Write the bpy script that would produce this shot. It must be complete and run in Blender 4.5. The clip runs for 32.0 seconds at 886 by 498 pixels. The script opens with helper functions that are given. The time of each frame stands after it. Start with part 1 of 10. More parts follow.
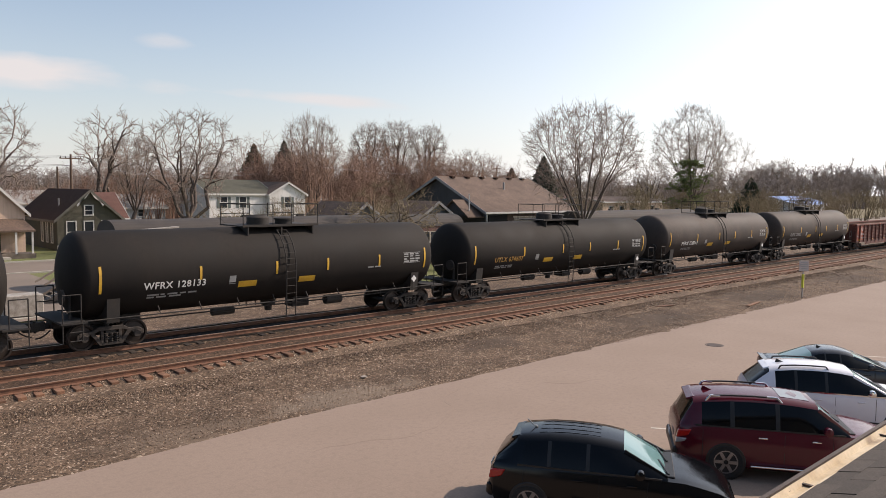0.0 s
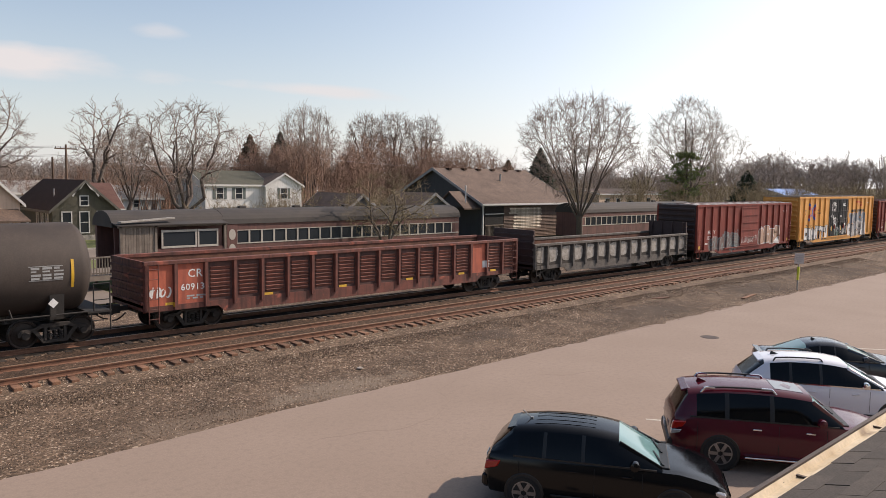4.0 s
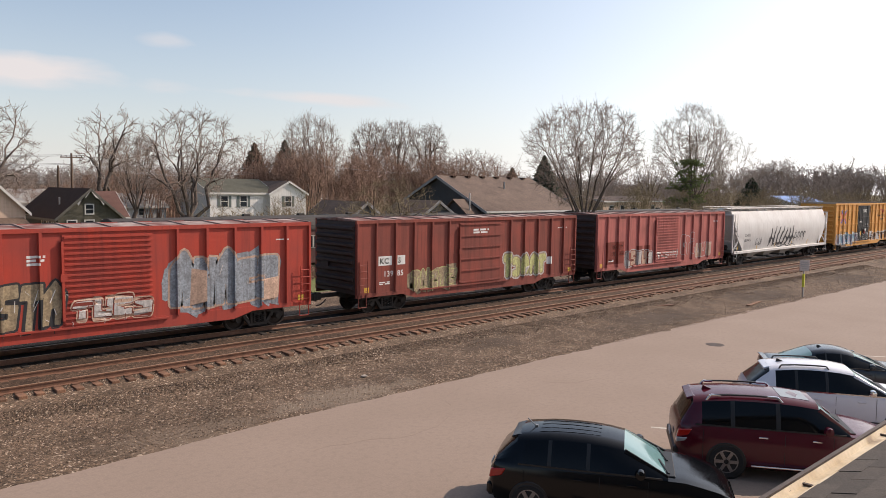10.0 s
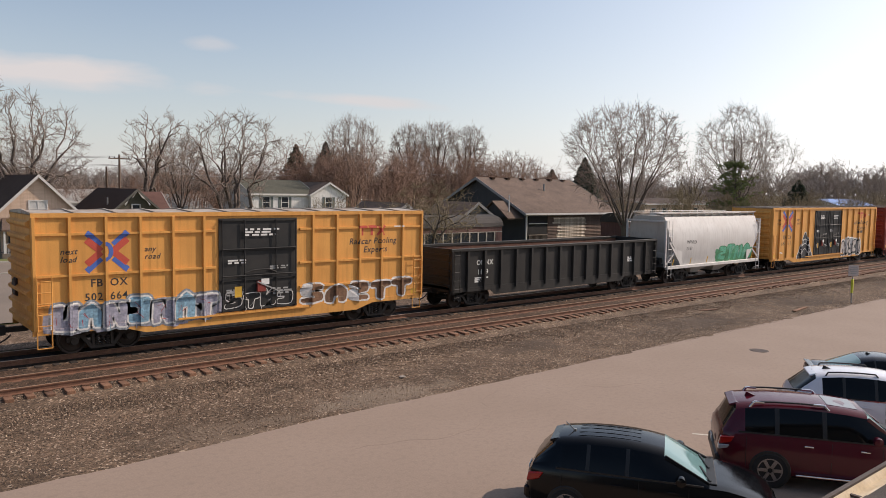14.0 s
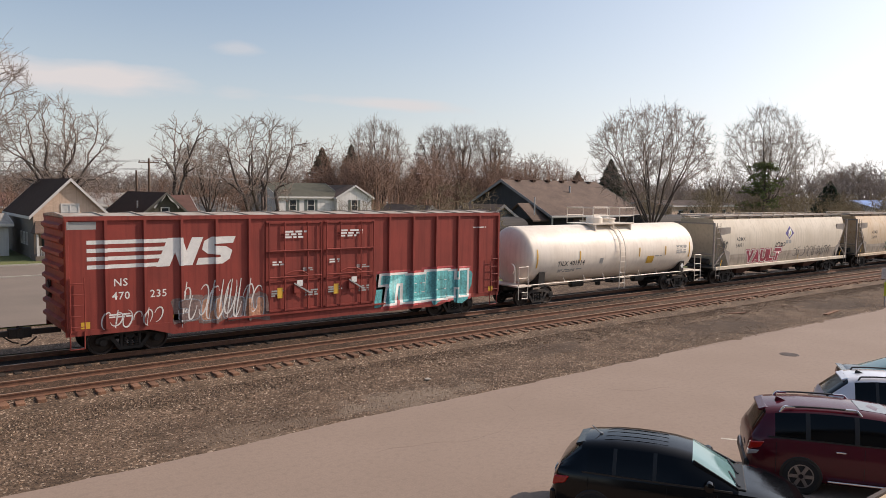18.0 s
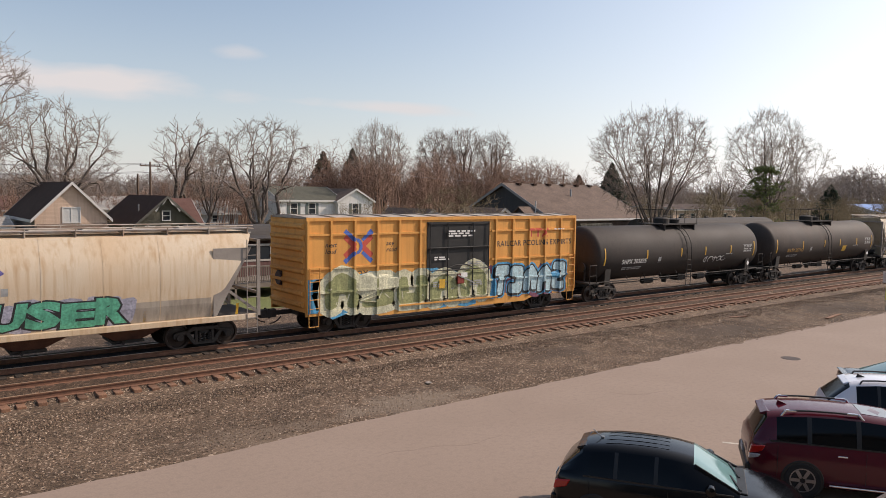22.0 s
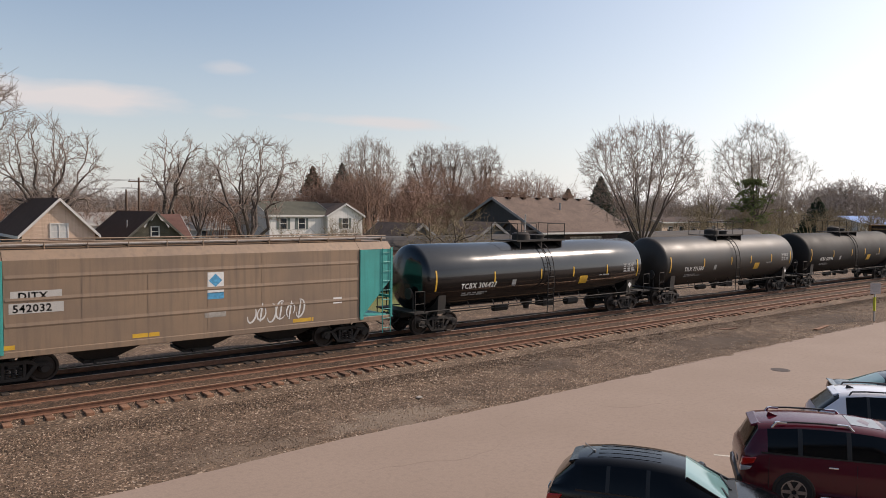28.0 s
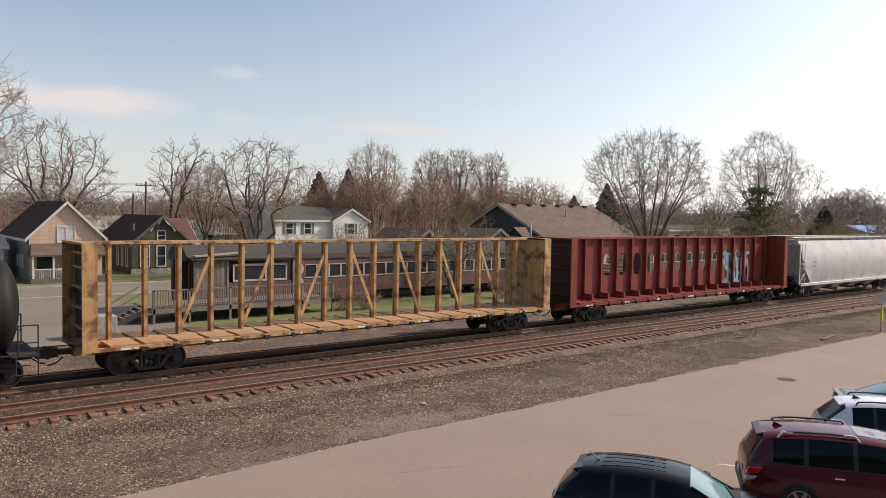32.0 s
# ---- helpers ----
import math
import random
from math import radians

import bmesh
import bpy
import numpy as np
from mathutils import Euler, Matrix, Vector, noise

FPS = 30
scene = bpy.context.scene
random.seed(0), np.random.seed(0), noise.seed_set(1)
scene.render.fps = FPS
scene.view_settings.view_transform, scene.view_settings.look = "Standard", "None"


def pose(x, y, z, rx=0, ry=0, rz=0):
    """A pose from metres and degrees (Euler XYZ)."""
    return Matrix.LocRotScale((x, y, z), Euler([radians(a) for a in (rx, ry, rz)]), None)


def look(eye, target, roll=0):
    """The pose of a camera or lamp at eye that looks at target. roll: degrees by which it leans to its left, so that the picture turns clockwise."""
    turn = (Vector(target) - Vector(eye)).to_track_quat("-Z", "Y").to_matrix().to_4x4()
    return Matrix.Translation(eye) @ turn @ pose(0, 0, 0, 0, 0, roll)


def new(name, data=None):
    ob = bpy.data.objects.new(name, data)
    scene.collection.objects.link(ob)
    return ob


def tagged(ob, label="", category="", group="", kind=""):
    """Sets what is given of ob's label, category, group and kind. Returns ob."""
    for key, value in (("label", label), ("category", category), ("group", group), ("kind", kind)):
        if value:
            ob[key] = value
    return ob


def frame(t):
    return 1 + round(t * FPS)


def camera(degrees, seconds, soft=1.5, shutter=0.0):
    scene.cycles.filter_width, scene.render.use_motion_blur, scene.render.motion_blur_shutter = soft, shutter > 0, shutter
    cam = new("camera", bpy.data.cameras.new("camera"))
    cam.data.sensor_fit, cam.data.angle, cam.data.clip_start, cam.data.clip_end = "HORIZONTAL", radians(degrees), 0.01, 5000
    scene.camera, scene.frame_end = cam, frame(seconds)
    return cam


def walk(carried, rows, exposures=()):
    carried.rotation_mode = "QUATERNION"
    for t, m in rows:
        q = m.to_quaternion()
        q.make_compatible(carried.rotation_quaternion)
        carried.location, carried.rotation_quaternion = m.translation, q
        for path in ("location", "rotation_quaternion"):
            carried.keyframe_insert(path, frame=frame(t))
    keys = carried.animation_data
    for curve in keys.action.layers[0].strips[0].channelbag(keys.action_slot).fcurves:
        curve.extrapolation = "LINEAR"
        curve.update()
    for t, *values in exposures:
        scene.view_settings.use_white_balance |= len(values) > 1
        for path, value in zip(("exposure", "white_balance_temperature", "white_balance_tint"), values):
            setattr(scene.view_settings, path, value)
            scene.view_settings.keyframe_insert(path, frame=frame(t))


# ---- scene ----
cam = camera(61.0, 32.0, soft=0.6)
EYE = (0.0, 0.0, 6.334)          # the camera stands on one spot and pans by hand
# seconds, then the turn about x, y and z in degrees
TURNS = [
    (0.0, 85.356, -0.758, -43.159),
    (0.5, 85.183, -0.864, -43.339),
    (1.0, 85.008, -0.941, -43.456),
    (1.5, 84.760, -0.987, -43.421),
    (2.0, 84.654, -1.065, -43.167),
    (2.5, 84.581, -0.911, -43.123),
    (3.0, 84.586, -0.920, -43.227),
    (3.5, 84.669, -1.008, -43.377),
    (4.0, 84.722, -0.931, -43.422),
    (4.5, 84.838, -0.849, -44.381),
    (6.5, 84.594, -0.981, -44.436),
    (7.0, 84.713, -0.739, -44.148),
    (7.5, 84.991, -0.695, -43.731),
    (8.0, 85.043, -0.534, -43.959),
    (8.5, 85.047, -0.579, -44.381),
    (9.0, 85.244, -0.683, -44.199),
    (9.5, 85.369, -0.797, -43.716),
    (10.0, 85.299, -0.808, -43.114),
    (10.5, 85.379, -0.789, -42.538),
    (11.0, 85.455, -0.744, -42.208),
    (11.5, 85.487, -0.773, -41.541),
    (12.0, 85.402, -0.811, -41.384),
    (12.5, 85.336, -0.899, -41.023),
    (13.0, 85.323, -0.945, -40.524),
    (13.5, 85.340, -0.976, -40.303),
    (14.0, 85.381, -1.001, -40.131),
    (14.5, 85.326, -0.930, -39.726),
    (16.5, 85.462, -0.929, -38.497),
    (17.0, 85.458, -0.906, -38.283),
    (17.5, 85.444, -0.902, -38.252),
    (18.0, 85.538, -0.830, -38.218),
    (18.5, 85.627, 0.273, -38.127),
    (19.0, 85.648, -0.447, -38.409),
    (19.5, 85.717, -0.512, -38.526),
    (20.0, 85.744, -0.499, -38.419),
    (20.5, 85.764, -0.519, -38.476),
    (21.0, 85.619, -0.616, -38.390),
    (21.5, 85.676, -0.928, -38.222),
    (22.0, 85.805, -0.851, -38.140),
    (22.5, 85.833, -0.878, -38.313),
    (23.0, 85.905, -0.884, -38.021),
    (23.5, 86.018, -0.814, -37.738),
    (24.0, 86.220, -0.664, -37.331),
    (24.5, 86.395, -0.413, -37.315),
    (26.5, 86.597, -0.032, -37.637),
    (27.0, 86.796, 0.044, -38.257),
    (27.5, 86.880, -0.496, -38.647),
    (28.0, 86.889, -0.543, -38.917),
    (28.5, 86.920, -0.626, -38.945),
    (29.0, 87.000, -0.768, -39.039),
    (29.5, 87.093, -0.851, -38.946),
    (30.0, 87.096, -0.889, -38.892),
    (30.5, 87.101, -1.068, -38.863),
    (31.0, 87.148, -0.995, -38.595),
    (31.5, 87.162, -0.926, -38.577),
    (32.0, 87.352, -0.991, -38.478),
]
walk(cam, [(t, pose(*EYE, rx, ry, rz)) for t, rx, ry, rz in TURNS], exposures=[(t, e, 6850, 17) for t, e in ((0, -0.04), (4, -0.05), (8, -0.06), (10, -0.05), (13, -0.25), (17, -0.18), (20, -0.3), (23, -0.08), (24, -0.06), (28, -0.2), (30, -0.1), (32, -0.08))])

# ---------------------------------------------------------------- light
SUN_AZIMUTH, SUN_ELEVATION = radians(111.5), radians(38.0)   # clockwise from +y
to_sun = Vector((math.sin(SUN_AZIMUTH) * math.cos(SUN_ELEVATION), math.cos(SUN_AZIMUTH) * math.cos(SUN_ELEVATION), math.sin(SUN_ELEVATION)))
sun_data = bpy.data.lights.new("sun", "SUN")
sun_data.energy, sun_data.angle, sun_data.color = 5.2, radians(0.53), (1.0, 0.9, 0.78)
sun = new("sun", sun_data)
sun.matrix_world = look(to_sun * 200, (0, 0, 0))


def build_sky():
    """Clear hazy spring sky: brighter and whiter towards the horizon and the sun, with thin streaks of cloud."""
    world = bpy.data.worlds.new("world")
    scene.world = world
    world.use_nodes = True
    n, l = world.node_tree.nodes, world.node_tree.links
    n.clear()

    def node(kind, **inputs):
        x = n.new(kind)
        for k, val in inputs.items():
            x.inputs[int(k[1:])].default_value = val
        return x

    def maths(op, a, b=None, clamp=False):
        x = n.new("ShaderNodeMath")
        x.operation, x.use_clamp = op, clamp
        for i, val in enumerate((a, b)):
            if val is None:
                continue
            if isinstance(val, (int, float)):
                x.inputs[i].default_value = val
            else:
                l.new(val, x.inputs[i])
        return x.outputs[0]

    sky = n.new("ShaderNodeTexSky")
    sky.sky_type, sky.sun_disc = "NISHITA", False
    sky.sun_elevation, sky.sun_rotation = SUN_ELEVATION, SUN_AZIMUTH
    sky.air_density, sky.dust_density, sky.ozone_density = 1.0, 0.7, 1.2
    blue = node("ShaderNodeBackground", i1=0.12)
    hue = n.new("ShaderNodeMix")
    hue.data_type, hue.blend_type = "RGBA", "MULTIPLY"
    hue.inputs[0].default_value, hue.inputs[7].default_value = 1.0, (0.98, 1.16, 1.2, 1)
    l.new(sky.outputs[0], hue.inputs[6])
    l.new(hue.outputs[2], blue.inputs[0])
    tc = n.new("ShaderNodeTexCoord")
    sep = n.new("ShaderNodeSeparateXYZ")
    l.new(tc.outputs["Generated"], sep.inputs[0])
    x, y, z = sep.outputs
    dot = n.new("ShaderNodeVectorMath")
    dot.operation = "DOT_PRODUCT"
    l.new(tc.outputs["Generated"], dot.inputs[0])
    dot.inputs[1].default_value = to_sun
    toward = maths("POWER", maths("MAXIMUM", dot.outputs["Value"], 0.0), 2.2)
    low = maths("POWER", maths("SUBTRACT", 1.0, maths("ABSOLUTE", z), True), 5.0)
    haze = node("ShaderNodeBackground")
    haze.inputs[0].default_value = (0.955, 0.985, 1.005, 1)
    l.new(maths("ADD", 0.84, maths("MULTIPLY", toward, 1.9)), haze.inputs[1])
    fac = maths("ADD", maths("MULTIPLY", low, 0.85), maths("MULTIPLY", toward, 0.5), True)
    mix = n.new("ShaderNodeMixShader")
    l.new(fac, mix.inputs[0])
    l.new(blue.outputs[0], mix.inputs[1])
    l.new(haze.outputs[0], mix.inputs[2])
    # thin clouds: bearing and height of a few streaks, frayed by noise
    az, el = maths("ARCTAN2", x, y), maths("ARCSINE", z)
    tex = n.new("ShaderNodeTexNoise")
    tex.inputs["Scale"].default_value, tex.inputs["Detail"].default_value = 9.0, 6.0
    mp = n.new("ShaderNodeMapping")
    mp.inputs["Scale"].default_value = (1.0, 1.0, 4.0)
    l.new(tc.outputs["Generated"], mp.inputs[0])
    l.new(mp.outputs[0], tex.inputs["Vector"])
    total = None
    for a0, e0, wa, we, tilt, amount in CLOUDS:
        da = maths("SUBTRACT", az, radians(a0))
        u = maths("DIVIDE", da, radians(wa))
        w = maths("DIVIDE", maths("SUBTRACT", maths("SUBTRACT", el, radians(e0)), maths("MULTIPLY", da, tilt)), radians(we))
        r = maths("SUBTRACT", 1.0, maths("SQRT", maths("ADD", maths("MULTIPLY", u, u), maths("MULTIPLY", w, w))))
        r = maths("ADD", r, maths("MULTIPLY", maths("SUBTRACT", tex.outputs["Fac"], 0.55), 1.5))
        r = maths("MULTIPLY", maths("MULTIPLY", r, 1.6, True), amount)
        total = r if total is None else maths("MAXIMUM", total, r)
    cloud = node("ShaderNodeBackground", i1=0.82)
    cloud.inputs[0].default_value = (0.985, 0.985, 0.99, 1)
    mix2 = n.new("ShaderNodeMixShader")
    l.new(total, mix2.inputs[0])
    l.new(mix.outputs[0], mix2.inputs[1])
    l.new(cloud.outputs[0], mix2.inputs[2])
    out = n.new("ShaderNodeOutputWorld")
    l.new(mix2.outputs[0], out.inputs[0])


CLOUDS = [(11.0, 7.2, 14.5, 1.3, -0.03, 0.95), (34.5, 6.3, 8.0, 0.6, -0.04, 0.75), (23.2, 9.9, 2.2, 0.6, 0.0, 0.4), (-30.0, 11.0, 16.0, 2.0, 0.0, 0.6), (150.0, 20.0, 25.0, 3.0, 0.0, 0.5)]
build_sky()

# ---------------------------------------------------------------- mesh kit
class Geo:
    """Collects vertices and faces of one part."""

    def __init__(self):
        self.v, self.f = [], []

    def add(self, verts, faces):
        n = len(self.v)
        self.v.extend([tuple(v) for v in verts])
        self.f.extend([tuple(i + n for i in f) for f in faces])
        return self

    def box(self, x0, x1, y0, y1, z0, z1):
        v = [(x, y, z) for z in (z0, z1) for y in (y0, y1) for x in (x0, x1)]
        return self.add(v, [(0, 2, 3, 1), (4, 5, 7, 6), (0, 1, 5, 4), (2, 6, 7, 3), (0, 4, 6, 2), (1, 3, 7, 5)])

    def beam(self, a, b, w, h, up=(0, 0, 1)):
        """A rectangular bar from a to b, w wide and h high."""
        a, b = Vector(a), Vector(b)
        d = (b - a).normalized()
        s = d.cross(Vector(up))
        s = s.normalized() if s.length > 1e-4 else Vector((1, 0, 0))
        u = s.cross(d)
        v = [p + s * (w / 2 * i) + u * (h / 2 * j) for p in (a, b) for j in (-1, 1) for i in (-1, 1)]
        return self.add(v, [(0, 2, 3, 1), (4, 5, 7, 6), (0, 1, 5, 4), (2, 6, 7, 3), (0, 4, 6, 2), (1, 3, 7, 5)])

    def cyl(self, a, b, r, n=12, r2=None, caps=True):
        a, b = Vector(a), Vector(b)
        d = (b - a).normalized()
        s = d.orthogonal().normalized()
        u = d.cross(s)
        r2 = r if r2 is None else r2
        v = []
        for p, rr in ((a, r), (b, r2)):
            for i in range(n):
                t = 2 * math.pi * i / n
                v.append(p + s * (rr * math.cos(t)) + u * (rr * math.sin(t)))
        f = [(i, (i + 1) % n, n + (i + 1) % n, n + i) for i in range(n)]
        if caps:
            f += [tuple(range(n))[::-1], tuple(range(n, 2 * n))]
        return self.add(v, f)

    def pipe(self, pts, r, n=6):
        for a, b in zip(pts, pts[1:]):
            self.cyl(a, b, r, n)
        return self

    def prism(self, poly, axis, lo, hi):
        """A polygon given in the two other axes, drawn out along axis from lo to hi."""
        n = len(poly)
        mk = {"x": lambda p, t: (t, p[0], p[1]), "y": lambda p, t: (p[0], t, p[1]), "z": lambda p, t: (p[0], p[1], t)}[axis]
        v = [mk(p, lo) for p in poly] + [mk(p, hi) for p in poly]
        f = [(i, (i + 1) % n, n + (i + 1) % n, n + i) for i in range(n)] + [tuple(range(n))[::-1], tuple(range(n, 2 * n))]
        return self.add(v, f)

    def lathe(self, prof, n=24, axis="x", o=(0, 0, 0)):
        """Profile of (along, radius) turned about an axis through o."""
        v, f, m = [], [], len(prof)
        for a, r in prof:
            for i in range(n):
                c, s = r * math.cos(2 * math.pi * i / n), r * math.sin(2 * math.pi * i / n)
                p = {"x": (a, c, s), "y": (c, a, s), "z": (c, s, a)}[axis]
                v.append((p[0] + o[0], p[1] + o[1], p[2] + o[2]))
        for j in range(m - 1):
            for i in range(n):
                k = (i + 1) % n
                f.append((j * n + i, j * n + k, (j + 1) * n + k, (j + 1) * n + i))
        f += [tuple(range(n))[::-1], tuple(range((m - 1) * n, m * n))]
        return self.add(v, f)

    def quad(self, a, b, c, d):
        return self.add([a, b, c, d], [(0, 1, 2, 3)])

    def mesh(self, name, smooth=False, bevel=0.0):
        me = bpy.data.meshes.new(name)
        me.from_pydata(self.v, [], self.f)
        bm = bmesh.new()
        bm.from_mesh(me)
        bmesh.ops.recalc_face_normals(bm, faces=bm.faces)
        if bevel:
            sharp = [e for e in bm.edges if len(e.link_faces) == 2 and e.calc_face_angle(0) > 0.5]
            bmesh.ops.bevel(bm, geom=sharp, offset=bevel, segments=1, affect="EDGES", clamp_overlap=True)
        bm.to_mesh(me)
        bm.free()
        if smooth:
            me.shade_smooth()
            me.set_sharp_from_angle(angle=radians(38))
        return me


def part(name, geo, material, parent=None, label="", smooth=False, bevel=0.0, at=None):
    """Links a Geo or a ready mesh as one mesh object under a thing or a part."""
    me = geo.mesh(name, smooth, bevel) if isinstance(geo, Geo) else geo
    if material is not None and not me.materials:
        me.materials.append(material)
    ob = new(name, me)
    if parent is not None:
        ob.parent = parent
    if at is not None:
        ob.matrix_basis = at
    if label:
        tagged(ob, label)
    return ob


def thing(name, label, category, at=None, group="", kind=""):
    ob = new(name)
    ob.empty_display_size = 0.2
    if at is not None:
        ob.matrix_basis = at
    return tagged(ob, label, category, group, kind)


def text_mesh(body, size, extrude=0.004, bold=0.0, align="LEFT", shear=0.0):
    cu = bpy.data.curves.new("lettering", "FONT")
    cu.body, cu.size, cu.extrude, cu.align_x, cu.offset, cu.shear = body, size, extrude, align, bold, shear
    cu.resolution_u, cu.space_character = 2, 1.1
    ob = bpy.data.objects.new("lettering", cu)
    me = bpy.data.meshes.new_from_object(ob)
    bpy.data.objects.remove(ob)
    bpy.data.curves.remove(cu)
    return me


shared = {}


def once(key, make):
    if key not in shared:
        shared[key] = make()
    return shared[key]


def keep(key, geo_fn, material, smooth=False, bevel=0.0):
    def make():
        me = geo_fn().mesh(key, smooth, bevel)
        me.materials.append(material)
        return me
    return once(key, make)

# ---------------------------------------------------------------- materials
def mat(name, color, rough=0.7, metal=0.0, vary=0.15, scale=3.0, second=None, mix=0.35, grain=40.0, bump=0.0, spec=0.5, per_piece=0.0,
        streak=0.0, coat=0.0, rust=None, rust_amount=0.0):
    """A surface with colour, a second colour in patches (scale), fine grain, vertical streaks of weather, rust, and relief."""
    m = bpy.data.materials.new(name)
    m.use_nodes = True
    n, l = m.node_tree.nodes, m.node_tree.links
    b = n["Principled BSDF"]
    b.inputs["Roughness"].default_value, b.inputs["Metallic"].default_value = rough, metal
    b.inputs["Specular IOR Level"].default_value = spec
    if coat:
        b.inputs["Coat Weight"].default_value, b.inputs["Coat Roughness"].default_value = coat, 0.05
    tc = n.new("ShaderNodeTexCoord")

    def tex(s, detail=4.0, stretch=None):
        t = n.new("ShaderNodeTexNoise")
        t.inputs["Scale"].default_value, t.inputs["Detail"].default_value = s, detail
        if stretch:
            mp = n.new("ShaderNodeMapping")
            mp.inputs["Scale"].default_value = stretch
            l.new(tc.outputs["Object"], mp.inputs["Vector"])
            l.new(mp.outputs[0], t.inputs["Vector"])
        else:
            l.new(tc.outputs["Object"], t.inputs["Vector"])
        return t

    def ramp(src, lo, hi):
        r = n.new("ShaderNodeMapRange")
        r.inputs["From Min"].default_value, r.inputs["From Max"].default_value = lo, hi
        l.new(src, r.inputs["Value"])
        return r.outputs["Result"]

    def blend(fac, a, c, mode="MIX"):
        x = n.new("ShaderNodeMix")
        x.data_type, x.blend_type = "RGBA", mode
        for sock, val in ((x.inputs[0], fac), (x.inputs[6], a), (x.inputs[7], c)):
            if hasattr(val, "is_linked"):
                l.new(val, sock)
            else:
                sock.default_value = val if isinstance(val, float) else (*val, 1.0)
        return x.outputs[2]

    second = second or tuple(c * (1 - vary) for c in color)
    patch = tex(scale)
    col = blend(ramp(patch.outputs["Fac"], 0.5 - mix * 0.4, 0.5 + mix * 0.6), tuple(color), tuple(second))
    fine = tex(grain, 3.0)
    lo, hi = 1 - vary, 1 + vary
    g = n.new("ShaderNodeMapRange")
    g.inputs["From Min"].default_value, g.inputs["From Max"].default_value = 0.3, 0.7
    g.inputs["To Min"].default_value, g.inputs["To Max"].default_value = lo, hi
    l.new(fine.outputs["Fac"], g.inputs["Value"])
    col = blend(1.0, col, g.outputs["Result"], "MULTIPLY")
    if streak:
        st = tex(2.2, 3.0, (3.0, 3.0, 0.18))
        col = blend(ramp(st.outputs["Fac"], 0.48, 0.8), col, tuple(c * (1 - streak) for c in second))
    if rust:
        ru = tex(1.7, 8.0)
        col = blend(ramp(ru.outputs["Fac"], 0.66 - rust_amount, 0.72 - rust_amount * 0.6), col, tuple(rust))
    if per_piece:
        oi = n.new("ShaderNodeObjectInfo")
        h = n.new("ShaderNodeMapRange")
        h.inputs["To Min"].default_value, h.inputs["To Max"].default_value = 1 - per_piece, 1 + per_piece
        l.new(oi.outputs["Random"], h.inputs["Value"])
        col = blend(1.0, col, h.outputs["Result"], "MULTIPLY")
    l.new(col, b.inputs["Base Color"])
    if bump:
        bp = n.new("ShaderNodeBump")
        bp.inputs["Strength"].default_value, bp.inputs["Distance"].default_value = 0.6, bump
        l.new(fine.outputs["Fac"], bp.inputs["Height"])
        l.new(bp.outputs[0], b.inputs["Normal"])
    rr = n.new("ShaderNodeMapRange")
    rr.inputs["To Min"].default_value, rr.inputs["To Max"].default_value = max(rough - 0.12, 0.02), min(rough + 0.12, 1.0)
    l.new(patch.outputs["Fac"], rr.inputs["Value"])
    l.new(rr.outputs["Result"], b.inputs["Roughness"])
    return m
M_black_dusty = mat("dusty black tank paint", (0.0135, 0.0113, 0.0098), 0.78, vary=0.15, scale=0.8, second=(0.022, 0.0178, 0.0148), streak=0.3, grain=25, spec=0.22)
M_tank_brown = mat("dust-coated tank paint", (0.043, 0.034, 0.029), 0.72, vary=0.15, scale=0.7, second=(0.072, 0.056, 0.047), streak=0.3, grain=25, spec=0.25)
M_tank_grey = mat("grey-brown dusty tank paint", (0.033, 0.027, 0.024), 0.72, vary=0.15, scale=0.7, second=(0.046, 0.037, 0.032), streak=0.3, grain=25, spec=0.25)
M_black_satin = mat("satin black tank paint", (0.02, 0.017, 0.0145), 0.5, vary=0.12, scale=0.9, second=(0.033, 0.0275, 0.023), streak=0.2, spec=0.4)
M_black_matt = mat("matt black tank paint", (0.0105, 0.0094, 0.0086), 0.66, vary=0.1, scale=0.9, second=(0.015, 0.0132, 0.0118), streak=0.12, spec=0.24)
M_black_gloss = mat("gloss black tank paint", (0.004, 0.0043, 0.005), 0.17, vary=0.06, scale=0.7, spec=0.5, coat=0.25)
M_white_tank = mat("dusty white tank paint", (0.76, 0.68, 0.58), 0.5, vary=0.05, scale=0.9, second=(0.68, 0.59, 0.49), streak=0.07)
M_under = mat("grimy underframe", (0.016, 0.0135, 0.012), 0.8, vary=0.3, scale=3, second=(0.03, 0.024, 0.019))
# dusty steel, its colour darkened for the shade under the cars
M_truck = mat("dusty cast steel", (0.02, 0.0155, 0.0125), 0.8, vary=0.3, scale=4, second=(0.034, 0.026, 0.021), per_piece=0.3)
M_wheel = mat("wheel steel", (0.04, 0.028, 0.022), 0.55, 0.4, vary=0.25, scale=5, per_piece=0.3)
M_yellow_mark = mat("reflective yellow", (0.62, 0.36, 0.03), 0.5, vary=0.1, second=(0.45, 0.26, 0.03))
M_white_mark = mat("white lettering", (0.66, 0.65, 0.62), 0.6, vary=0.12, scale=6)
M_black_mark = mat("black lettering", (0.03, 0.03, 0.03), 0.6)
M_red_mark = mat("red marking", (0.5, 0.07, 0.04), 0.6, vary=0.12)
M_blue_mark = mat("blue marking", (0.06, 0.13, 0.42), 0.6, vary=0.12)
M_grey_mark = mat("grey stencil", (0.3, 0.3, 0.29), 0.7)
M_gold_mark = mat("gold lettering", (0.4, 0.22, 0.045), 0.6)
M_red_dark = mat("oxide red paint", (0.215, 0.044, 0.03), 0.62, vary=0.12, scale=0.7, second=(0.14, 0.032, 0.023), streak=0.18, spec=0.22)
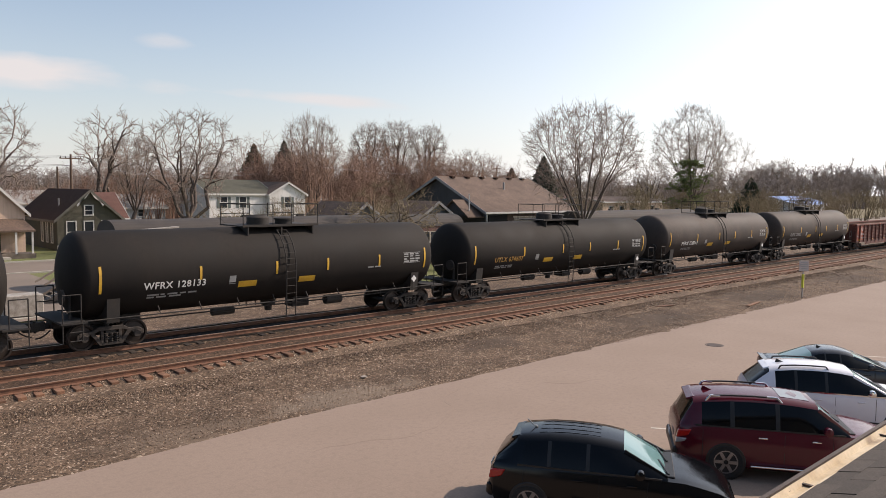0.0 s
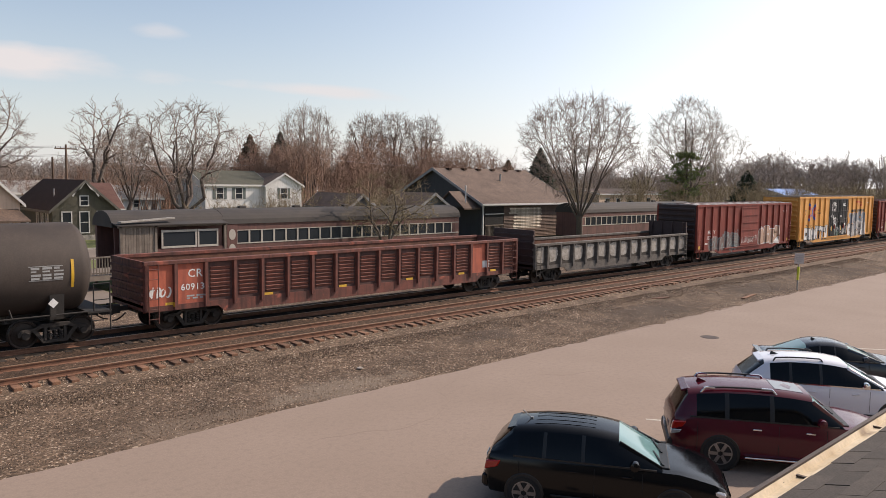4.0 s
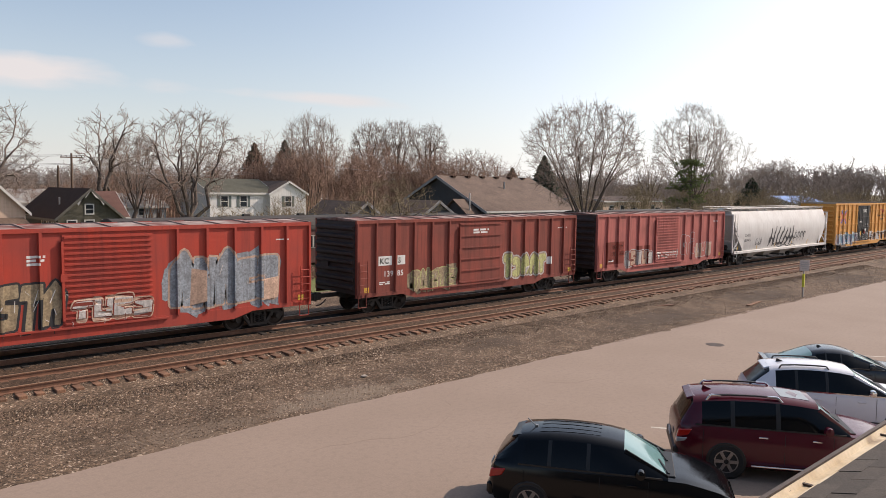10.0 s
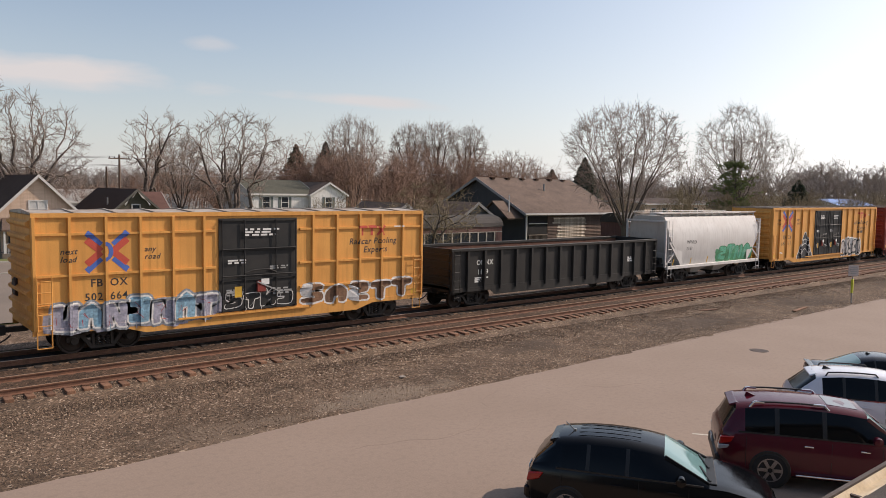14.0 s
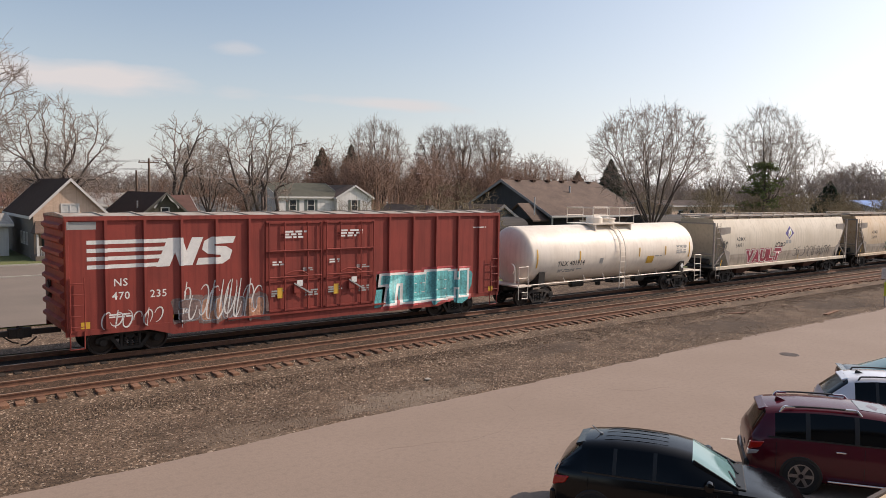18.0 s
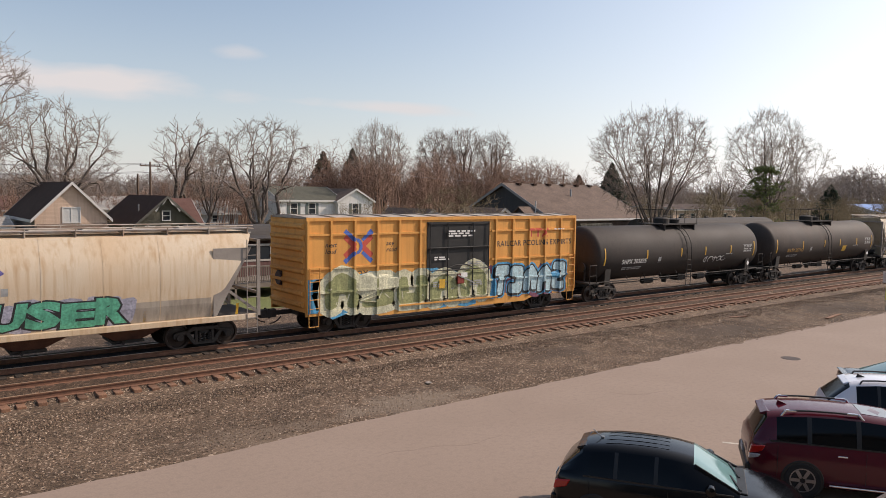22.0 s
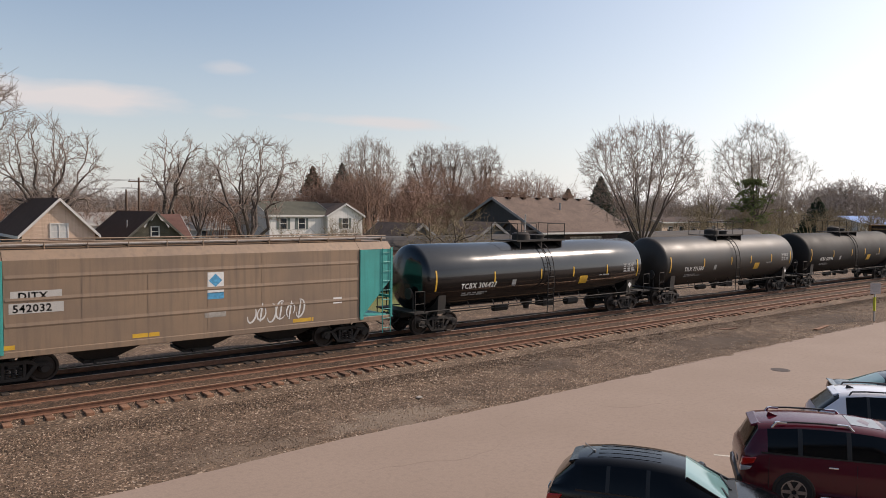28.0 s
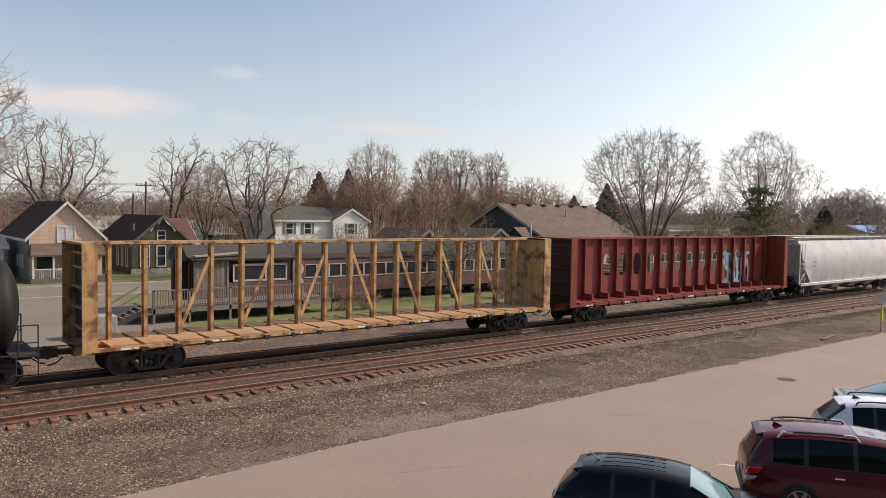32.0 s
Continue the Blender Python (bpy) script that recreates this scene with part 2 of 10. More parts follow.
M_red_bright = mat("signal red paint", (0.4, 0.055, 0.034), 0.6, vary=0.1, scale=0.7, second=(0.29, 0.055, 0.042), streak=0.2, spec=0.22)
M_red_brown = mat("boxcar brown paint", (0.25, 0.06, 0.042), 0.65, vary=0.12, scale=0.7, second=(0.17, 0.052, 0.04), streak=0.3, spec=0.22)
M_red_faded = mat("faded pink-red paint", (0.42, 0.125, 0.105), 0.7, vary=0.1, scale=0.8, second=(0.29, 0.095, 0.08), streak=0.2, spec=0.22)
M_red_ns = mat("maroon boxcar paint", (0.25, 0.048, 0.036), 0.6, vary=0.1, scale=0.7, second=(0.19, 0.04, 0.031), streak=0.25, spec=0.22)
M_yellow = mat("boxcar yellow paint", (0.66, 0.32, 0.085), 0.6, vary=0.08, scale=0.7, second=(0.56, 0.265, 0.07), streak=0.16, spec=0.22)
M_yellow_old = mat("worn orange-yellow steel", (0.5, 0.31, 0.12), 0.65, vary=0.18, scale=2.6, second=(0.33, 0.17, 0.07), mix=0.5, streak=0.45, rust=(0.15, 0.06, 0.03), rust_amount=0.14)
M_deck_rust = mat("rusty deck plates", (0.3, 0.15, 0.08), 0.85, vary=0.3, scale=2.0, second=(0.42, 0.27, 0.12), mix=0.6)
M_door_black = mat("black plug door", (0.02, 0.02, 0.02), 0.6, vary=0.2, scale=1.5, second=(0.034, 0.032, 0.03), spec=0.25)
M_roof_white = mat("flaking white roof", (0.55, 0.52, 0.48), 0.6, vary=0.15, scale=2.5, second=(0.26, 0.13, 0.1), mix=0.25)
M_roof_grey = mat("galvanised roof", (0.4, 0.36, 0.31), 0.6, 0.0, vary=0.15, scale=2.0, second=(0.26, 0.18, 0.13), spec=0.25)
M_roof_red = mat("rusted roof", (0.16, 0.06, 0.045), 0.7, 0.0, vary=0.2, scale=1.3, second=(0.36, 0.29, 0.26), mix=0.3, spec=0.2)
M_gon_red = mat("rust-brown gondola", (0.16, 0.046, 0.03), 0.75, vary=0.22, scale=1.8, second=(0.075, 0.03, 0.023), streak=0.5, rust=(0.28, 0.075, 0.045), rust_amount=0.05)
M_gon_panel = mat("orange-red fresh patch", (0.42, 0.1, 0.05), 0.7, vary=0.15, scale=2.0, second=(0.3, 0.075, 0.045), streak=0.25)
M_gon_grey = mat("scuffed dark gondola", (0.038, 0.033, 0.03), 0.8, vary=0.3, scale=1.8, second=(0.075, 0.062, 0.052), mix=0.5, spec=0.2)
M_gon_rib = mat("scuffed red corrugation", (0.2, 0.075, 0.055), 0.7, vary=0.3, scale=3, second=(0.1, 0.04, 0.03), per_piece=0.25)
M_gon_deep = mat("dark maroon gondola sheet", (0.075, 0.026, 0.02), 0.75, vary=0.25, scale=2.5, second=(0.04, 0.019, 0.016), streak=0.4)
M_gon_pale = mat("pale scuffed steel", (0.36, 0.335, 0.3), 0.75, vary=0.3, scale=4.0, second=(0.14, 0.115, 0.09), mix=0.6)
M_gon_stake = mat("worn grey stake paint", (0.14, 0.125, 0.11), 0.75, vary=0.3, scale=4.0, second=(0.06, 0.05, 0.044), mix=0.6, spec=0.25)
M_gon_black = mat("black gondola paint", (0.0125, 0.0115, 0.011), 0.6, vary=0.2, scale=1.5, second=(0.026, 0.023, 0.02), streak=0.25, spec=0.3)
M_rust_in = mat("rusted inside steel", (0.14, 0.06, 0.035), 0.9, vary=0.3, scale=2.0, second=(0.08, 0.035, 0.025))
M_hop_white = mat("clean light grey hopper paint", (0.58, 0.56, 0.53), 0.5, vary=0.06, scale=0.9, second=(0.52, 0.49, 0.46), streak=0.1)
M_hop_tan = mat("grain-dusted white hopper paint", (0.58, 0.51, 0.41), 0.55, vary=0.08, scale=0.6, second=(0.5, 0.43, 0.33), streak=0.14)
M_hop_rusty = mat("rust-stained hopper paint", (0.55, 0.47, 0.36), 0.6, vary=0.1, scale=0.45, second=(0.5, 0.33, 0.18), mix=0.6, streak=0.18)
M_hop_cream = mat("cream hopper paint", (0.5, 0.43, 0.32), 0.55, vary=0.08, scale=0.8, second=(0.42, 0.35, 0.25), streak=0.2)
M_hop_soil = mat("soiled lower hopper paint", (0.36, 0.31, 0.25), 0.7, vary=0.12, scale=1.0, second=(0.27, 0.22, 0.17), streak=0.3)
M_hop_grey = mat("dusty grey lower paint", (0.25, 0.22, 0.19), 0.7, vary=0.15, scale=1.2, second=(0.18, 0.15, 0.13))
M_brown = mat("taupe hopper paint", (0.244, 0.164, 0.103), 0.6, vary=0.08, scale=0.5, second=(0.17, 0.12, 0.085), streak=0.1)
M_teal = mat("teal end paint", (0.035, 0.3, 0.27), 0.5, vary=0.08, scale=1.2, second=(0.03, 0.24, 0.215), streak=0.1)
M_silver = mat("silver grey hopper paint", (0.5, 0.49, 0.48), 0.45, vary=0.06, scale=0.9, second=(0.42, 0.4, 0.38), streak=0.15)
M_end_dark = mat("dark end paint", (0.05, 0.03, 0.027), 0.75, vary=0.2, scale=1.5)
M_chrome_white = mat("spray white", (0.62, 0.6, 0.57), 0.6, vary=0.15, scale=6)
M_spray_black = mat("spray black", (0.02, 0.02, 0.022), 0.6)
M_spray_tan = mat("spray tan", (0.36, 0.28, 0.17), 0.7, vary=0.35, scale=3, second=(0.198, 0.140, 0.082), mix=0.6, streak=0.3, grain=14)
M_spray_cyan = mat("spray turquoise", (0.1, 0.42, 0.44), 0.6, vary=0.35, scale=3, second=(0.055, 0.210, 0.211), mix=0.6, streak=0.3, grain=14)
M_spray_blue = mat("spray pale blue", (0.22, 0.4, 0.52), 0.6, vary=0.35, scale=3, second=(0.121, 0.200, 0.250), mix=0.6, streak=0.3, grain=14)
M_spray_lime = mat("spray pale yellow-green", (0.5, 0.5, 0.2), 0.6, vary=0.35, scale=3, second=(0.275, 0.250, 0.096), mix=0.6, streak=0.3, grain=14)
M_spray_green = mat("spray green", (0.06, 0.3, 0.14), 0.6, vary=0.35, scale=3, second=(0.033, 0.150, 0.067), mix=0.6, streak=0.3, grain=14)
M_spray_pink = mat("spray crimson", (0.34, 0.03, 0.06), 0.6, vary=0.35, scale=3, second=(0.187, 0.015, 0.029), mix=0.6, streak=0.3, grain=14)
M_spray_yellow = mat("spray yellow", (0.62, 0.46, 0.06), 0.6, vary=0.35, scale=3, second=(0.341, 0.230, 0.029), mix=0.6, streak=0.3, grain=14)
M_spray_grey = mat("spray blue-grey", (0.27, 0.3, 0.33), 0.65, vary=0.35, scale=3, second=(0.149, 0.150, 0.158), mix=0.6, streak=0.3, grain=14)
M_spray_orange = mat("spray peach", (0.5, 0.26, 0.16), 0.65, vary=0.35, scale=3, second=(0.275, 0.130, 0.077), mix=0.6, streak=0.3, grain=14)

def spray(name, color):
    return mat(name, color, 0.65, vary=0.3, scale=2.5, second=tuple(c * 0.62 for c in color), mix=0.55, streak=0.25, grain=14)


M_spray_peach, M_spray_pale, M_spray_faint = spray("spray pale peach", (0.5, 0.33, 0.24)), spray("spray off-white", (0.5, 0.46, 0.43)), spray("spray faded grey", (0.2, 0.13, 0.115))
M_spray_teal, M_spray_mint, M_spray_sage = spray("spray pale teal", (0.26, 0.36, 0.36)), spray("spray mint", (0.1, 0.42, 0.27)), spray("spray sage green", (0.29, 0.3, 0.13))
M_spray_cream, M_spray_azure, M_spray_ice = spray("spray cream", (0.62, 0.6, 0.42)), spray("spray azure", (0.07, 0.33, 0.55)), spray("spray ice blue", (0.42, 0.58, 0.62))
M_spray_plum, M_spray_violet, M_spray_lilac = spray("spray plum", (0.2, 0.06, 0.1)), spray("violet emblem", (0.1, 0.08, 0.26)), spray("spray lilac grey", (0.36, 0.35, 0.42))
M_spray_brown, M_spray_red = spray("spray brown", (0.2, 0.1, 0.05)), spray("spray red", (0.42, 0.06, 0.06))
M_panel_grey = mat("light grey number panel", (0.42, 0.4, 0.37), 0.6, vary=0.1, scale=4)

# ---------------------------------------------------------------- ground, lot, tracks
RAIL, NEAR_Y, TRAIN_Y = 0.6, 24.0, 27.71
train = []


def sheet(name, xs, ys, zfun, material, label, kind="structure", category="ground"):
    nx, ny = len(xs), len(ys)
    v = [(x, y, zfun(x, y)) for y in ys for x in xs]
    f = [(j * nx + i, j * nx + i + 1, (j + 1) * nx + i + 1, (j + 1) * nx + i) for j in range(ny - 1) for i in range(nx - 1)]
    me = bpy.data.meshes.new(name)
    me.from_pydata(v, [], f)
    me.shade_smooth()
    me.materials.append(material)
    return tagged(new(name, me), label, category, "", kind)


def nz(x, y, s=1.0, k=0):
    return noise.noise(Vector((x * s, y * s, k)))


def ground_material():
    """Dry turf with bare earth; the colours change with real patches of grass and dirt."""
    return mat("dry turf", (0.14, 0.12, 0.05), 0.95, vary=0.35, scale=0.25, second=(0.17, 0.13, 0.08), mix=0.8, grain=9, bump=0.03)


def stone_mat(name, dark, mid, pale, size, patch=None, depth=0.016):
    """Packed stones: one tone for each cell, joints and relief from the cells, broad damp and dusty patches, and sandy spots (x, y, radius)."""
    m = bpy.data.materials.new(name)
    m.use_nodes = True
    n, l = m.node_tree.nodes, m.node_tree.links
    b = n["Principled BSDF"]
    b.inputs["Roughness"].default_value, b.inputs["Specular IOR Level"].default_value = 0.93, 0.25
    tc = n.new("ShaderNodeTexCoord")
    vo = n.new("ShaderNodeTexVoronoi")
    vo.inputs["Scale"].default_value = 1.0 / size
    l.new(tc.outputs["Object"], vo.inputs["Vector"])
    sep = n.new("ShaderNodeSeparateColor")
    l.new(vo.outputs["Color"], sep.inputs[0])
    ramp = n.new("ShaderNodeValToRGB")
    el = ramp.color_ramp.elements
    el[0].position, el[0].color = 0.0, (*dark, 1)
    el[1].position, el[1].color = 1.0, (*pale, 1)
    for p, k in ((0.3, 0.75), (0.7, 1.1), (0.9, 1.55)):
        e = el.new(p)
        e.color = (*[c * k for c in mid], 1)
    l.new(sep.outputs[0], ramp.inputs[0])

    def noise_fac(scale, lo, hi, a, z):
        t = n.new("ShaderNodeTexNoise")
        t.inputs["Scale"].default_value, t.inputs["Detail"].default_value = scale, 5.0
        l.new(tc.outputs["Object"], t.inputs["Vector"])
        r = n.new("ShaderNodeMapRange")
        for k, val in zip(("From Min", "From Max", "To Min", "To Max"), (lo, hi, a, z)):
            r.inputs[k].default_value = val
        l.new(t.outputs["Fac"], r.inputs["Value"])
        return r.outputs["Result"]

    def mul(col, fac):
        x = n.new("ShaderNodeMix")
        x.data_type, x.blend_type = "RGBA", "MULTIPLY"
        x.inputs[0].default_value = 1.0
        l.new(col, x.inputs[6])
        l.new(fac, x.inputs[7])
        return x.outputs[2]
    col = mul(mul(ramp.outputs[0], noise_fac(0.45, 0.35, 0.65, 0.72, 1.25)), noise_fac(3.0, 0.3, 0.7, 0.8, 1.2))
    for px, py, rad, tone in patch or ():
        sub = n.new("ShaderNodeVectorMath")
        sub.operation = "SUBTRACT"
        l.new(tc.outputs["Object"], sub.inputs[0])
        sub.inputs[1].default_value = (px, py, 0)
        sc = n.new("ShaderNodeVectorMath")
        sc.operation = "MULTIPLY"
        l.new(sub.outputs[0], sc.inputs[0])
        sc.inputs[1].default_value = (0.4 / rad, 1.0 / rad, 0)
        ln = n.new("ShaderNodeVectorMath")
        ln.operation = "LENGTH"
        l.new(sc.outputs[0], ln.inputs[0])
        ad = n.new("ShaderNodeMath")
        ad.operation = "ADD"
        l.new(ln.outputs["Value"], ad.inputs[0])
        l.new(noise_fac(1.3, 0.3, 0.7, -0.45, 0.45), ad.inputs[1])
        r = n.new("ShaderNodeMapRange")
        for k, val in zip(("From Min", "From Max", "To Min", "To Max"), (0.5, 1.15, 0.7, 0.0)):
            r.inputs[k].default_value = val
        l.new(ad.outputs[0], r.inputs["Value"])
        x = n.new("ShaderNodeMix")
        x.data_type = "RGBA"
        l.new(r.outputs["Result"], x.inputs[0])
        l.new(col, x.inputs[6])
        x.inputs[7].default_value = (*tone, 1)
        col = x.outputs[2]
    l.new(col, b.inputs["Base Color"])
    bp = n.new("ShaderNodeBump")
    bp.invert = True
    bp.inputs["Strength"].default_value, bp.inputs["Distance"].default_value = 0.9, depth
    l.new(vo.outputs["Distance"], bp.inputs["Height"])
    l.new(bp.outputs[0], b.inputs["Normal"])
    return m


def loose_stone_mat(name, dark, mid, pale):
    """Single stones, each with a tone of its own."""
    m = bpy.data.materials.new(name)
    m.use_nodes = True
    n, l = m.node_tree.nodes, m.node_tree.links
    ge, ramp = n.new("ShaderNodeNewGeometry"), n.new("ShaderNodeValToRGB")
    el = ramp.color_ramp.elements
    el[0].position, el[0].color = 0.0, (*dark, 1)
    el[1].position, el[1].color = 1.0, (*pale, 1)
    for p, k in ((0.35, 0.7), (0.75, 1.2), (0.92, 1.9)):
        el.new(p).color = (*[c * k for c in mid], 1)
    l.new(ge.outputs["Random Per Island"], ramp.inputs[0])
    l.new(ramp.outputs[0], n["Principled BSDF"].inputs["Base Color"])
    n["Principled BSDF"].inputs["Roughness"].default_value = 0.9
    return m


M_turf = ground_material()
M_lawn = mat("spring lawn", (0.1, 0.125, 0.03), 0.95, vary=0.35, scale=0.6, second=(0.15, 0.14, 0.055), mix=0.8, grain=18, bump=0.03)
M_lot = mat("worn asphalt lot", (0.265, 0.196, 0.152), 0.92, vary=0.07, scale=0.35, second=(0.222, 0.164, 0.127), mix=0.8, grain=22, bump=0.006, streak=0.05)
M_crack = mat("sealed crack", (0.225, 0.166, 0.13), 0.9)
M_gravel = stone_mat("grey-brown gravel", (0.04, 0.027, 0.018), (0.122, 0.082, 0.055), (0.42, 0.33, 0.25), 0.045, ((13.2, 18.25, 1.0, (0.2, 0.155, 0.118)), (33.0, 19.6, 1.4, (0.062, 0.045, 0.034)), (22.0, 20.4, 0.7, (0.07, 0.05, 0.037)), (45.0, 20.0, 1.5, (0.062, 0.045, 0.034)), (60.0, 19.8, 1.6, (0.07, 0.05, 0.037)), (8.0, 18.0, 0.8, (0.15, 0.11, 0.08))))
M_ballast = stone_mat("track ballast", (0.028, 0.019, 0.013), (0.115, 0.077, 0.052), (0.42, 0.32, 0.24), 0.055, depth=0.025)
M_bed_rusty = stone_mat("rust-browned ballast between the rails", (0.018, 0.011, 0.007), (0.07, 0.043, 0.028), (0.2, 0.13, 0.09), 0.05)
# the train's shadow on its track is put into this near-black colour
M_bed_shaded = stone_mat("oil-blackened ballast", (0.005, 0.004, 0.003), (0.016, 0.012, 0.009), (0.045, 0.034, 0.027), 0.06)
M_stone = loose_stone_mat("ballast stone", (0.05, 0.033, 0.022), (0.19, 0.128, 0.085), (0.62, 0.5, 0.38))
M_tie = mat("weathered timber tie", (0.19, 0.094, 0.052), 0.9, vary=0.3, scale=5, second=(0.12, 0.062, 0.038), grain=30, bump=0.01, per_piece=0.3)
# ties blackened likewise for the shadow below the cars
M_tie_shaded = mat("shade-darkened timber tie", (0.035, 0.024, 0.017), 0.85, vary=0.3, scale=5, second=(0.02, 0.015, 0.012), grain=30, bump=0.01, per_piece=0.3)
M_rail_side = mat("rusty rail web", (0.17, 0.076, 0.042), 0.8, vary=0.2, scale=6, second=(0.105, 0.05, 0.03))
# worn steel, paler still for the sky's glint put into the colour
M_rail_top = mat("worn rail head", (0.52, 0.34, 0.23), 0.4, 0.6, vary=0.1, scale=2)
M_road = mat("worn street asphalt", (0.19, 0.15, 0.12), 0.92, vary=0.12, scale=0.2, second=(0.15, 0.12, 0.096))
M_concrete = mat("kerb concrete", (0.38, 0.35, 0.3), 0.9, vary=0.12, scale=1.0)
M_linepaint = mat("worn line paint", (0.5, 0.45, 0.38), 0.8, vary=0.3, scale=6)
M_iron = mat("cast iron", (0.07, 0.05, 0.042), 0.7, 0.3)
M_steel = mat("galvanised steel", (0.32, 0.32, 0.32), 0.45, 0.7)
M_signface = mat("sun-bleached sign", (0.42, 0.36, 0.34), 0.6, vary=0.15, scale=6)
M_signpost = mat("yellow-green sleeve", (0.5, 0.5, 0.03), 0.5)

PROFILE = [(-2000, -0.06), (17.0, -0.05), (17.6, 0.0), (19.5, 0.03), (21.0, 0.1), (22.3, 0.3), (23.0, 0.38), (29.2, 0.38), (30.2, 0.26), (31.5, 0.2), (2600, 0.2)]


def base_z(y):
    for (a, za), (b, zb) in zip(PROFILE, PROFILE[1:]):
        if y <= b:
            return za + (zb - za) * (y - a) / (b - a)
    return PROFILE[-1][1]


def ground_z(x, y):
    if y > 45:
        return base_z(y) - 0.03
    return base_z(y) - 0.06 if y > 17.4 else -0.06


sheet("ground", [-2600, -900, -300, -100, -40, 0, 40, 80, 160, 300, 600, 1200, 2600], [-1500, -300, -60, 0, 17.0, 17.6, 19.5, 21.0, 22.3, 23.0, 29.2, 30.2, 31.5, 45, 90, 200, 500, 1200, 2600], ground_z, M_turf, "flat dry turf and earth reaching to the far tree line")
EDGE = [(-60, 17.1), (3.8, 17.12), (6.7, 17.2), (10.6, 17.46), (17.5, 17.42), (27.5, 17.7), (45, 17.7), (61, 17.6), (300, 17.6)]


def edge_y(x):
    for (a, ya), (b, yb) in zip(EDGE, EDGE[1:]):
        if x <= b:
            return ya + (yb - ya) * (x - a) / (b - a) + 0.09 * nz(x, 0, 0.9) + 0.05 * nz(x, 3, 3.3)
    return 17.6


# the lot: one slab with a ragged edge towards the gravel
g = Geo()
xs = [-60 + 0.35 * i for i in range(460)] + [101 + 6 * i for i in range(34)]
v = [(x, edge_y(x), 0.0) for x in xs] + [(x, -120.0, 0.0) for x in xs] + [(x, edge_y(x) + 0.02, -0.08) for x in xs]
n = len(xs)
g.add(v, [(i, i + 1, n + i + 1, n + i) for i in range(n - 1)] + [(i + 1, i, 2 * n + i, 2 * n + i + 1) for i in range(n - 1)])
tagged(part("pavement", g, M_lot), "worn tan-grey asphalt parking lot with a ragged edge", "parking lot", "", "structure")
rnd = random.Random(5)
g = Geo()
for k in range(3):
    x, y = rnd.uniform(6, 30), rnd.uniform(8.5, 16.5)
    a = rnd.uniform(0, 3.1)
    for i in range(rnd.randint(5, 12)):
        a += rnd.uniform(-0.5, 0.5)
        x2, y2 = x + 0.45 * math.cos(a), y + 0.45 * math.sin(a)
        if y2 < 16.8:
            g.beam((x, y, 0.001), (x2, y2, 0.001), 0.009, 0.002)
        x, y = x2, y2
tagged(part("pavement_crack", g, M_crack), "thin dark cracks wandering over the asphalt", "crack", "", "stuff")
g = Geo()
xs2 = [-60 + 0.5 * i for i in range(400)] + [140 + 10 * i for i in range(40)]
ys2 = [17.0, 17.5, 18.2, 19.0, 19.8, 20.6, 21.2, 21.8, 22.4, 22.9]
sheet("gravel_shoulder", xs2, ys2, lambda x, y: base_z(y) + (0.035 * nz(x, y, 0.8) + 0.02 * nz(x, y, 2.5) if y > 17.3 else -0.02), M_gravel, "grey-brown gravel shoulder beside the track", category="gravel")
# ballast fills the cribs up to the tie tops; the tie ends stand out of the near shoulder
BED = [(22.0, 0.12), (22.3, 0.24), (22.6, 0.3), (22.8, 0.335), (23.0, 0.372), (23.15, 0.405), (23.3, 0.432), (24.7, 0.436), (24.9, 0.415), (25.2, 0.4), (25.5, 0.37), (26.2, 0.37), (26.45, 0.39), (26.7, 0.42), (26.95, 0.43), (28.45, 0.43), (28.7, 0.42), (29.3, 0.37), (29.9, 0.3), (30.6, 0.12)]


def bed_z(x, y):
    for (a, za), (b, zb) in zip(BED, BED[1:]):
        if y <= b:
            return za + (zb - za) * (y - a) / (b - a) + 0.014 * nz(x, y, 2.2) + 0.01 * nz(x, y, 0.7)
    return 0.12


sheet("ballast_bed", xs2, [y for y, z in BED], bed_z, M_ballast, "crushed stone ballast under both tracks", category="ballast")
sheet("rusty_bed", xs2, [23.3, 23.7, 24.0, 24.3, 24.7, 24.9, 25.2, 25.5, 25.9, 26.2, 26.45], lambda x, y: bed_z(x, y) + 0.008, M_bed_rusty, "rust-browned ballast between the rails and tracks", category="ballast")
# strip laid where the train's shadow falls, dark by its own colour
sheet("oily_bed", xs2, [26.55, 26.7, 26.95, 27.3, 27.7, 28.1, 28.45, 28.7, 28.9], lambda x, y: bed_z(x, y) + (0.008 if 26.6 < y < 28.8 else -0.01), M_bed_shaded, "ballast blackened for the shade under the passing train", category="ballast")
sheet("service_lane", xs2, [30.4, 31.2, 32.0, 33.0, 34.0, 35.0, 36.2], lambda x, y: base_z(y) + 0.012 + 0.015 * nz(x, y, 0.6), M_gravel, "packed gravel lane behind the train", category="gravel")

# loose stones on shoulder and ballast
rng = np.random.default_rng(11)
N = 125000
sx = 2 + 68 * rng.random(N) ** 1.5
band = rng.random(N)
sy = np.where(band < 0.52, rng.normal(22.25, 0.6, N), np.where(band < 0.78, rng.uniform(22.6, 25.2, N), rng.uniform(17.5, 22.5, N)))
ok = (sy > 17.45) & (sy < 26.6) & ~((sy > 23.2) & (sy < 23.3)) & ~((sy > 24.7) & (sy < 24.81))
sx, sy = sx[ok], sy[ok]
N = len(sx)
ss = rng.uniform(0.012, 0.034, N) * np.where(sy < 20.5, 0.75, 1.0)
ss = np.where((sy > 23.3) & (sy < 24.7), ss * 0.6, ss)
sz = np.array([bed_z(x, y) if y > 22.0 else base_z(y) + 0.012 for x, y in zip(sx, sy)])
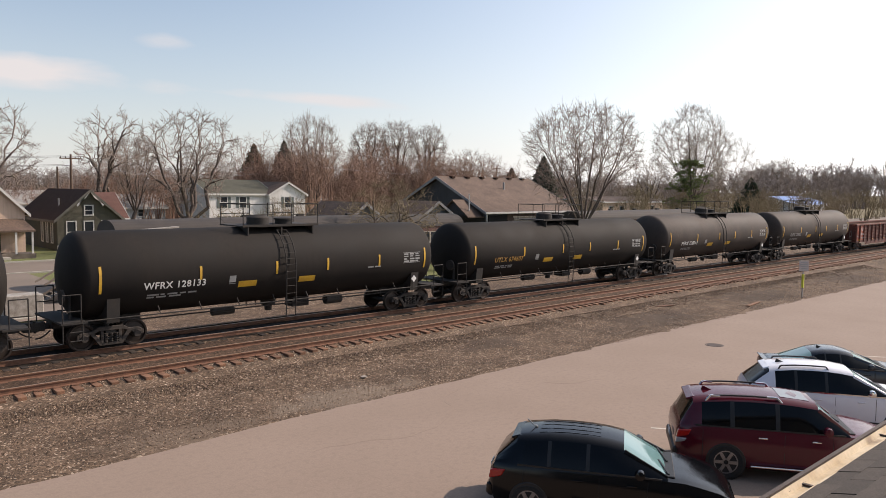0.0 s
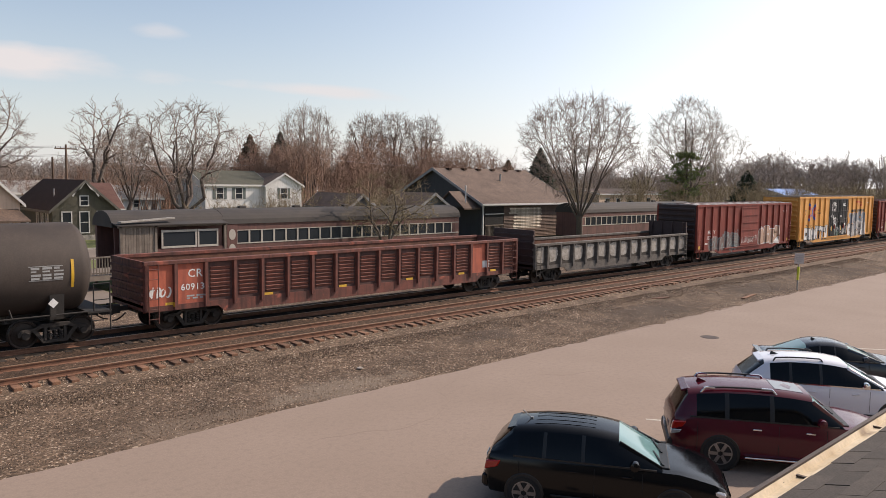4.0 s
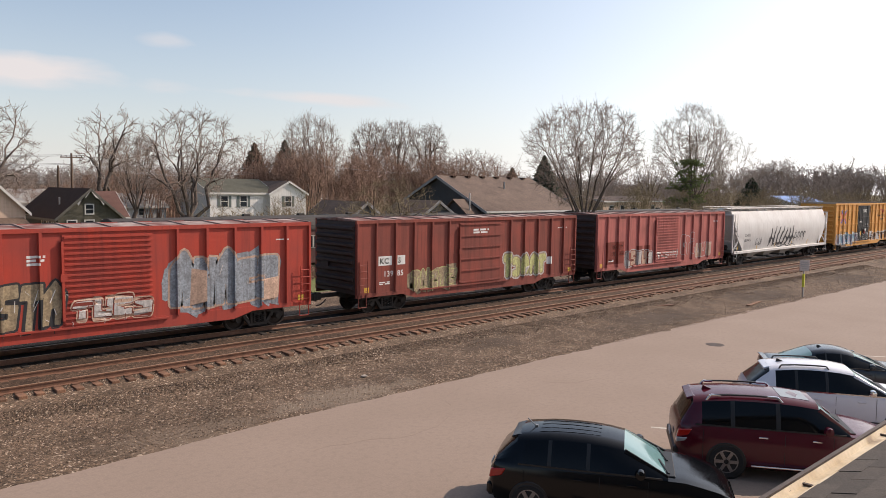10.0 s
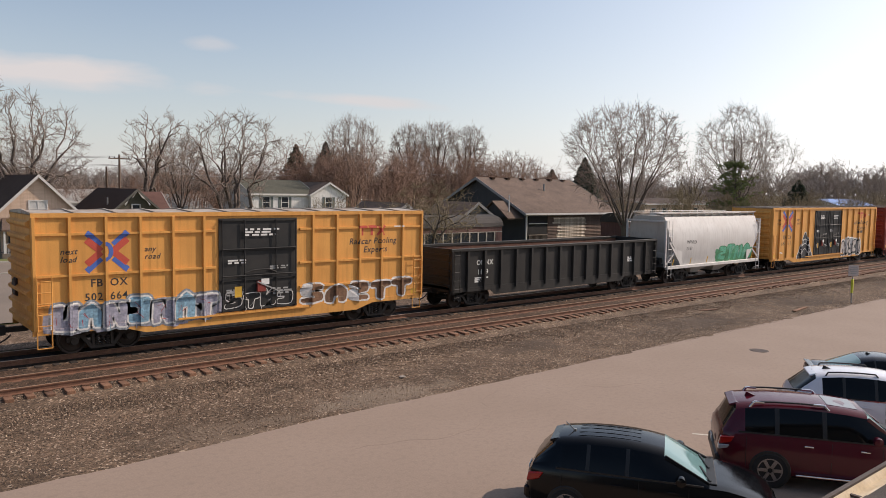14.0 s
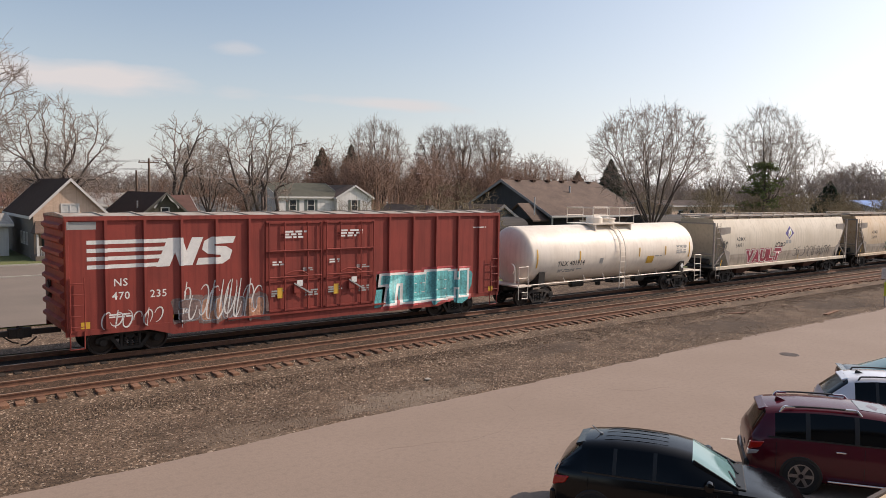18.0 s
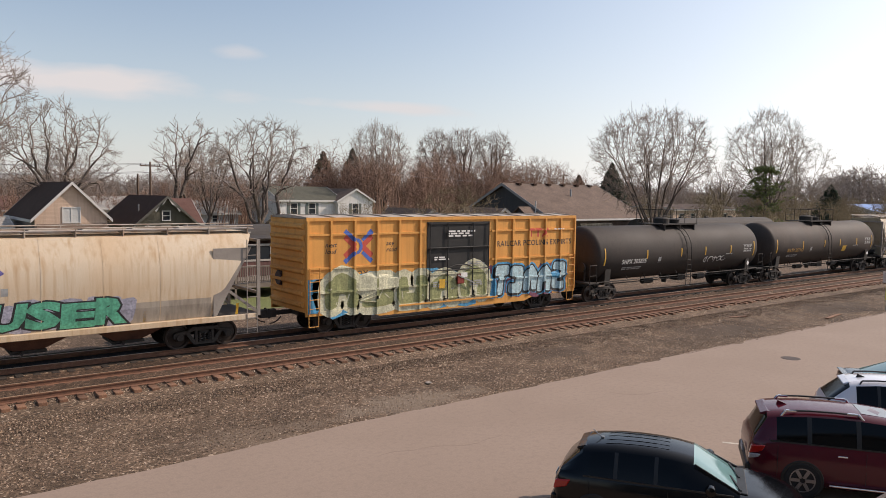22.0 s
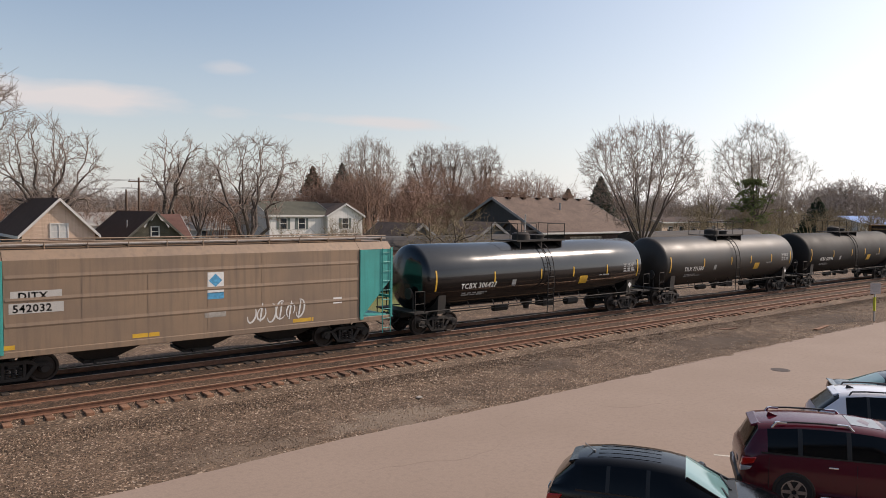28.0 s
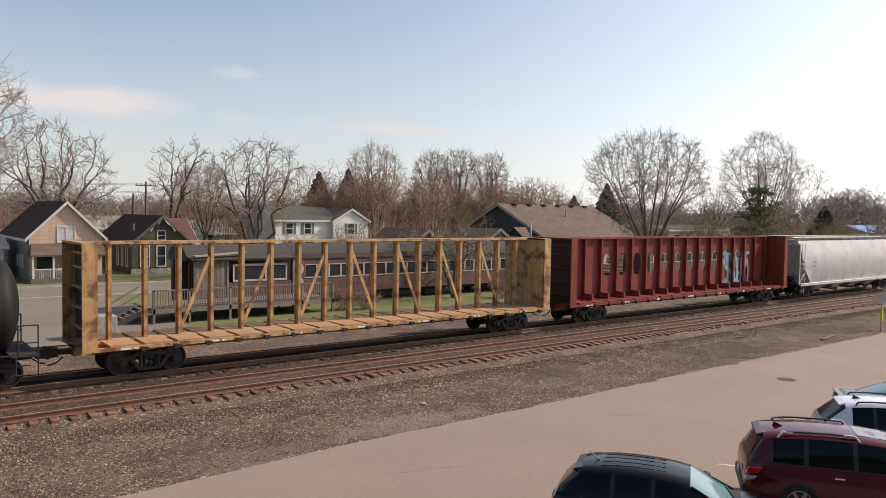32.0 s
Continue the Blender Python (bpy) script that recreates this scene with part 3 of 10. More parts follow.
turn = rng.uniform(0, 6.28, N)
V = np.zeros((N, 6, 3))
lift = ss * rng.uniform(0.35, 0.8, N)
for k in range(3):
    a = turn + k * 2.094 + rng.uniform(-0.35, 0.35, N)
    q, top_q = ss * rng.uniform(0.8, 1.3, N), ss * rng.uniform(0.3, 0.75, N)
    V[:, k] = np.stack([sx + np.cos(a) * q, sy + np.sin(a) * q, sz - 0.006], axis=1)
    V[:, 3 + k] = np.stack([sx + np.cos(a + 0.4) * top_q, sy + np.sin(a + 0.4) * top_q, sz + lift * rng.uniform(0.75, 1.1, N)], axis=1)
F = np.array([f for f in ((0, 1, 4), (0, 4, 3), (1, 2, 5), (1, 5, 4), (2, 0, 3), (2, 3, 5), (3, 4, 5))])
F = (F[None] + (np.arange(N) * 6)[:, None, None]).reshape(-1, 3)
me = bpy.data.meshes.new("ballast_stones")
me.from_pydata(V.reshape(-1, 3).tolist(), [], F.tolist())
me.materials.append(M_stone)
tagged(new("ballast_stones", me), "loose crushed stones along the track", "ballast", "", "stuff")

# tracks: rails with head, web and foot, and timber ties
RAILSEC = [(-0.07, 0.0), (0.07, 0.0), (0.07, 0.012), (0.012, 0.035), (0.012, 0.12), (0.036, 0.135), (0.036, 0.168), (-0.036, 0.168), (-0.036, 0.135), (-0.012, 0.12), (-0.012, 0.035), (-0.07, 0.012)]
for y, word in ((NEAR_Y, "empty near"), (TRAIN_Y, "occupied far")):
    tr = thing("railway_track", "%s railway track of rusty rails on timber ties" % word, "railway track", pose(0, y, RAIL), "", "structure")
    for s in (-1, 1):
        r = part("rail", Geo().prism([(s * 0.755 + a, b - 0.172) for a, b in RAILSEC], "x", -80, 600), M_rail_side, tr)
        part("rail_head", Geo().box(-80, 600, s * 0.755 - 0.034, s * 0.755 + 0.034, -0.005, 0.0), M_rail_top, r)
    tie = Geo().box(-0.115, 0.115, -1.3, 1.3, -0.34, -0.165).mesh("tie", False, 0.012)
    wood = M_tie if y == NEAR_Y else M_tie_shaded
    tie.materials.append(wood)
    rest, m = Geo(), 300 if y == NEAR_Y else 90
    rnd = random.Random(int(y))
    for k in range(900):
        x = -6 + k * 0.5
        if 0 <= k - 8 < m:
            part("tie", tie, None, tr, at=pose(x + rnd.uniform(-0.03, 0.03), rnd.uniform(-0.09, 0.09), rnd.uniform(-0.03, 0.004), 0, 0, rnd.uniform(-2, 2)))
            if y == NEAR_Y and k < 90:
                part("tie_plate", once("plate", lambda: Geo().box(-0.1, 0.1, -0.93, -0.58, -0.166, -0.15).box(-0.1, 0.1, 0.58, 0.93, -0.166, -0.15).mesh("tie_plate")), M_rail_side, tr, at=pose(x, 0, 0))
        else:
            rest.box(x - 0.115, x + 0.115, -1.3, 1.3, -0.34, -0.165)
    tagged(part("more_ties", rest, wood, tr), kind="stuff")

# small things on the lot and gravel
mh = thing("manhole_cover", "round cast-iron manhole cover flush with the asphalt", "manhole cover", pose(29.25, 14.65, 0))
part("cover", Geo().lathe([(-0.02, 0.3), (0.006, 0.3), (0.008, 0.28), (0.008, 0.02)], 24, "z"), M_iron, mh)
part("ring", Geo().lathe([(-0.02, 0.37), (0.004, 0.37), (0.004, 0.31), (-0.02, 0.31)], 24, "z"), M_iron, mh)
sg = thing("sign_post", "bleached sign on a steel post with yellow sleeve", "sign", pose(46.9, 18.05, 0.0))
part("post", Geo().box(-0.03, 0.03, -0.03, 0.03, -0.1, 2.2), M_steel, sg)
part("sleeve", Geo().box(-0.06, 0.06, -0.06, 0.06, 0.6, 1.42), M_signpost, sg, bevel=0.01)
part("sign_face", Geo().box(-0.31, 0.31, -0.055, -0.035, 1.6, 2.25), M_signface, sg, bevel=0.004, at=pose(0, 0, 0, 0, 0, -38))
g = Geo()
for z, w in ((2.1, 0.2), (1.98, 0.24), (1.86, 0.22), (1.74, 0.18)):
    g.box(-w, w, -0.06, -0.056, z, z + 0.05)
part("sign_lettering", g, M_grey_mark, sg, at=pose(0, 0, 0, 0, 0, -38))
sb = thing("steel_scrap", "rusty flat steel scrap lying on the gravel", "scrap", pose(36.3, 21.1, 0.12, 0, 0, -15))
part("bar", Geo().box(-0.6, 0.6, -0.09, 0.09, 0, 0.05), M_rail_side, sb, bevel=0.01)
sb = thing("timber_scrap", "dark weathered plank lying on the gravel", "scrap", pose(41.5, 18.6, 0.03, 0, 0, 8))
part("plank", Geo().box(-1.0, 1.0, -0.1, 0.1, 0, 0.05), M_tie, sb, bevel=0.01)
rnd = random.Random(3)
for x, y in ((14.9, 19.6),):
    st = tagged(part("stone", Geo().lathe([(-0.02, 0.05), (0.015, 0.12), (0.03, 0.1), (0.038, 0.04)], 7, "z"), M_gon_pale, at=pose(x, y, base_z(y) + 0.02)), "pale loose stone on the gravel", "stone")
for k in range(6):
    x, y = 17.3 + 2.75 * k, 9.9
    tagged(part("parking_line", Geo().box(-0.05, 0.05, -5.2, 0.0, 0.0, 0.004), M_linepaint, at=pose(x + 0.3, y + 0.6, 0, 0, 0, 36)), "worn pale parking bay line", "line marking", "parking lines", "structure")


# ---------------------------------------------------------------- train kit
# car space: x along the car from its middle, y across (the lit side is -y), z up from the rail head
HALF = 1.52
def g_wheel(r):
    return Geo().lathe([(-0.075, r * 0.28), (-0.07, r * 0.34), (-0.02, r * 0.4), (0.0, r * 0.8), (-0.062, r * 0.86), (-0.066, r * 0.985),
                        (0.03, r), (0.045, r + 0.028), (0.068, r + 0.024), (0.07, r * 0.86), (0.03, r * 0.8), (0.025, r * 0.36), (0.06, r * 0.3)], 28, "y")


def g_frame():
    g = Geo()
    top = [(-1.12, 0.42), (-1.12, 0.58), (-0.98, 0.66), (-0.62, 0.68), (-0.42, 0.8), (0.42, 0.8), (0.62, 0.68), (0.98, 0.66), (1.12, 0.58), (1.12, 0.42),
           (0.98, 0.42), (0.94, 0.54), (0.66, 0.56), (0.4, 0.66), (-0.4, 0.66), (-0.66, 0.56), (-0.94, 0.54), (-0.98, 0.42)]
    g.prism(top, "y", -0.07, 0.07)
    g.prism([(-0.7, 0.58), (-0.56, 0.62), (-0.3, 0.26), (0.3, 0.26), (0.56, 0.62), (0.7, 0.58), (0.38, 0.15), (-0.38, 0.15)], "y", -0.066, 0.066)
    for s in (-1, 1):
        g.box(s * 0.3 - 0.05, s * 0.3 + 0.05, -0.08, 0.08, 0.24, 0.7)
        g.cyl((s * 0.889, -0.12, 0.457), (s * 0.889, 0.1, 0.457), 0.13, 14)
        g.box(s * 0.889 - 0.16, s * 0.889 + 0.16, -0.075, 0.075, 0.5, 0.64)
    return g


def g_springs():
    g = Geo()
    for x in (-0.18, 0.0, 0.18):
        for y in (-0.05, 0.07):
            for k in range(4):
                g.cyl((x, y, 0.28 + k * 0.08), (x, y, 0.325 + k * 0.08), 0.066, 8)
    return g


def g_bolster():
    g = Geo()
    g.box(-0.17, 0.17, -1.02, 1.02, 0.5, 0.72)
    g.cyl((0, 0, 0.7), (0, 0, 0.9), 0.24, 14)
    for s in (-1, 1):
        g.box(s * 0.42 - 0.04, s * 0.42 + 0.04, -0.66, 0.66, 0.36, 0.46)
        g.cyl((0, s * 0.6, 0.7), (0, s * 0.6, 0.84), 0.1, 8)
    return g


def truck(car, x):
    t = part("truck", keep("truck", g_bolster, M_under, bevel=0.015), None, car, at=pose(x, 0, 0))
    for s in (-1, 1):
        part("side_frame", keep("side_frame", g_frame, M_truck, bevel=0.012), None, t, at=pose(0, s * 1.0, 0, 0, 0, 0 if s < 0 else 180))
        tagged(part("spring_nest", keep("spring_nest", g_springs, M_truck, True), None, t, at=pose(0, s * 1.0, 0)), kind="stuff")
        for w in (-0.889, 0.889):
            part("wheel", keep("wheel", lambda: g_wheel(0.457), M_wheel, True), None, t, at=pose(w, s * 0.755, 0.457, 0, 0, 0 if s < 0 else 180))
    for w in (-0.889, 0.889):
        part("axle", keep("axle", lambda: Geo().cyl((0, -0.98, 0), (0, 0.98, 0), 0.08, 10), M_under, True), None, t, at=pose(w, 0, 0.457))


def g_coupler(n):
    def make():
        g = Geo()
        g.box(-n, -0.28, -0.09, 0.09, 0.79, 0.96)
        g.prism([(-0.34, -0.12), (-0.1, -0.19), (0.1, -0.19), (0.1, -0.06), (-0.02, -0.02), (-0.02, 0.08), (0.12, 0.1), (0.12, 0.2), (-0.1, 0.17), (-0.34, 0.12)], "z", 0.72, 1.03)
        g.cyl((-0.02, 0.14, 0.68), (-0.02, 0.14, 1.08), 0.05, 8)
        g.beam((-n, -1.3, 1.02), (-n, 0.0, 1.02), 0.03, 0.03)
        return g
    return make


def g_hose():
    g = Geo()
    pts = [(-0.45, 0.3, 0.75), (-0.3, 0.31, 0.62), (-0.15, 0.26, 0.52), (0.0, 0.2, 0.49)]
    return g.pipe(pts, 0.026, 6)


def car_base(name, label, x0, x1, ends, tc, group="freight cars of the train", category="freight car"):
    """A car whose couplers meet at x0 and x1 (train metres), with trucks tc apart."""
    mid, half = (x0 + x1) / 2, (x1 - x0) / 2
    car = thing(name, label, category, pose(mid, TRAIN_Y, RAIL), group)
    car["start"] = mid
    for s in (-1, 1):
        truck(car, s * tc / 2)
        n = round(half - ends, 2)
        key = "coupler%.2f" % n
        part("coupler", keep(key, g_coupler(n), M_under, bevel=0.012), None, car, at=pose(s * half, 0, 0, 0, 0, 0 if s > 0 else 180))
        part("air_hose", keep("air_hose", g_hose, M_under, True), None, car, at=pose(s * half, 0, 0, 0, 0, 0 if s > 0 else 180))
    train.append(car)
    return car


surface = {}      # car name: (outer face y at x, z; cuts in x; cuts in z)


def drape(car, me, lift=0.004):
    """Lays a flat film, drawn in x and z with its own small lift in y, on the ribs and folds of a car's lit side."""
    fn, xcuts, zcuts = surface[car.name]
    bm = bmesh.new()
    bm.from_mesh(me)
    xs, zs = [v.co.x for v in bm.verts], [v.co.z for v in bm.verts]
    if xs:
        for cuts, lo, hi, axis in ((xcuts, min(xs), max(xs), (1, 0, 0)), (zcuts, min(zs), max(zs), (0, 0, 1))):
            for c in cuts:
                if lo < c < hi:
                    bmesh.ops.bisect_plane(bm, geom=bm.verts[:] + bm.edges[:] + bm.faces[:], plane_co=Vector(axis) * c, plane_no=axis, dist=1e-5)
        for v in bm.verts:
            v.co.y += fn(v.co.x, v.co.z) - lift
    bm.to_mesh(me)
    bm.free()
    return me


def film(name, polys):
    """A mesh of flat polygons (points in x and z, material, height over the paint)."""
    me = bpy.data.meshes.new(name)
    v, f, ix, mats = [], [], [], []
    step = min(0.00012, 0.014 / max(len(polys), 1))
    for k, (pts, m, d) in enumerate(polys):
        if m not in mats:
            mats.append(m)
        n = len(v)
        v += [(px, -d * 0.2 - step * k, pz) for px, pz in pts]
        f.append(tuple(range(n, n + len(pts))))
        ix.append(mats.index(m))
    me.from_pydata(v, [], f)
    for m in mats:
        me.materials.append(m)
    me.polygons.foreach_set("material_index", ix)
    return me


def letter(car, body, x, z, size, material, y=-HALF - 0.006, bold=0.004, name="lettering", align="LEFT", shear=0.0):
    if " " in body and "\n" not in body:        # one mesh a word
        for word in body.split():
            w = letter(car, word, x, z, size, material, y, bold, name, align, shear)
            x += w + size * 0.35
        return
    me = text_mesh(body, size, 0.0 if car.name in surface else 0.002, bold, align, shear)
    width = max((v.co.x for v in me.vertices), default=0.0)
    if car.name in surface:
        for v in me.vertices:
            v.co = (x + v.co.x, 0.0, z + v.co.y)
        part(name, drape(car, me), material, car)
    else:
        part(name, me, material, car, at=pose(x, y, z, 90, 0, 0))
    return width


def plate(car, x0, x1, z0, z1, material, y=-HALF - 0.006, name="marking"):
    if car.name in surface:
        part(name, drape(car, film(name, [([(x0, z0), (x1, z0), (x1, z1), (x0, z1)], material, 0.0)])), None, car)
    else:
        part(name, Geo().box(x0, x1, y - 0.002, y + 0.002, z0, z1), material, car)


def stencil(car, x, z, w, rows, h=0.09, material=None, y=-HALF - 0.006, seed=1, gap=0.5):
    """Small unreadable stencilling: rows of short bars."""
    rnd, g, polys, material = random.Random(seed), Geo(), [], material or M_white_mark
    for r in range(rows):
        a = x
        end = x + w * rnd.uniform(0.6, 1.0)
        zz = z - r * h * (1 + gap)
        while a < end:
            b = min(a + rnd.uniform(0.12, 0.45), end)
            g.box(a, b, y - 0.002, y + 0.002, zz, zz + h)
            polys.append(([(a, zz), (b, zz), (b, zz + h), (a, zz + h)], material, 0.0))
            a = b + rnd.uniform(0.05, 0.12)
    if car.name in surface:
        tagged(part("stencil", drape(car, film("stencil", polys)), None, car), kind="stuff")
    else:
        tagged(part("stencil", g, material, car), kind="stuff")


def emblem(car, pts, material, lift=0.0):
    part("emblem", drape(car, film("emblem", [(pts, material, lift * 8)])), None, car)


def bar_pts(ax, az, bx, bz, w):
    dx, dz = bx - ax, bz - az
    k = math.hypot(dx, dz) or 1
    nx, nz = -dz / k * w / 2, dx / k * w / 2
    return [(ax + nx, az + nz), (ax - nx, az - nz), (bx - nx, bz - nz), (bx + nx, bz + nz)]


FORMS = [[(0, 0), (1, 0.04), (1, 0.36), (0.52, 0.34), (0.52, 0.6), (1.02, 0.62), (0.96, 1), (0, 0.97)],
         [(0, 0), (0.36, 0), (0.4, 0.42), (0.62, 0.42), (0.64, 0), (1, 0), (1.02, 0.72), (0.5, 1.1), (-0.02, 0.74)],
         [(0, 0.12), (0.12, 0), (0.88, 0), (1, 0.12), (1.02, 1), (0.64, 1.02), (0.62, 0.38), (0.38, 0.38), (0.36, 1), (0, 0.98)],
         [(0, 0), (1, 0.05), (1, 0.58), (0.42, 0.6), (0.42, 0.7), (1, 0.74), (0.92, 1.02), (0, 1), (0, 0.46), (0.58, 0.42), (0.58, 0.3), (0, 0.28)],
         [(0.3, 0), (0.7, 0), (0.68, 0.66), (1.04, 0.68), (1, 1.04), (0, 1), (-0.04, 0.66), (0.34, 0.66)],
         [(0, 0), (0.34, 0), (0.34, 0.5), (0.66, 0), (1, 0), (1, 1), (0.66, 1.02), (0.66, 0.5), (0.34, 1), (0, 1)]]


def swell(pts, d):
    """The outline of a form, d wider all round."""
    n, out = len(pts), []
    area = sum(pts[k][0] * pts[(k + 1) % n][1] - pts[(k + 1) % n][0] * pts[k][1] for k in range(n))
    sg = 1 if area > 0 else -1
    for k in range(n):
        (ax, az), (bx, bz), (cx, cz) = pts[k - 1], pts[k], pts[(k + 1) % n]
        u, w = Vector((bx - ax, bz - az)).normalized(), Vector((cx - bx, cz - bz)).normalized()
        q = Vector((u.y + w.y, -(u.x + w.x)))
        q = q.normalized() * sg if q.length > 0.2 else Vector((u.y, -u.x)) * sg
        out.append((bx + q.x * d * 1.25, bz + q.y * d * 1.25))
    return out


def rounded(pts, r=0.3):
    out, n = [], len(pts)
    for k in range(n):
        (ax, az), (bx, bz), (cx, cz) = pts[k - 1], pts[k], pts[(k + 1) % n]
        out += [(bx + (ax - bx) * r, bz + (az - bz) * r), (bx + (ax - bx) * r * 0.25 + (cx - bx) * r * 0.25, bz + (az - bz) * r * 0.25 + (cz - bz) * r * 0.25), (bx + (cx - bx) * r, bz + (cz - bz) * r)]
    return out


def piece(car, x0, x1, z0, z1, n, fills, outline, seed, edge=None, back=None, slant=0.08, fat=0.07, round_=0.25, drop=True, drips=6, inner=None):
    """A sprayed piece of n fat interlocking forms with outline, cast edge, cloud and inner strokes, draped on the car."""
    rnd, polys = random.Random(seed), []
    w = (x1 - x0) / n
    if back:
        for k in range(n * 2):
            polys.append((blob(rnd, x0 + (k + 0.5) * w / 2, (z0 + z1) / 2 + rnd.uniform(-0.15, 0.1), w * 1.0, (z1 - z0) * rnd.uniform(0.85, 1.2), 16), back, 0.0))
    shapes = []
    for k in range(n):
        f = FORMS[rnd.randrange(len(FORMS))]
        flip = rnd.random() < 0.4
        h = (z1 - z0) * rnd.uniform(0.84, 1.05)
        zz = z0 + rnd.uniform(0.0, 0.12) * (z1 - z0)
        q = [(x0 + k * w + w * (0.06 + 0.9 * (1 - px if flip else px)) + slant * pz * h + rnd.uniform(-0.03, 0.03), zz + h * pz + rnd.uniform(-0.03, 0.03)) for px, pz in f]
        shapes.append(rounded(q, round_) if round_ else q)
    for k, q in enumerate(shapes):
        if edge:
            polys.append((swell(q, fat * 2.1), edge, 0.0006))
        if drop:
            polys.append(([(px - fat * 1.1, pz - fat * 1.3) for px, pz in swell(q, fat * 0.6)], outline, 0.0009))
        polys.append((swell(q, fat), outline, 0.0012))
    for k, q in enumerate(shapes):
        m = fills[k % len(fills)]
        polys.append((q, m, 0.0018))
        cx, cz = sum(p[0] for p in q) / len(q), sum(p[1] for p in q) / len(q)
        for i in range(3):
            a, b = rnd.choice(q), rnd.choice(q)
            ax, az = a[0] + (cx - a[0]) * 0.3, a[1] + (cz - a[1]) * 0.3
            polys.append((bar_pts(ax, az, ax + (b[0] - ax) * 0.4, az + (b[1] - az) * 0.4, fat * rnd.uniform(0.2, 0.5)), inner or outline, 0.0024))
    for k in range(drips):
        px = rnd.uniform(x0, x1)
        polys.append((bar_pts(px, z0 + rnd.uniform(-0.05, 0.3), px + rnd.uniform(-0.01, 0.01), z0 - rnd.uniform(0.02, 0.16), 0.02), rnd.choice(fills + [outline]), 0.0026))
    tagged(part("graffiti", drape(car, film("graffiti", polys)), None, car), kind="stuff")


def word_piece(car, word, x0, x1, z0, z1, fill, outline, seed, edge=None, back=None, shear=0.15, bold=0.06):
    """A sprayed word in fat letters that overlap, with outline and edge, draped on the car."""
    rnd = random.Random(seed)
    w, h = (x1 - x0) / len(word), z1 - z0
    if back:
        polys = [(blob(rnd, x0 + (k + 0.5) * w / 2, (z0 + z1) / 2 + rnd.uniform(-0.1, 0.1), w * 0.95, h * rnd.uniform(0.9, 1.25), 16), back, 0.0) for k in range(len(word) * 2)]
        tagged(part("graffiti_cloud", drape(car, film("graffiti_cloud", polys)), None, car), kind="stuff")
    for k, ch in enumerate(word):
        tall, dz, sk = h * rnd.uniform(0.92, 1.08), rnd.uniform(-0.05, 0.05) * h, shear + rnd.uniform(-0.08, 0.08)
        for lay, (grow_, m) in enumerate(((bold * 2.6, edge), (bold * 1.8, outline), (bold, fill))):
            if m is None:
                continue
            me = text_mesh(ch, 1.0, 0.0, grow_)
            base = text_mesh(ch, 1.0, 0.0, bold)
            bx, by = [v.co.x for v in base.vertices], [v.co.y for v in base.vertices]
            bpy.data.meshes.remove(base)
            kx, kz = w * 1.02 / (max(bx) - min(bx)), tall / (max(by) - min(by))
            for v in me.vertices:
                pz = (v.co.y - min(by)) * kz
                v.co = (x0 + k * w + (v.co.x - min(bx)) * kx + sk * (pz - h / 2), -0.001 * lay - 0.0002 * k, z0 + dz + pz)
            part("graffiti_letter", drape(car, me), m, car)


def ribbon(car, lines, width, material, name="graffiti_tag", taper=True):
    """Sprayed strokes along lines of (x, z), wide in the middle and thin at their ends."""
    polys = []
    for pts in lines:
        n = len(pts)
        for k, ((ax, az), (bx, bz)) in enumerate(zip(pts, pts[1:])):
            u = (k + 0.5) / (n - 1)
            polys.append((bar_pts(ax, az, bx, bz, width * (0.35 + 0.65 * math.sin(math.pi * min(max(u, 0.02), 0.98))) if taper else width), material, 0.001))
    tagged(part(name, drape(car, film(name, polys)), None, car), kind="stuff")


def blob(rnd, cx, cz, w, h, n=14, rough=0.22):
    pts = []
    ph = rnd.uniform(0, 6)
    for i in range(n):
        t = 2 * math.pi * i / n
        c, s = math.cos(t), math.sin(t)
        e = 0.45
        k = 1 + rough * math.sin(3 * t + ph) * rnd.uniform(0.4, 1) + rnd.uniform(-rough, rough) * 0.5
        pts.append((cx + w / 2 * math.copysign(abs(c) ** e, c) * k, cz + h / 2 * math.copysign(abs(s) ** e, s) * k))
    return pts


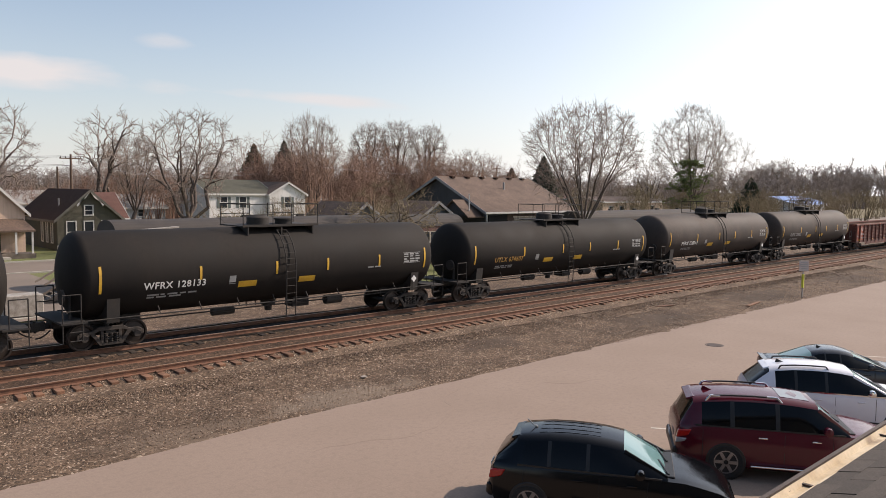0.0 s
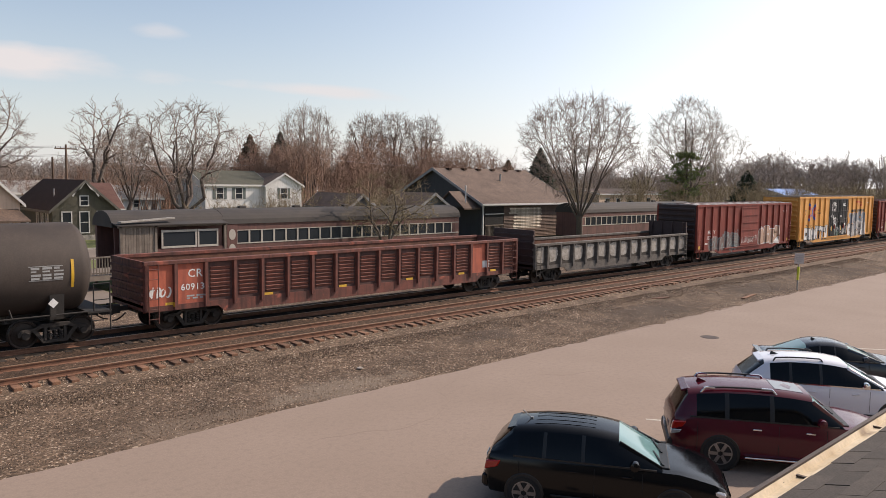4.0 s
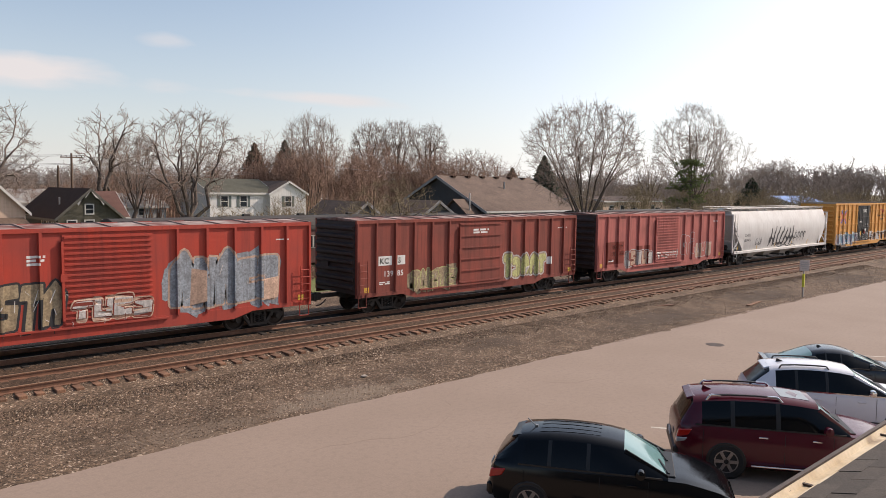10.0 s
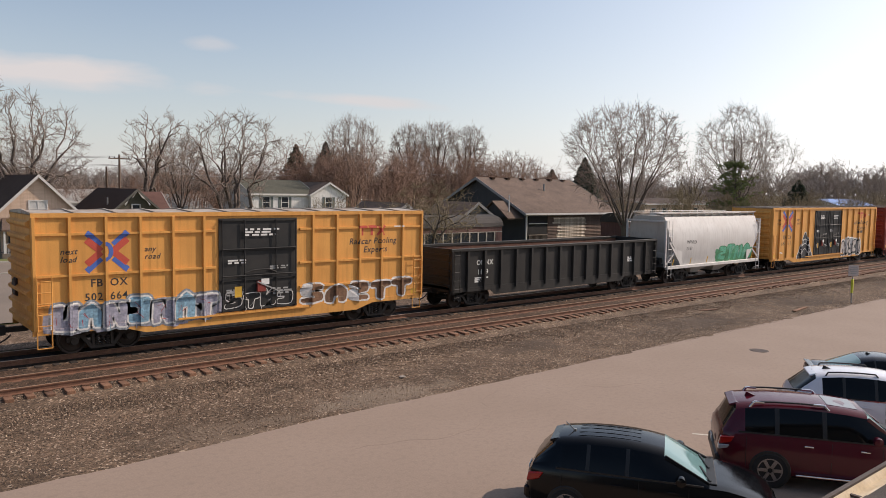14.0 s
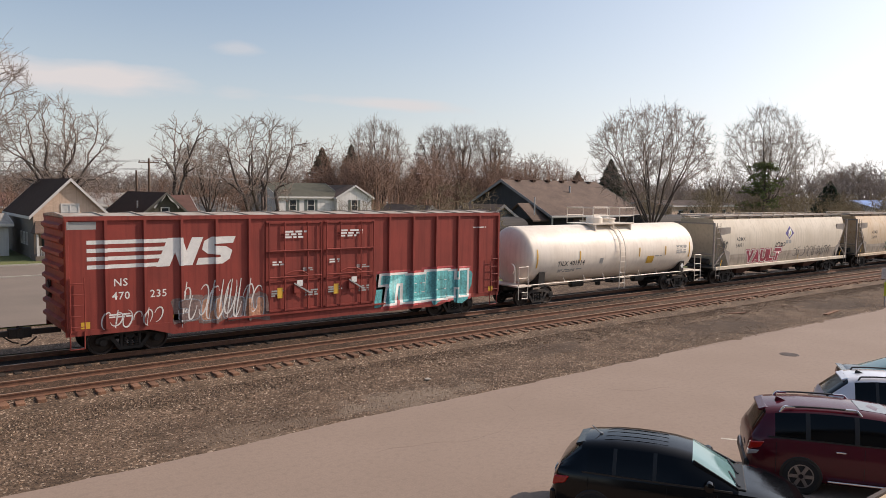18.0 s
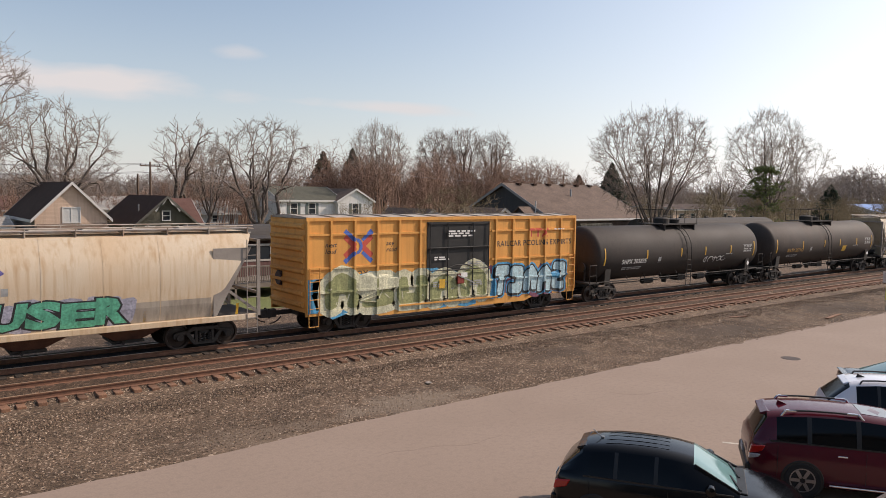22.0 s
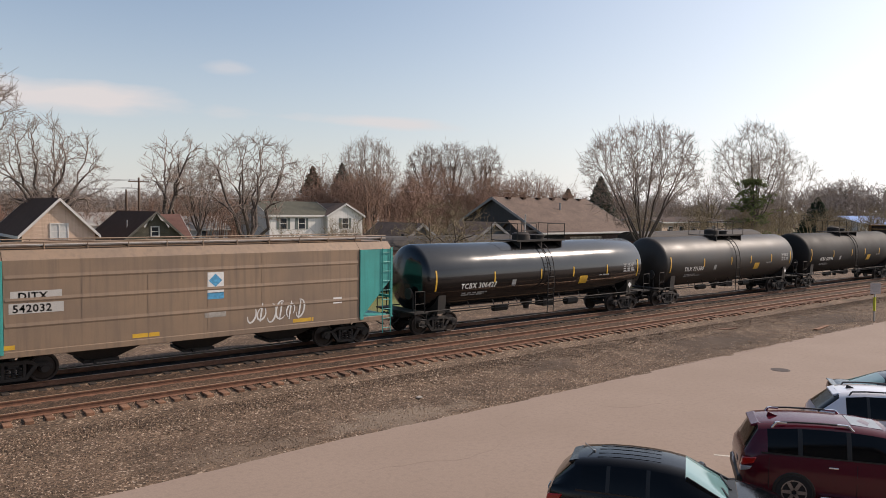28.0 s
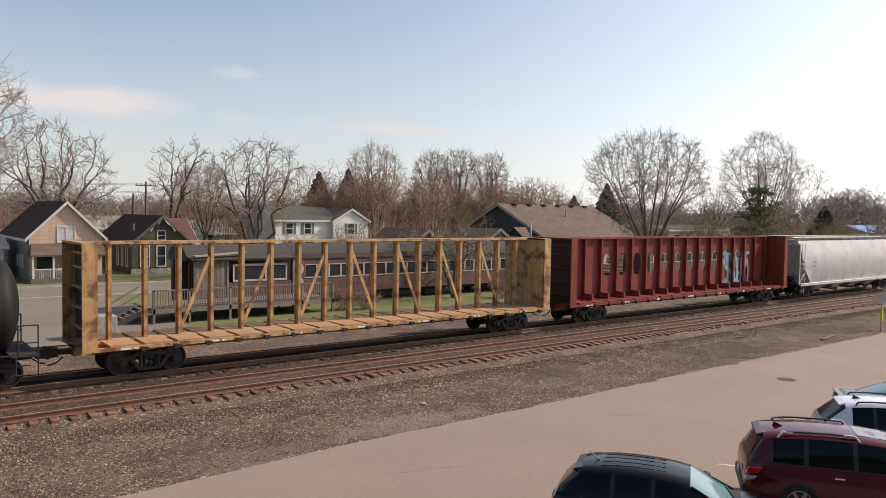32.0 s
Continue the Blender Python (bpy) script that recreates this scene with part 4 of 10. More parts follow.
def graffiti(car, x0, x1, z0, z1, fills, outline, seed, letters=5, y=-HALF - 0.005, shine=None, back=None, strokes=10):
    """Sprayed letters: a back cloud, dark outlines, filled bodies and thin strokes, as flat paint films."""
    rnd = random.Random(seed)
    mats, polys, depth = [], [], []

    def put(pts, m, d):
        if m not in mats:
            mats.append(m)
        polys.append((pts, mats.index(m), d + 0.00004 * len(polys)))

    def stroke(pts, w, m, d):
        for (ax, az), (bx, bz) in zip(pts, pts[1:]):
            dx, dz = bx - ax, bz - az
            k = math.hypot(dx, dz) or 1
            nx, nz = -dz / k * w / 2, dx / k * w / 2
            put([(ax + nx, az + nz), (ax - nx, az - nz), (bx - nx, bz - nz), (bx + nx, bz + nz)], m, d)

    w = (x1 - x0) / letters
    if back:
        for i in range(letters * 2):
            put(blob(rnd, x0 + (i + 0.5) * w / 2, (z0 + z1) / 2 + rnd.uniform(-0.1, 0.1), w * 0.95, (z1 - z0) * rnd.uniform(0.8, 1.15)), back, 0.0)
    for i in range(letters):
        cx, cz = x0 + (i + 0.5) * w, (z0 + z1) / 2 + rnd.uniform(-0.08, 0.08) * (z1 - z0)
        h, ww = (z1 - z0) * rnd.uniform(0.8, 1.0), w * rnd.uniform(0.92, 1.12)
        f = fills[i % len(fills)]
        # interlocking curved strokes and wedges, no letters
        bars = []
        for j in range(rnd.randint(3, 4)):
            q, turn = rnd.uniform(0, 6.28), rnd.choice((-1, 1)) * rnd.uniform(0.5, 1.1)
            px, pz = rnd.uniform(-0.35, 0.35), rnd.uniform(-0.35, 0.35)
            line = [(px, pz)]
            for i2 in range(rnd.randint(3, 5)):
                px, pz = min(max(px + 0.3 * math.cos(q), -0.46), 0.46), min(max(pz + 0.34 * math.sin(q), -0.46), 0.46)
                line.append((px, pz))
                q += turn
            bars.append(line)
        fat = min(w, z1 - z0) * rnd.uniform(0.13, 0.2)
        for off, m, d in ((fat * 1.45, outline, 0.002), (fat, f, 0.004)):
            for line in bars:
                pts = [(cx + px * ww, cz + pz * h) for px, pz in line]
                stroke(pts, off, m, d + rnd.uniform(0, 0.0005))
                for px, pz in pts:
                    put([(px + off / 2 * math.cos(a * math.pi / 5), pz + off / 2 * math.sin(a * math.pi / 5)) for a in range(10)], m, d + rnd.uniform(0.0006, 0.0011))
        if shine:
            for line in bars:
                pts = [(cx + px * ww + fat * 0.12, cz + pz * h + fat * 0.2) for px, pz in line]
                stroke(pts, fat * 0.14, shine, 0.0065)
    for i in range(strokes * 4):
        ax, az = rnd.uniform(x0, x1), z0 + (z1 - z0) * rnd.uniform(0.0, 1.08)
        pts = [(ax, az)]
        for k in range(3):
            pts.append((pts[-1][0] + rnd.uniform(-0.2, 0.2), pts[-1][1] + rnd.uniform(-0.26, 0.2)))
        stroke(pts, rnd.uniform(0.015, 0.05), rnd.choice([outline, shine or outline, outline] + fills), 0.0075)
    if car.name in surface:
        me = drape(car, film("graffiti", [(pts, mats[mi], 0.25 * d) for pts, mi, d in polys]))
    else:
        me = film("graffiti", [(pts, mats[mi], 5 * (d - y)) for pts, mi, d in polys])
    tagged(part("graffiti", me, None, car), kind="stuff")


def rayed_arch(car, x0, x1, z0, z1):
    """A dark sprayed triangle with white arcs and rays."""
    xm, w, h = (x0 + x1) / 2, x1 - x0, z1 - z0
    polys = [([(x0, z0), (x1, z0), (xm + 0.12, z1), (xm - 0.12, z1)], M_spray_black, 0.0)]

    def line(pts, wd):
        for (ax, az), (bx, bz) in zip(pts, pts[1:]):
            polys.append((bar_pts(ax, az, bx, bz, wd), M_chrome_white, 0.001))
    line([(x0, z0), (xm - 0.1, z1), (xm + 0.1, z1), (x1, z0)], 0.07)
    for r in (0.28, 0.46, 0.62):
        line([(xm + w * r * 0.62 * math.cos(a), z0 + 0.1 + h * r * 1.1 * math.sin(a)) for a in [math.pi * (0.08 + 0.84 * i / 12) for i in range(13)]], 0.05)
    for i in range(11):
        a = math.pi * (0.1 + 0.8 * i / 10)
        line([(xm + w * 0.3 * math.cos(a), z0 + 0.1 + h * 0.5 * math.sin(a)), (xm + w * 0.4 * math.cos(a), z0 + 0.1 + h * 0.7 * math.sin(a))], 0.045)
    tagged(part("graffiti", drape(car, film("graffiti", polys)), None, car), kind="stuff")


def scrawl(car, x0, x1, z0, z1, material, seed, n=8, width=0.035, y=-HALF - 0.008):
    """Sprayed handstyle: slanted loops and hooks one after the other."""
    rnd, lines = random.Random(seed), []
    w, h = (x1 - x0) / n, z1 - z0
    for k in range(n):
        cx, cz = x0 + (k + 0.5) * w, z0 + h * rnd.uniform(0.42, 0.58)
        a0, turn, tall = rnd.uniform(0, 6.28), rnd.choice((-1, 1)) * rnd.uniform(3.2, 5.4), h * rnd.uniform(0.34, 0.52)
        lines.append([(cx + w * (0.5 * math.cos(a0 + turn * i / 12) + 0.25 * (i / 12 - 0.5)) + 0.22 * tall * math.sin(a0 + turn * i / 12), cz + tall * math.sin(a0 + turn * i / 12)) for i in range(13)])
        if rnd.random() < 0.6:
            lines.append([(cx - 0.1 * h + 0.2 * h * i / 4 * 0.8, z0 + h * i / 4) for i in range(5)])
    if car.name in surface:
        ribbon(car, lines, width * 1.4, material)
    else:
        g = Geo()
        for pts in lines:
            for (ax, az), (bx, bz) in zip(pts, pts[1:]):
                g.add([(px, y, pz) for px, pz in bar_pts(ax, az, bx, bz, width)], [(0, 1, 2, 3)])
        tagged(part("graffiti_tag", g, material, car), kind="stuff")


# ---------------------------------------------------------------- tank cars
def tank_car(x0, x1, tc, paint, label, mark, mark_mat, seed, radius=1.53, top=4.07, pale_gear=False, stripes=6, tag=None, sump=False):
    half = (x1 - x0) / 2
    car = car_base("tank_car", label, x0, x1, half - 0.55, tc)
    gear = M_white_tank if pale_gear else M_under
    zc, body = top - radius, tc / 2 + 0.75
    prof = [(-body - 0.58 * math.cos(a), radius * math.sin(a)) for a in [math.pi / 2 * k / 7 for k in range(1, 7)]]
    rings = [-body, -body * 0.62, -body * 0.25, body * 0.25, body * 0.62, body]
    prof = [(-body - 0.6, 0.04)] + prof + [(r, radius) for r in rings] + [(-a, r) for a, r in reversed(prof)] + [(body + 0.6, 0.04)]
    part("tank_shell", Geo().lathe(prof, 56, "x", (0, 0, zc)), paint, car, smooth=True)
    for s in (-1, 1):
        # saddle over the truck, stub sill, end deck and its rails
        g = Geo().prism([(-1.28, 0.95), (1.28, 0.95), (1.36, zc - 0.75), (0.9, zc - 1.2), (0, zc - radius + 0.02), (-0.9, zc - 1.2), (-1.36, zc - 0.75)], "x", s * tc / 2 - 0.22, s * tc / 2 + 0.22)
        part("saddle", g, M_under, car)
        a, b = sorted((s * (tc / 2 - 1.3), s * (half - 0.5)))
        part("stub_sill", Geo().box(a, b, -0.36, 0.36, 0.78, 1.06), M_under, car, bevel=0.02)
        a, b = sorted((s * (body + 0.15), s * (half - 0.45)))
        part("end_deck", Geo().box(a, b, -1.5, 1.5, 1.06, 1.12), gear, car)
        for y in (-1.48, 1.48):
            g = Geo()
            xa, xb = s * (body + 0.35), s * (half - 0.5)
            g.pipe([(xa, y, 1.1), (xa, y, 2.05), (xb, y, 2.05), (xb, y, 0.45)], 0.022)
            g.pipe([(xb, y, 1.5), (xa, y, 1.5)], 0.02)
            for z in (0.5, 0.8):
                g.pipe([(xb - 0.22 * s, y, z), (xb - 0.62 * s, y, z)], 0.02)
            g.pipe([(xb - 0.62 * s, y, 0.48), (xb - 0.62 * s, y, 1.1)], 0.02)
            part("end_rail", g, gear, car)
        g = Geo().cyl((s * (half - 0.75), -0.72, 1.9), (s * (half - 0.66), -0.72, 1.9), 0.26, 16).cyl((s * (half - 0.95), -0.72, 1.12), (s * (half - 0.95), -0.72, 1.95), 0.05, 8)
        if s < 0:
            part("hand_brake", g, gear, car)
    # top works
    part("walkway", Geo().box(-1.75, 1.75, -0.95, 0.95, top + 0.03, top + 0.08).box(-1.75, 1.75, -0.97, -0.94, top + 0.02, top + 0.11), gear, car)
    for x in (-1.5, 0, 1.5):
        part("walkway_bracket", Geo().prism([(-0.95, top + 0.03), (-0.35, top + 0.03), (-0.35, top - 0.03), (-0.95, zc + math.sqrt(radius ** 2 - 0.9))], "x", x - 0.03, x + 0.03), gear, car)
    part("valve_housing", Geo().lathe([(top - 0.05, 0.46), (top + 0.36, 0.46), (top + 0.4, 0.42), (top + 0.46, 0.3), (top + 0.48, 0.04)], 20, "z", (-0.55, 0, 0)), gear, car, smooth=True)
    part("manway", Geo().lathe([(top - 0.05, 0.36), (top + 0.25, 0.36), (top + 0.26, 0.42), (top + 0.31, 0.42), (top + 0.34, 0.3), (top + 0.36, 0.03)], 18, "z", (0.65, 0, 0)), gear, car, smooth=True)
    post = keep("tankpost" + gear.name, lambda: Geo().cyl((0, 0, 0), (0, 0, 0.86), 0.02, 6), gear)
    bar = keep("tankbar" + gear.name, lambda: Geo().cyl((-0.65, 0, 0), (0.65, 0, 0), 0.018, 6), gear)
    for y in (-0.95, 0.95):
        for x in (-1.72, -0.4, 0.45, 1.72):
            part("railing_post", post, None, car, at=pose(x, y, top + 0.06))
        for z in (top + 0.5, top + 0.92):
            for x in (-1.06, 1.085):
                part("railing_bar", bar, None, car, at=pose(x, y, z))
    for x in (-1.72, 1.72):
        part("railing_end", keep("tankend" + gear.name, lambda: Geo().cyl((0, -0.95, 0), (0, 0.95, 0), 0.02, 6), gear), None, car, at=pose(x, 0, top + 0.92))
    for s in (-1, 1):
        g = Geo()
        arc = [(s * (radius + 0.14) * math.sin(a), zc + (radius + 0.14) * math.cos(a)) for a in [radians(d) for d in (33, 45, 58, 72, 88)]]
        arc += [(s * (radius + 0.14), zc - 0.5), (s * (radius + 0.1), 0.52)]
        for x in (-0.22, 0.22):
            g.pipe([(x, y, z) for y, z in arc], 0.024)
        for (ya, za), (yb, zb) in zip(arc, arc[1:]):
            m = max(1, round(math.hypot(yb - ya, zb - za) / 0.3))
            for k in range(m):
                g.pipe([(-0.22, ya + (yb - ya) * k / m, za + (zb - za) * k / m), (0.22, ya + (yb - ya) * k / m, za + (zb - za) * k / m)], 0.014, 5)
        part("ladder", g, gear, car)
    # pipe along the belly with its hangers
    for s in (-1, 1):
        g = Geo().pipe([(-tc / 2 - 1.0, s * 1.42, 1.12), (tc / 2 + 1.0, s * 1.42, 1.12)], 0.028)
        k = -tc / 2 + 1.6
        while k < tc / 2 - 1.0:
            g.pipe([(k, s * 1.42, 1.12), (k - 0.05, s * 1.3, 1.4)], 0.022, 5)
            k += 1.55
        part("safety_rail", g, gear, car)
    part("brake_rigging", Geo().cyl((2.4, -0.5, 0.82), (3.2, -0.5, 0.82), 0.2, 12).cyl((-2.8, -0.4, 0.8), (-1.9, -0.4, 0.8), 0.16, 12).box(0.9, 1.7, -0.3, 0.3, 0.62, 1.05).pipe([(-tc / 2, -0.62, 0.86), (tc / 2, -0.62, 0.86)], 0.03), M_under, car)
    part("bottom_outlet", Geo().lathe([(0.55, 0.14), (0.75, 0.16), (0.8, 0.3), (1.1, 0.34)], 14, "z", (-0.1, 0, 0)), M_under, car, smooth=True)

    def on(z):      # the shell's surface at height z, lit side
        return -math.sqrt(max(radius ** 2 - (z - zc) ** 2, 0.01)) - 0.008
    surface[car.name] = (lambda x, z: on(z), [], [zc + k * 0.1 for k in range(-14, 15)])
    # reflective strips
    for i in range(stripes):
        x = body * (-0.97, -0.5, -0.08, 0.24, 0.6, 0.955)[i if stripes == 6 else min(i + (i > 1), 5)]
        tall = 0.28 if 0 < i < stripes - 1 else 0.52
        g = Geo()
        for k in range(8):
            za, zb = zc - 0.02 - tall + 1.8 * tall * k / 8, zc - 0.02 - tall + 1.8 * tall * (k + 1) / 8
            g.quad((x, on(za) - 0.006, za), (x + 0.09, on(za) - 0.006, za), (x + 0.09, on(zb) - 0.006, zb), (x, on(zb) - 0.006, zb))
        part("reflector", g, M_yellow_mark, car)
    z = zc - 0.52
    letter(car, mark, -body + 1.75, z, 0.35, mark_mat, bold=0.007)
    stencil(car, -body + 1.9, z - 0.25, 1.9, 2, 0.06, M_grey_mark, on(z - 0.2) - 0.004, seed)
    stencil(car, body - 3.6, zc - 0.35, 1.0, 1, 0.06, M_grey_mark, on(zc - 0.35) - 0.004, seed + 1)
    rnd = random.Random(seed)
    g = Geo()
    for r in range(4):
        for c in range(3):
            g.box(body - 1.55 + c * 0.34, body - 1.55 + c * 0.34 + rnd.uniform(0.16, 0.3), on(zc - 0.2) - 0.004, on(zc - 0.2), zc - 0.22 + r * 0.11, zc - 0.15 + r * 0.11)
    tagged(part("data_panel", g, M_grey_mark, car), kind="stuff")
    for xp in ((-2.2, 0.5) if seed < 6 else ((2.4,) if seed % 3 else ())):
        wp, hp = (0.78, 0.24) if seed < 6 else (0.62, 0.42)
        g = Geo()
        for k in range(5):
            za, zb = zc - 0.72 + hp * k / 5, zc - 0.72 + hp * (k + 1) / 5
            g.quad((xp, on(za) - 0.006, za), (xp + wp, on(za) - 0.006, za), (xp + wp, on(zb) - 0.006, zb), (xp, on(zb) - 0.006, zb))
        part("yellow_panel", g, M_yellow_mark, car)
    for q in ((body - 1.62, body - 0.6, 0.0), (body - 1.62, body - 0.6, 0.46), (-body + 5.0, -body + 5.27, -0.3), (-body + 5.0, -body + 5.27, -0.07)):
        plate(car, q[0], q[1], zc - 0.26 + q[2], zc - 0.24 + q[2], M_grey_mark)
    part("white_mark", Geo().quad((-body + 5.0, on(z) - 0.006, z + 0.02), (-body + 5.27, on(z) - 0.006, z + 0.02), (-body + 5.27, on(z + 0.28) - 0.006, z + 0.28), (-body + 5.0, on(z + 0.28) - 0.006, z + 0.28)), M_grey_mark, car)
    s = 0.16
    zz = zc - 1.02
    part("hazard_placard", Geo().prism([(body - 0.9 - s, zz), (body - 0.9, zz - s), (body - 0.9 + s, zz), (body - 0.9, zz + s)], "y", -1.47, -1.46), M_white_mark, car)
    part("placard_holder", Geo().box(body - 0.98, body - 0.82, -1.458, -1.44, zz - 0.45, zz + 0.1), M_under, car)
    if tag:
        scrawl(car, 1.9, 4.2, zc - 0.8, zc - 0.4, tag, seed, 5, 0.04, on(zc - 0.6) - 0.03)
    return car


# ---------------------------------------------------------------- boxcars
def ladder_geo(x0, x1, y, z0, z1, rungs, r=0.018):
    g = Geo()
    for x in (x0, x1):
        g.pipe([(x, y, z0), (x, y, z1)], r)
    for k in range(rungs):
        z = z0 + (z1 - z0) * (k + 0.5) / rungs
        g.pipe([(x0, y, z), (x1, y, z)], r * 0.85, 5)
    return g


def boxcar(x0, x1, b0, b1, top, paint, label, roof, seed, door=None, ribs=16, end=None, high=False, plug=0, door_paint=None, stiff=()):
    """Body from b0 to b1 between the couplers x0 and x1; door (a, b) in car metres; plug: number of plug door leaves."""
    mid = (x0 + x1) / 2
    bl, br = b0 - mid, b1 - mid
    car = car_base("boxcar", label, x0, x1, min(-bl, br) - 0.15, (br - bl) - 4.4)
    sill = 1.0
    part("body", Geo().box(bl, br, -HALF + 0.06, HALF - 0.06, sill, top - 0.1), end or M_end_dark, car)
    da, db = door
    for s in (-1, 1):
        y0, y1 = sorted((s * (HALF - 0.08), s * HALF))
        g = Geo().box(bl + 0.02, br - 0.02, y0, y1, sill - 0.04, top - 0.12)
        part("side_sheet", g, paint, car)
        # side sill deepens between the trucks
        a = (br - bl) / 2 - 3.3
        g = Geo().prism([(bl, 1.02), (br, 1.02), (br, 0.84), (a + 0.6, 0.84), (a - 0.2, 0.6), (-a + 0.2, 0.6), (-a - 0.6, 0.84), (bl, 0.84)], "y", *sorted((s * (HALF - 0.05), s * (HALF + 0.03))))
        part("side_sill", g, paint, car)
        part("eave_plate", Geo().box(bl, br, *sorted((s * (HALF - 0.04), s * (HALF + 0.07))), top - 0.2, top - 0.06), paint, car)
    # ribs on the lit side, each its own post; the far side in one mesh
    step = (br - bl) / ribs
    key = "rib%.2f%s" % (top, paint.name)
    me = keep(key, lambda: Geo().prism([(-0.07, 0.0), (-0.045, -0.1), (0.045, -0.1), (0.07, 0.0)], "z", 0.0, top - 0.2 - sill), paint)
    far = Geo()
    for k in range(ribs + 1):
        x = min(max(bl + k * step, bl + 0.07), br - 0.07)
        if da - 0.05 < x < db + 0.05:
            continue
        part("rib", me, None, car, at=pose(x, -HALF, sill))
        far.box(x - 0.05, x + 0.05, HALF, HALF + 0.1, sill, top - 0.2)
    part("far_ribs", far, paint, car)
    bars = 3 if plug else (16 if seed % 2 else 5)
    bar_z = [sill + 0.08 + (top - 0.45 - sill) * k / bars for k in range(bars + 1)]
    rib_x = [x for x in [min(max(bl + k * step, bl + 0.07), br - 0.07) for k in range(ribs + 1)] if not da - 0.05 < x < db + 0.05]

    def face(x, z):
        if da + 0.02 < x < db - 0.02 and sill <= z <= top - 0.3:
            return -HALF - 0.03 - (0.05 if any(abs(z - b) < 0.031 for b in bar_z) else 0.0)
        h = max([0.1 * min(1.0, (0.07 - abs(x - r)) / 0.025) for r in rib_x if abs(x - r) < 0.07], default=0.0)
        if any(abs(z - b) < 0.041 for b in stiff):
            h = max(h, 0.07)
        return -HALF - max(h, 0.032 if z < 1.02 else 0.0)
    surface[car.name] = (face, [r + o for r in rib_x for o in (-0.07, -0.045, 0.045, 0.07)] + [da + 0.019, da + 0.021, db - 0.021, db - 0.019],
                         [1.019, 1.021] + [b + o for b in bar_z for o in ((-0.036, -0.03, 0.03, 0.036) if bars < 10 else (-0.03, 0.03))] + [b + o for b in stiff for o in (-0.045, -0.04, 0.04, 0.045)])
    for z in stiff:
        for a, b in ((bl + 0.1, da - 0.1), (db + 0.1, br - 0.1)):
            part("side_stiffener", Geo().box(a, b, -HALF - 0.07, -HALF, z - 0.04, z + 0.04), paint, car)
    # door
    dm = (door_paint or M_door_black) if plug else paint
    for s in (-1, 1):
        yy = s * (HALF + 0.03)
        leaves = max(plug, 1)
        w = (db - da) / leaves
        for i in range(leaves):
            a, b = da + i * w + 0.02, da + (i + 1) * w - 0.02
            d = part("door", Geo().box(a, b, *sorted((yy, yy - s * 0.05)), sill + 0.02, top - 0.3), dm, car)
            g = Geo()
            n = 3 if plug else 5
            if seed % 2 and not plug:
                n = 16
            for k in range(n + 1):
                z = sill + 0.08 + (top - 0.45 - sill) * k / n
                g.box(a + 0.04, b - 0.04, *sorted((yy, yy + s * 0.05)), z - 0.03, z + 0.03)
            part("door_ribs", g, dm, d)
            if plug:
                for x in (a + 0.1, a + w * 0.3, a + w * 0.7, b - 0.1):
                    part("lock_rod", Geo().pipe([(x, yy + s * 0.08, sill + 0.05), (x, yy + s * 0.08, top - 0.35)], 0.026), dm, d)
                for z in (sill + 1.35, sill + 2.35):
                    part("lock_bar", Geo().pipe([(a + 0.1, yy + s * 0.09, z), (b - 0.1, yy + s * 0.09, z)], 0.026), dm, d)
                part("lock_box", Geo().box(a + w * 0.45, a + w * 0.56, *sorted((yy + s * 0.04, yy + s * 0.13)), sill + 0.7, sill + 1.12), M_red_ns if dm == M_door_black else dm, d, bevel=0.02)
                part("lock_lever", Geo().beam((a + w * 0.45, yy + s * 0.14, sill + 1.1), (a + w * 0.72, yy + s * 0.14, sill + 0.7), 0.03, 0.05), M_grey_mark, d)
                if s < 0:
                    stencil(d, a + w * 0.3, top - 0.75, w * 0.45, 3, 0.07, M_white_mark, yy - 0.054, seed + i)
                    stencil(d, a + w * 0.1, sill + 1.9, w * 0.25, 2, 0.06, M_white_mark, yy - 0.054, seed + i + 9)
                    stencil(d, a + w * 0.62, sill + 1.62, w * 0.28, 2, 0.05, M_grey_mark, yy - 0.054, seed + i + 12)
                    stencil(d, a + w * 0.08, sill + 0.8, w * 0.26, 3, 0.06, M_grey_mark, yy - 0.054, seed + i + 15)
                    stencil(d, a + w * 0.66, sill + 0.75, w * 0.26, 3, 0.06, M_grey_mark, yy - 0.054, seed + i + 18)
                    part("yellow_tag", Geo().box(a + w * 0.18, a + w * 0.27, yy - 0.058, yy - 0.05, sill + 0.55, sill + 0.95), M_yellow_mark, d)
                    part("placard", Geo().box(a + w * 0.5, a + w * 0.6, yy - 0.14, yy - 0.132, sill + 0.98, sill + 1.2), M_white_mark, d)
                    part("lock_linkage", Geo().pipe([(a + w * 0.3, yy - 0.1, sill + 1.45), (a + w * 0.42, yy - 0.1, sill + 1.55), (a + w * 0.6, yy - 0.1, sill + 1.55), (a + w * 0.7, yy - 0.1, sill + 1.42)], 0.028), dm, d)
            else:
                part("door_latch", Geo().box(a - 0.06, a + 0.02, *sorted((yy, yy + s * 0.09)), sill + 0.2, top - 0.5).box(a - 0.1, a + 0.1, *sorted((yy, yy + s * 0.1)), sill + 1.5, sill + 1.75), dm, d)
        part("door_track", Geo().box(da - 2.6 if not plug else da - 1.5, db + 0.5, *sorted((s * (HALF + 0.02), s * (HALF + 0.12))), sill - 0.08, sill - 0.02), paint, car)
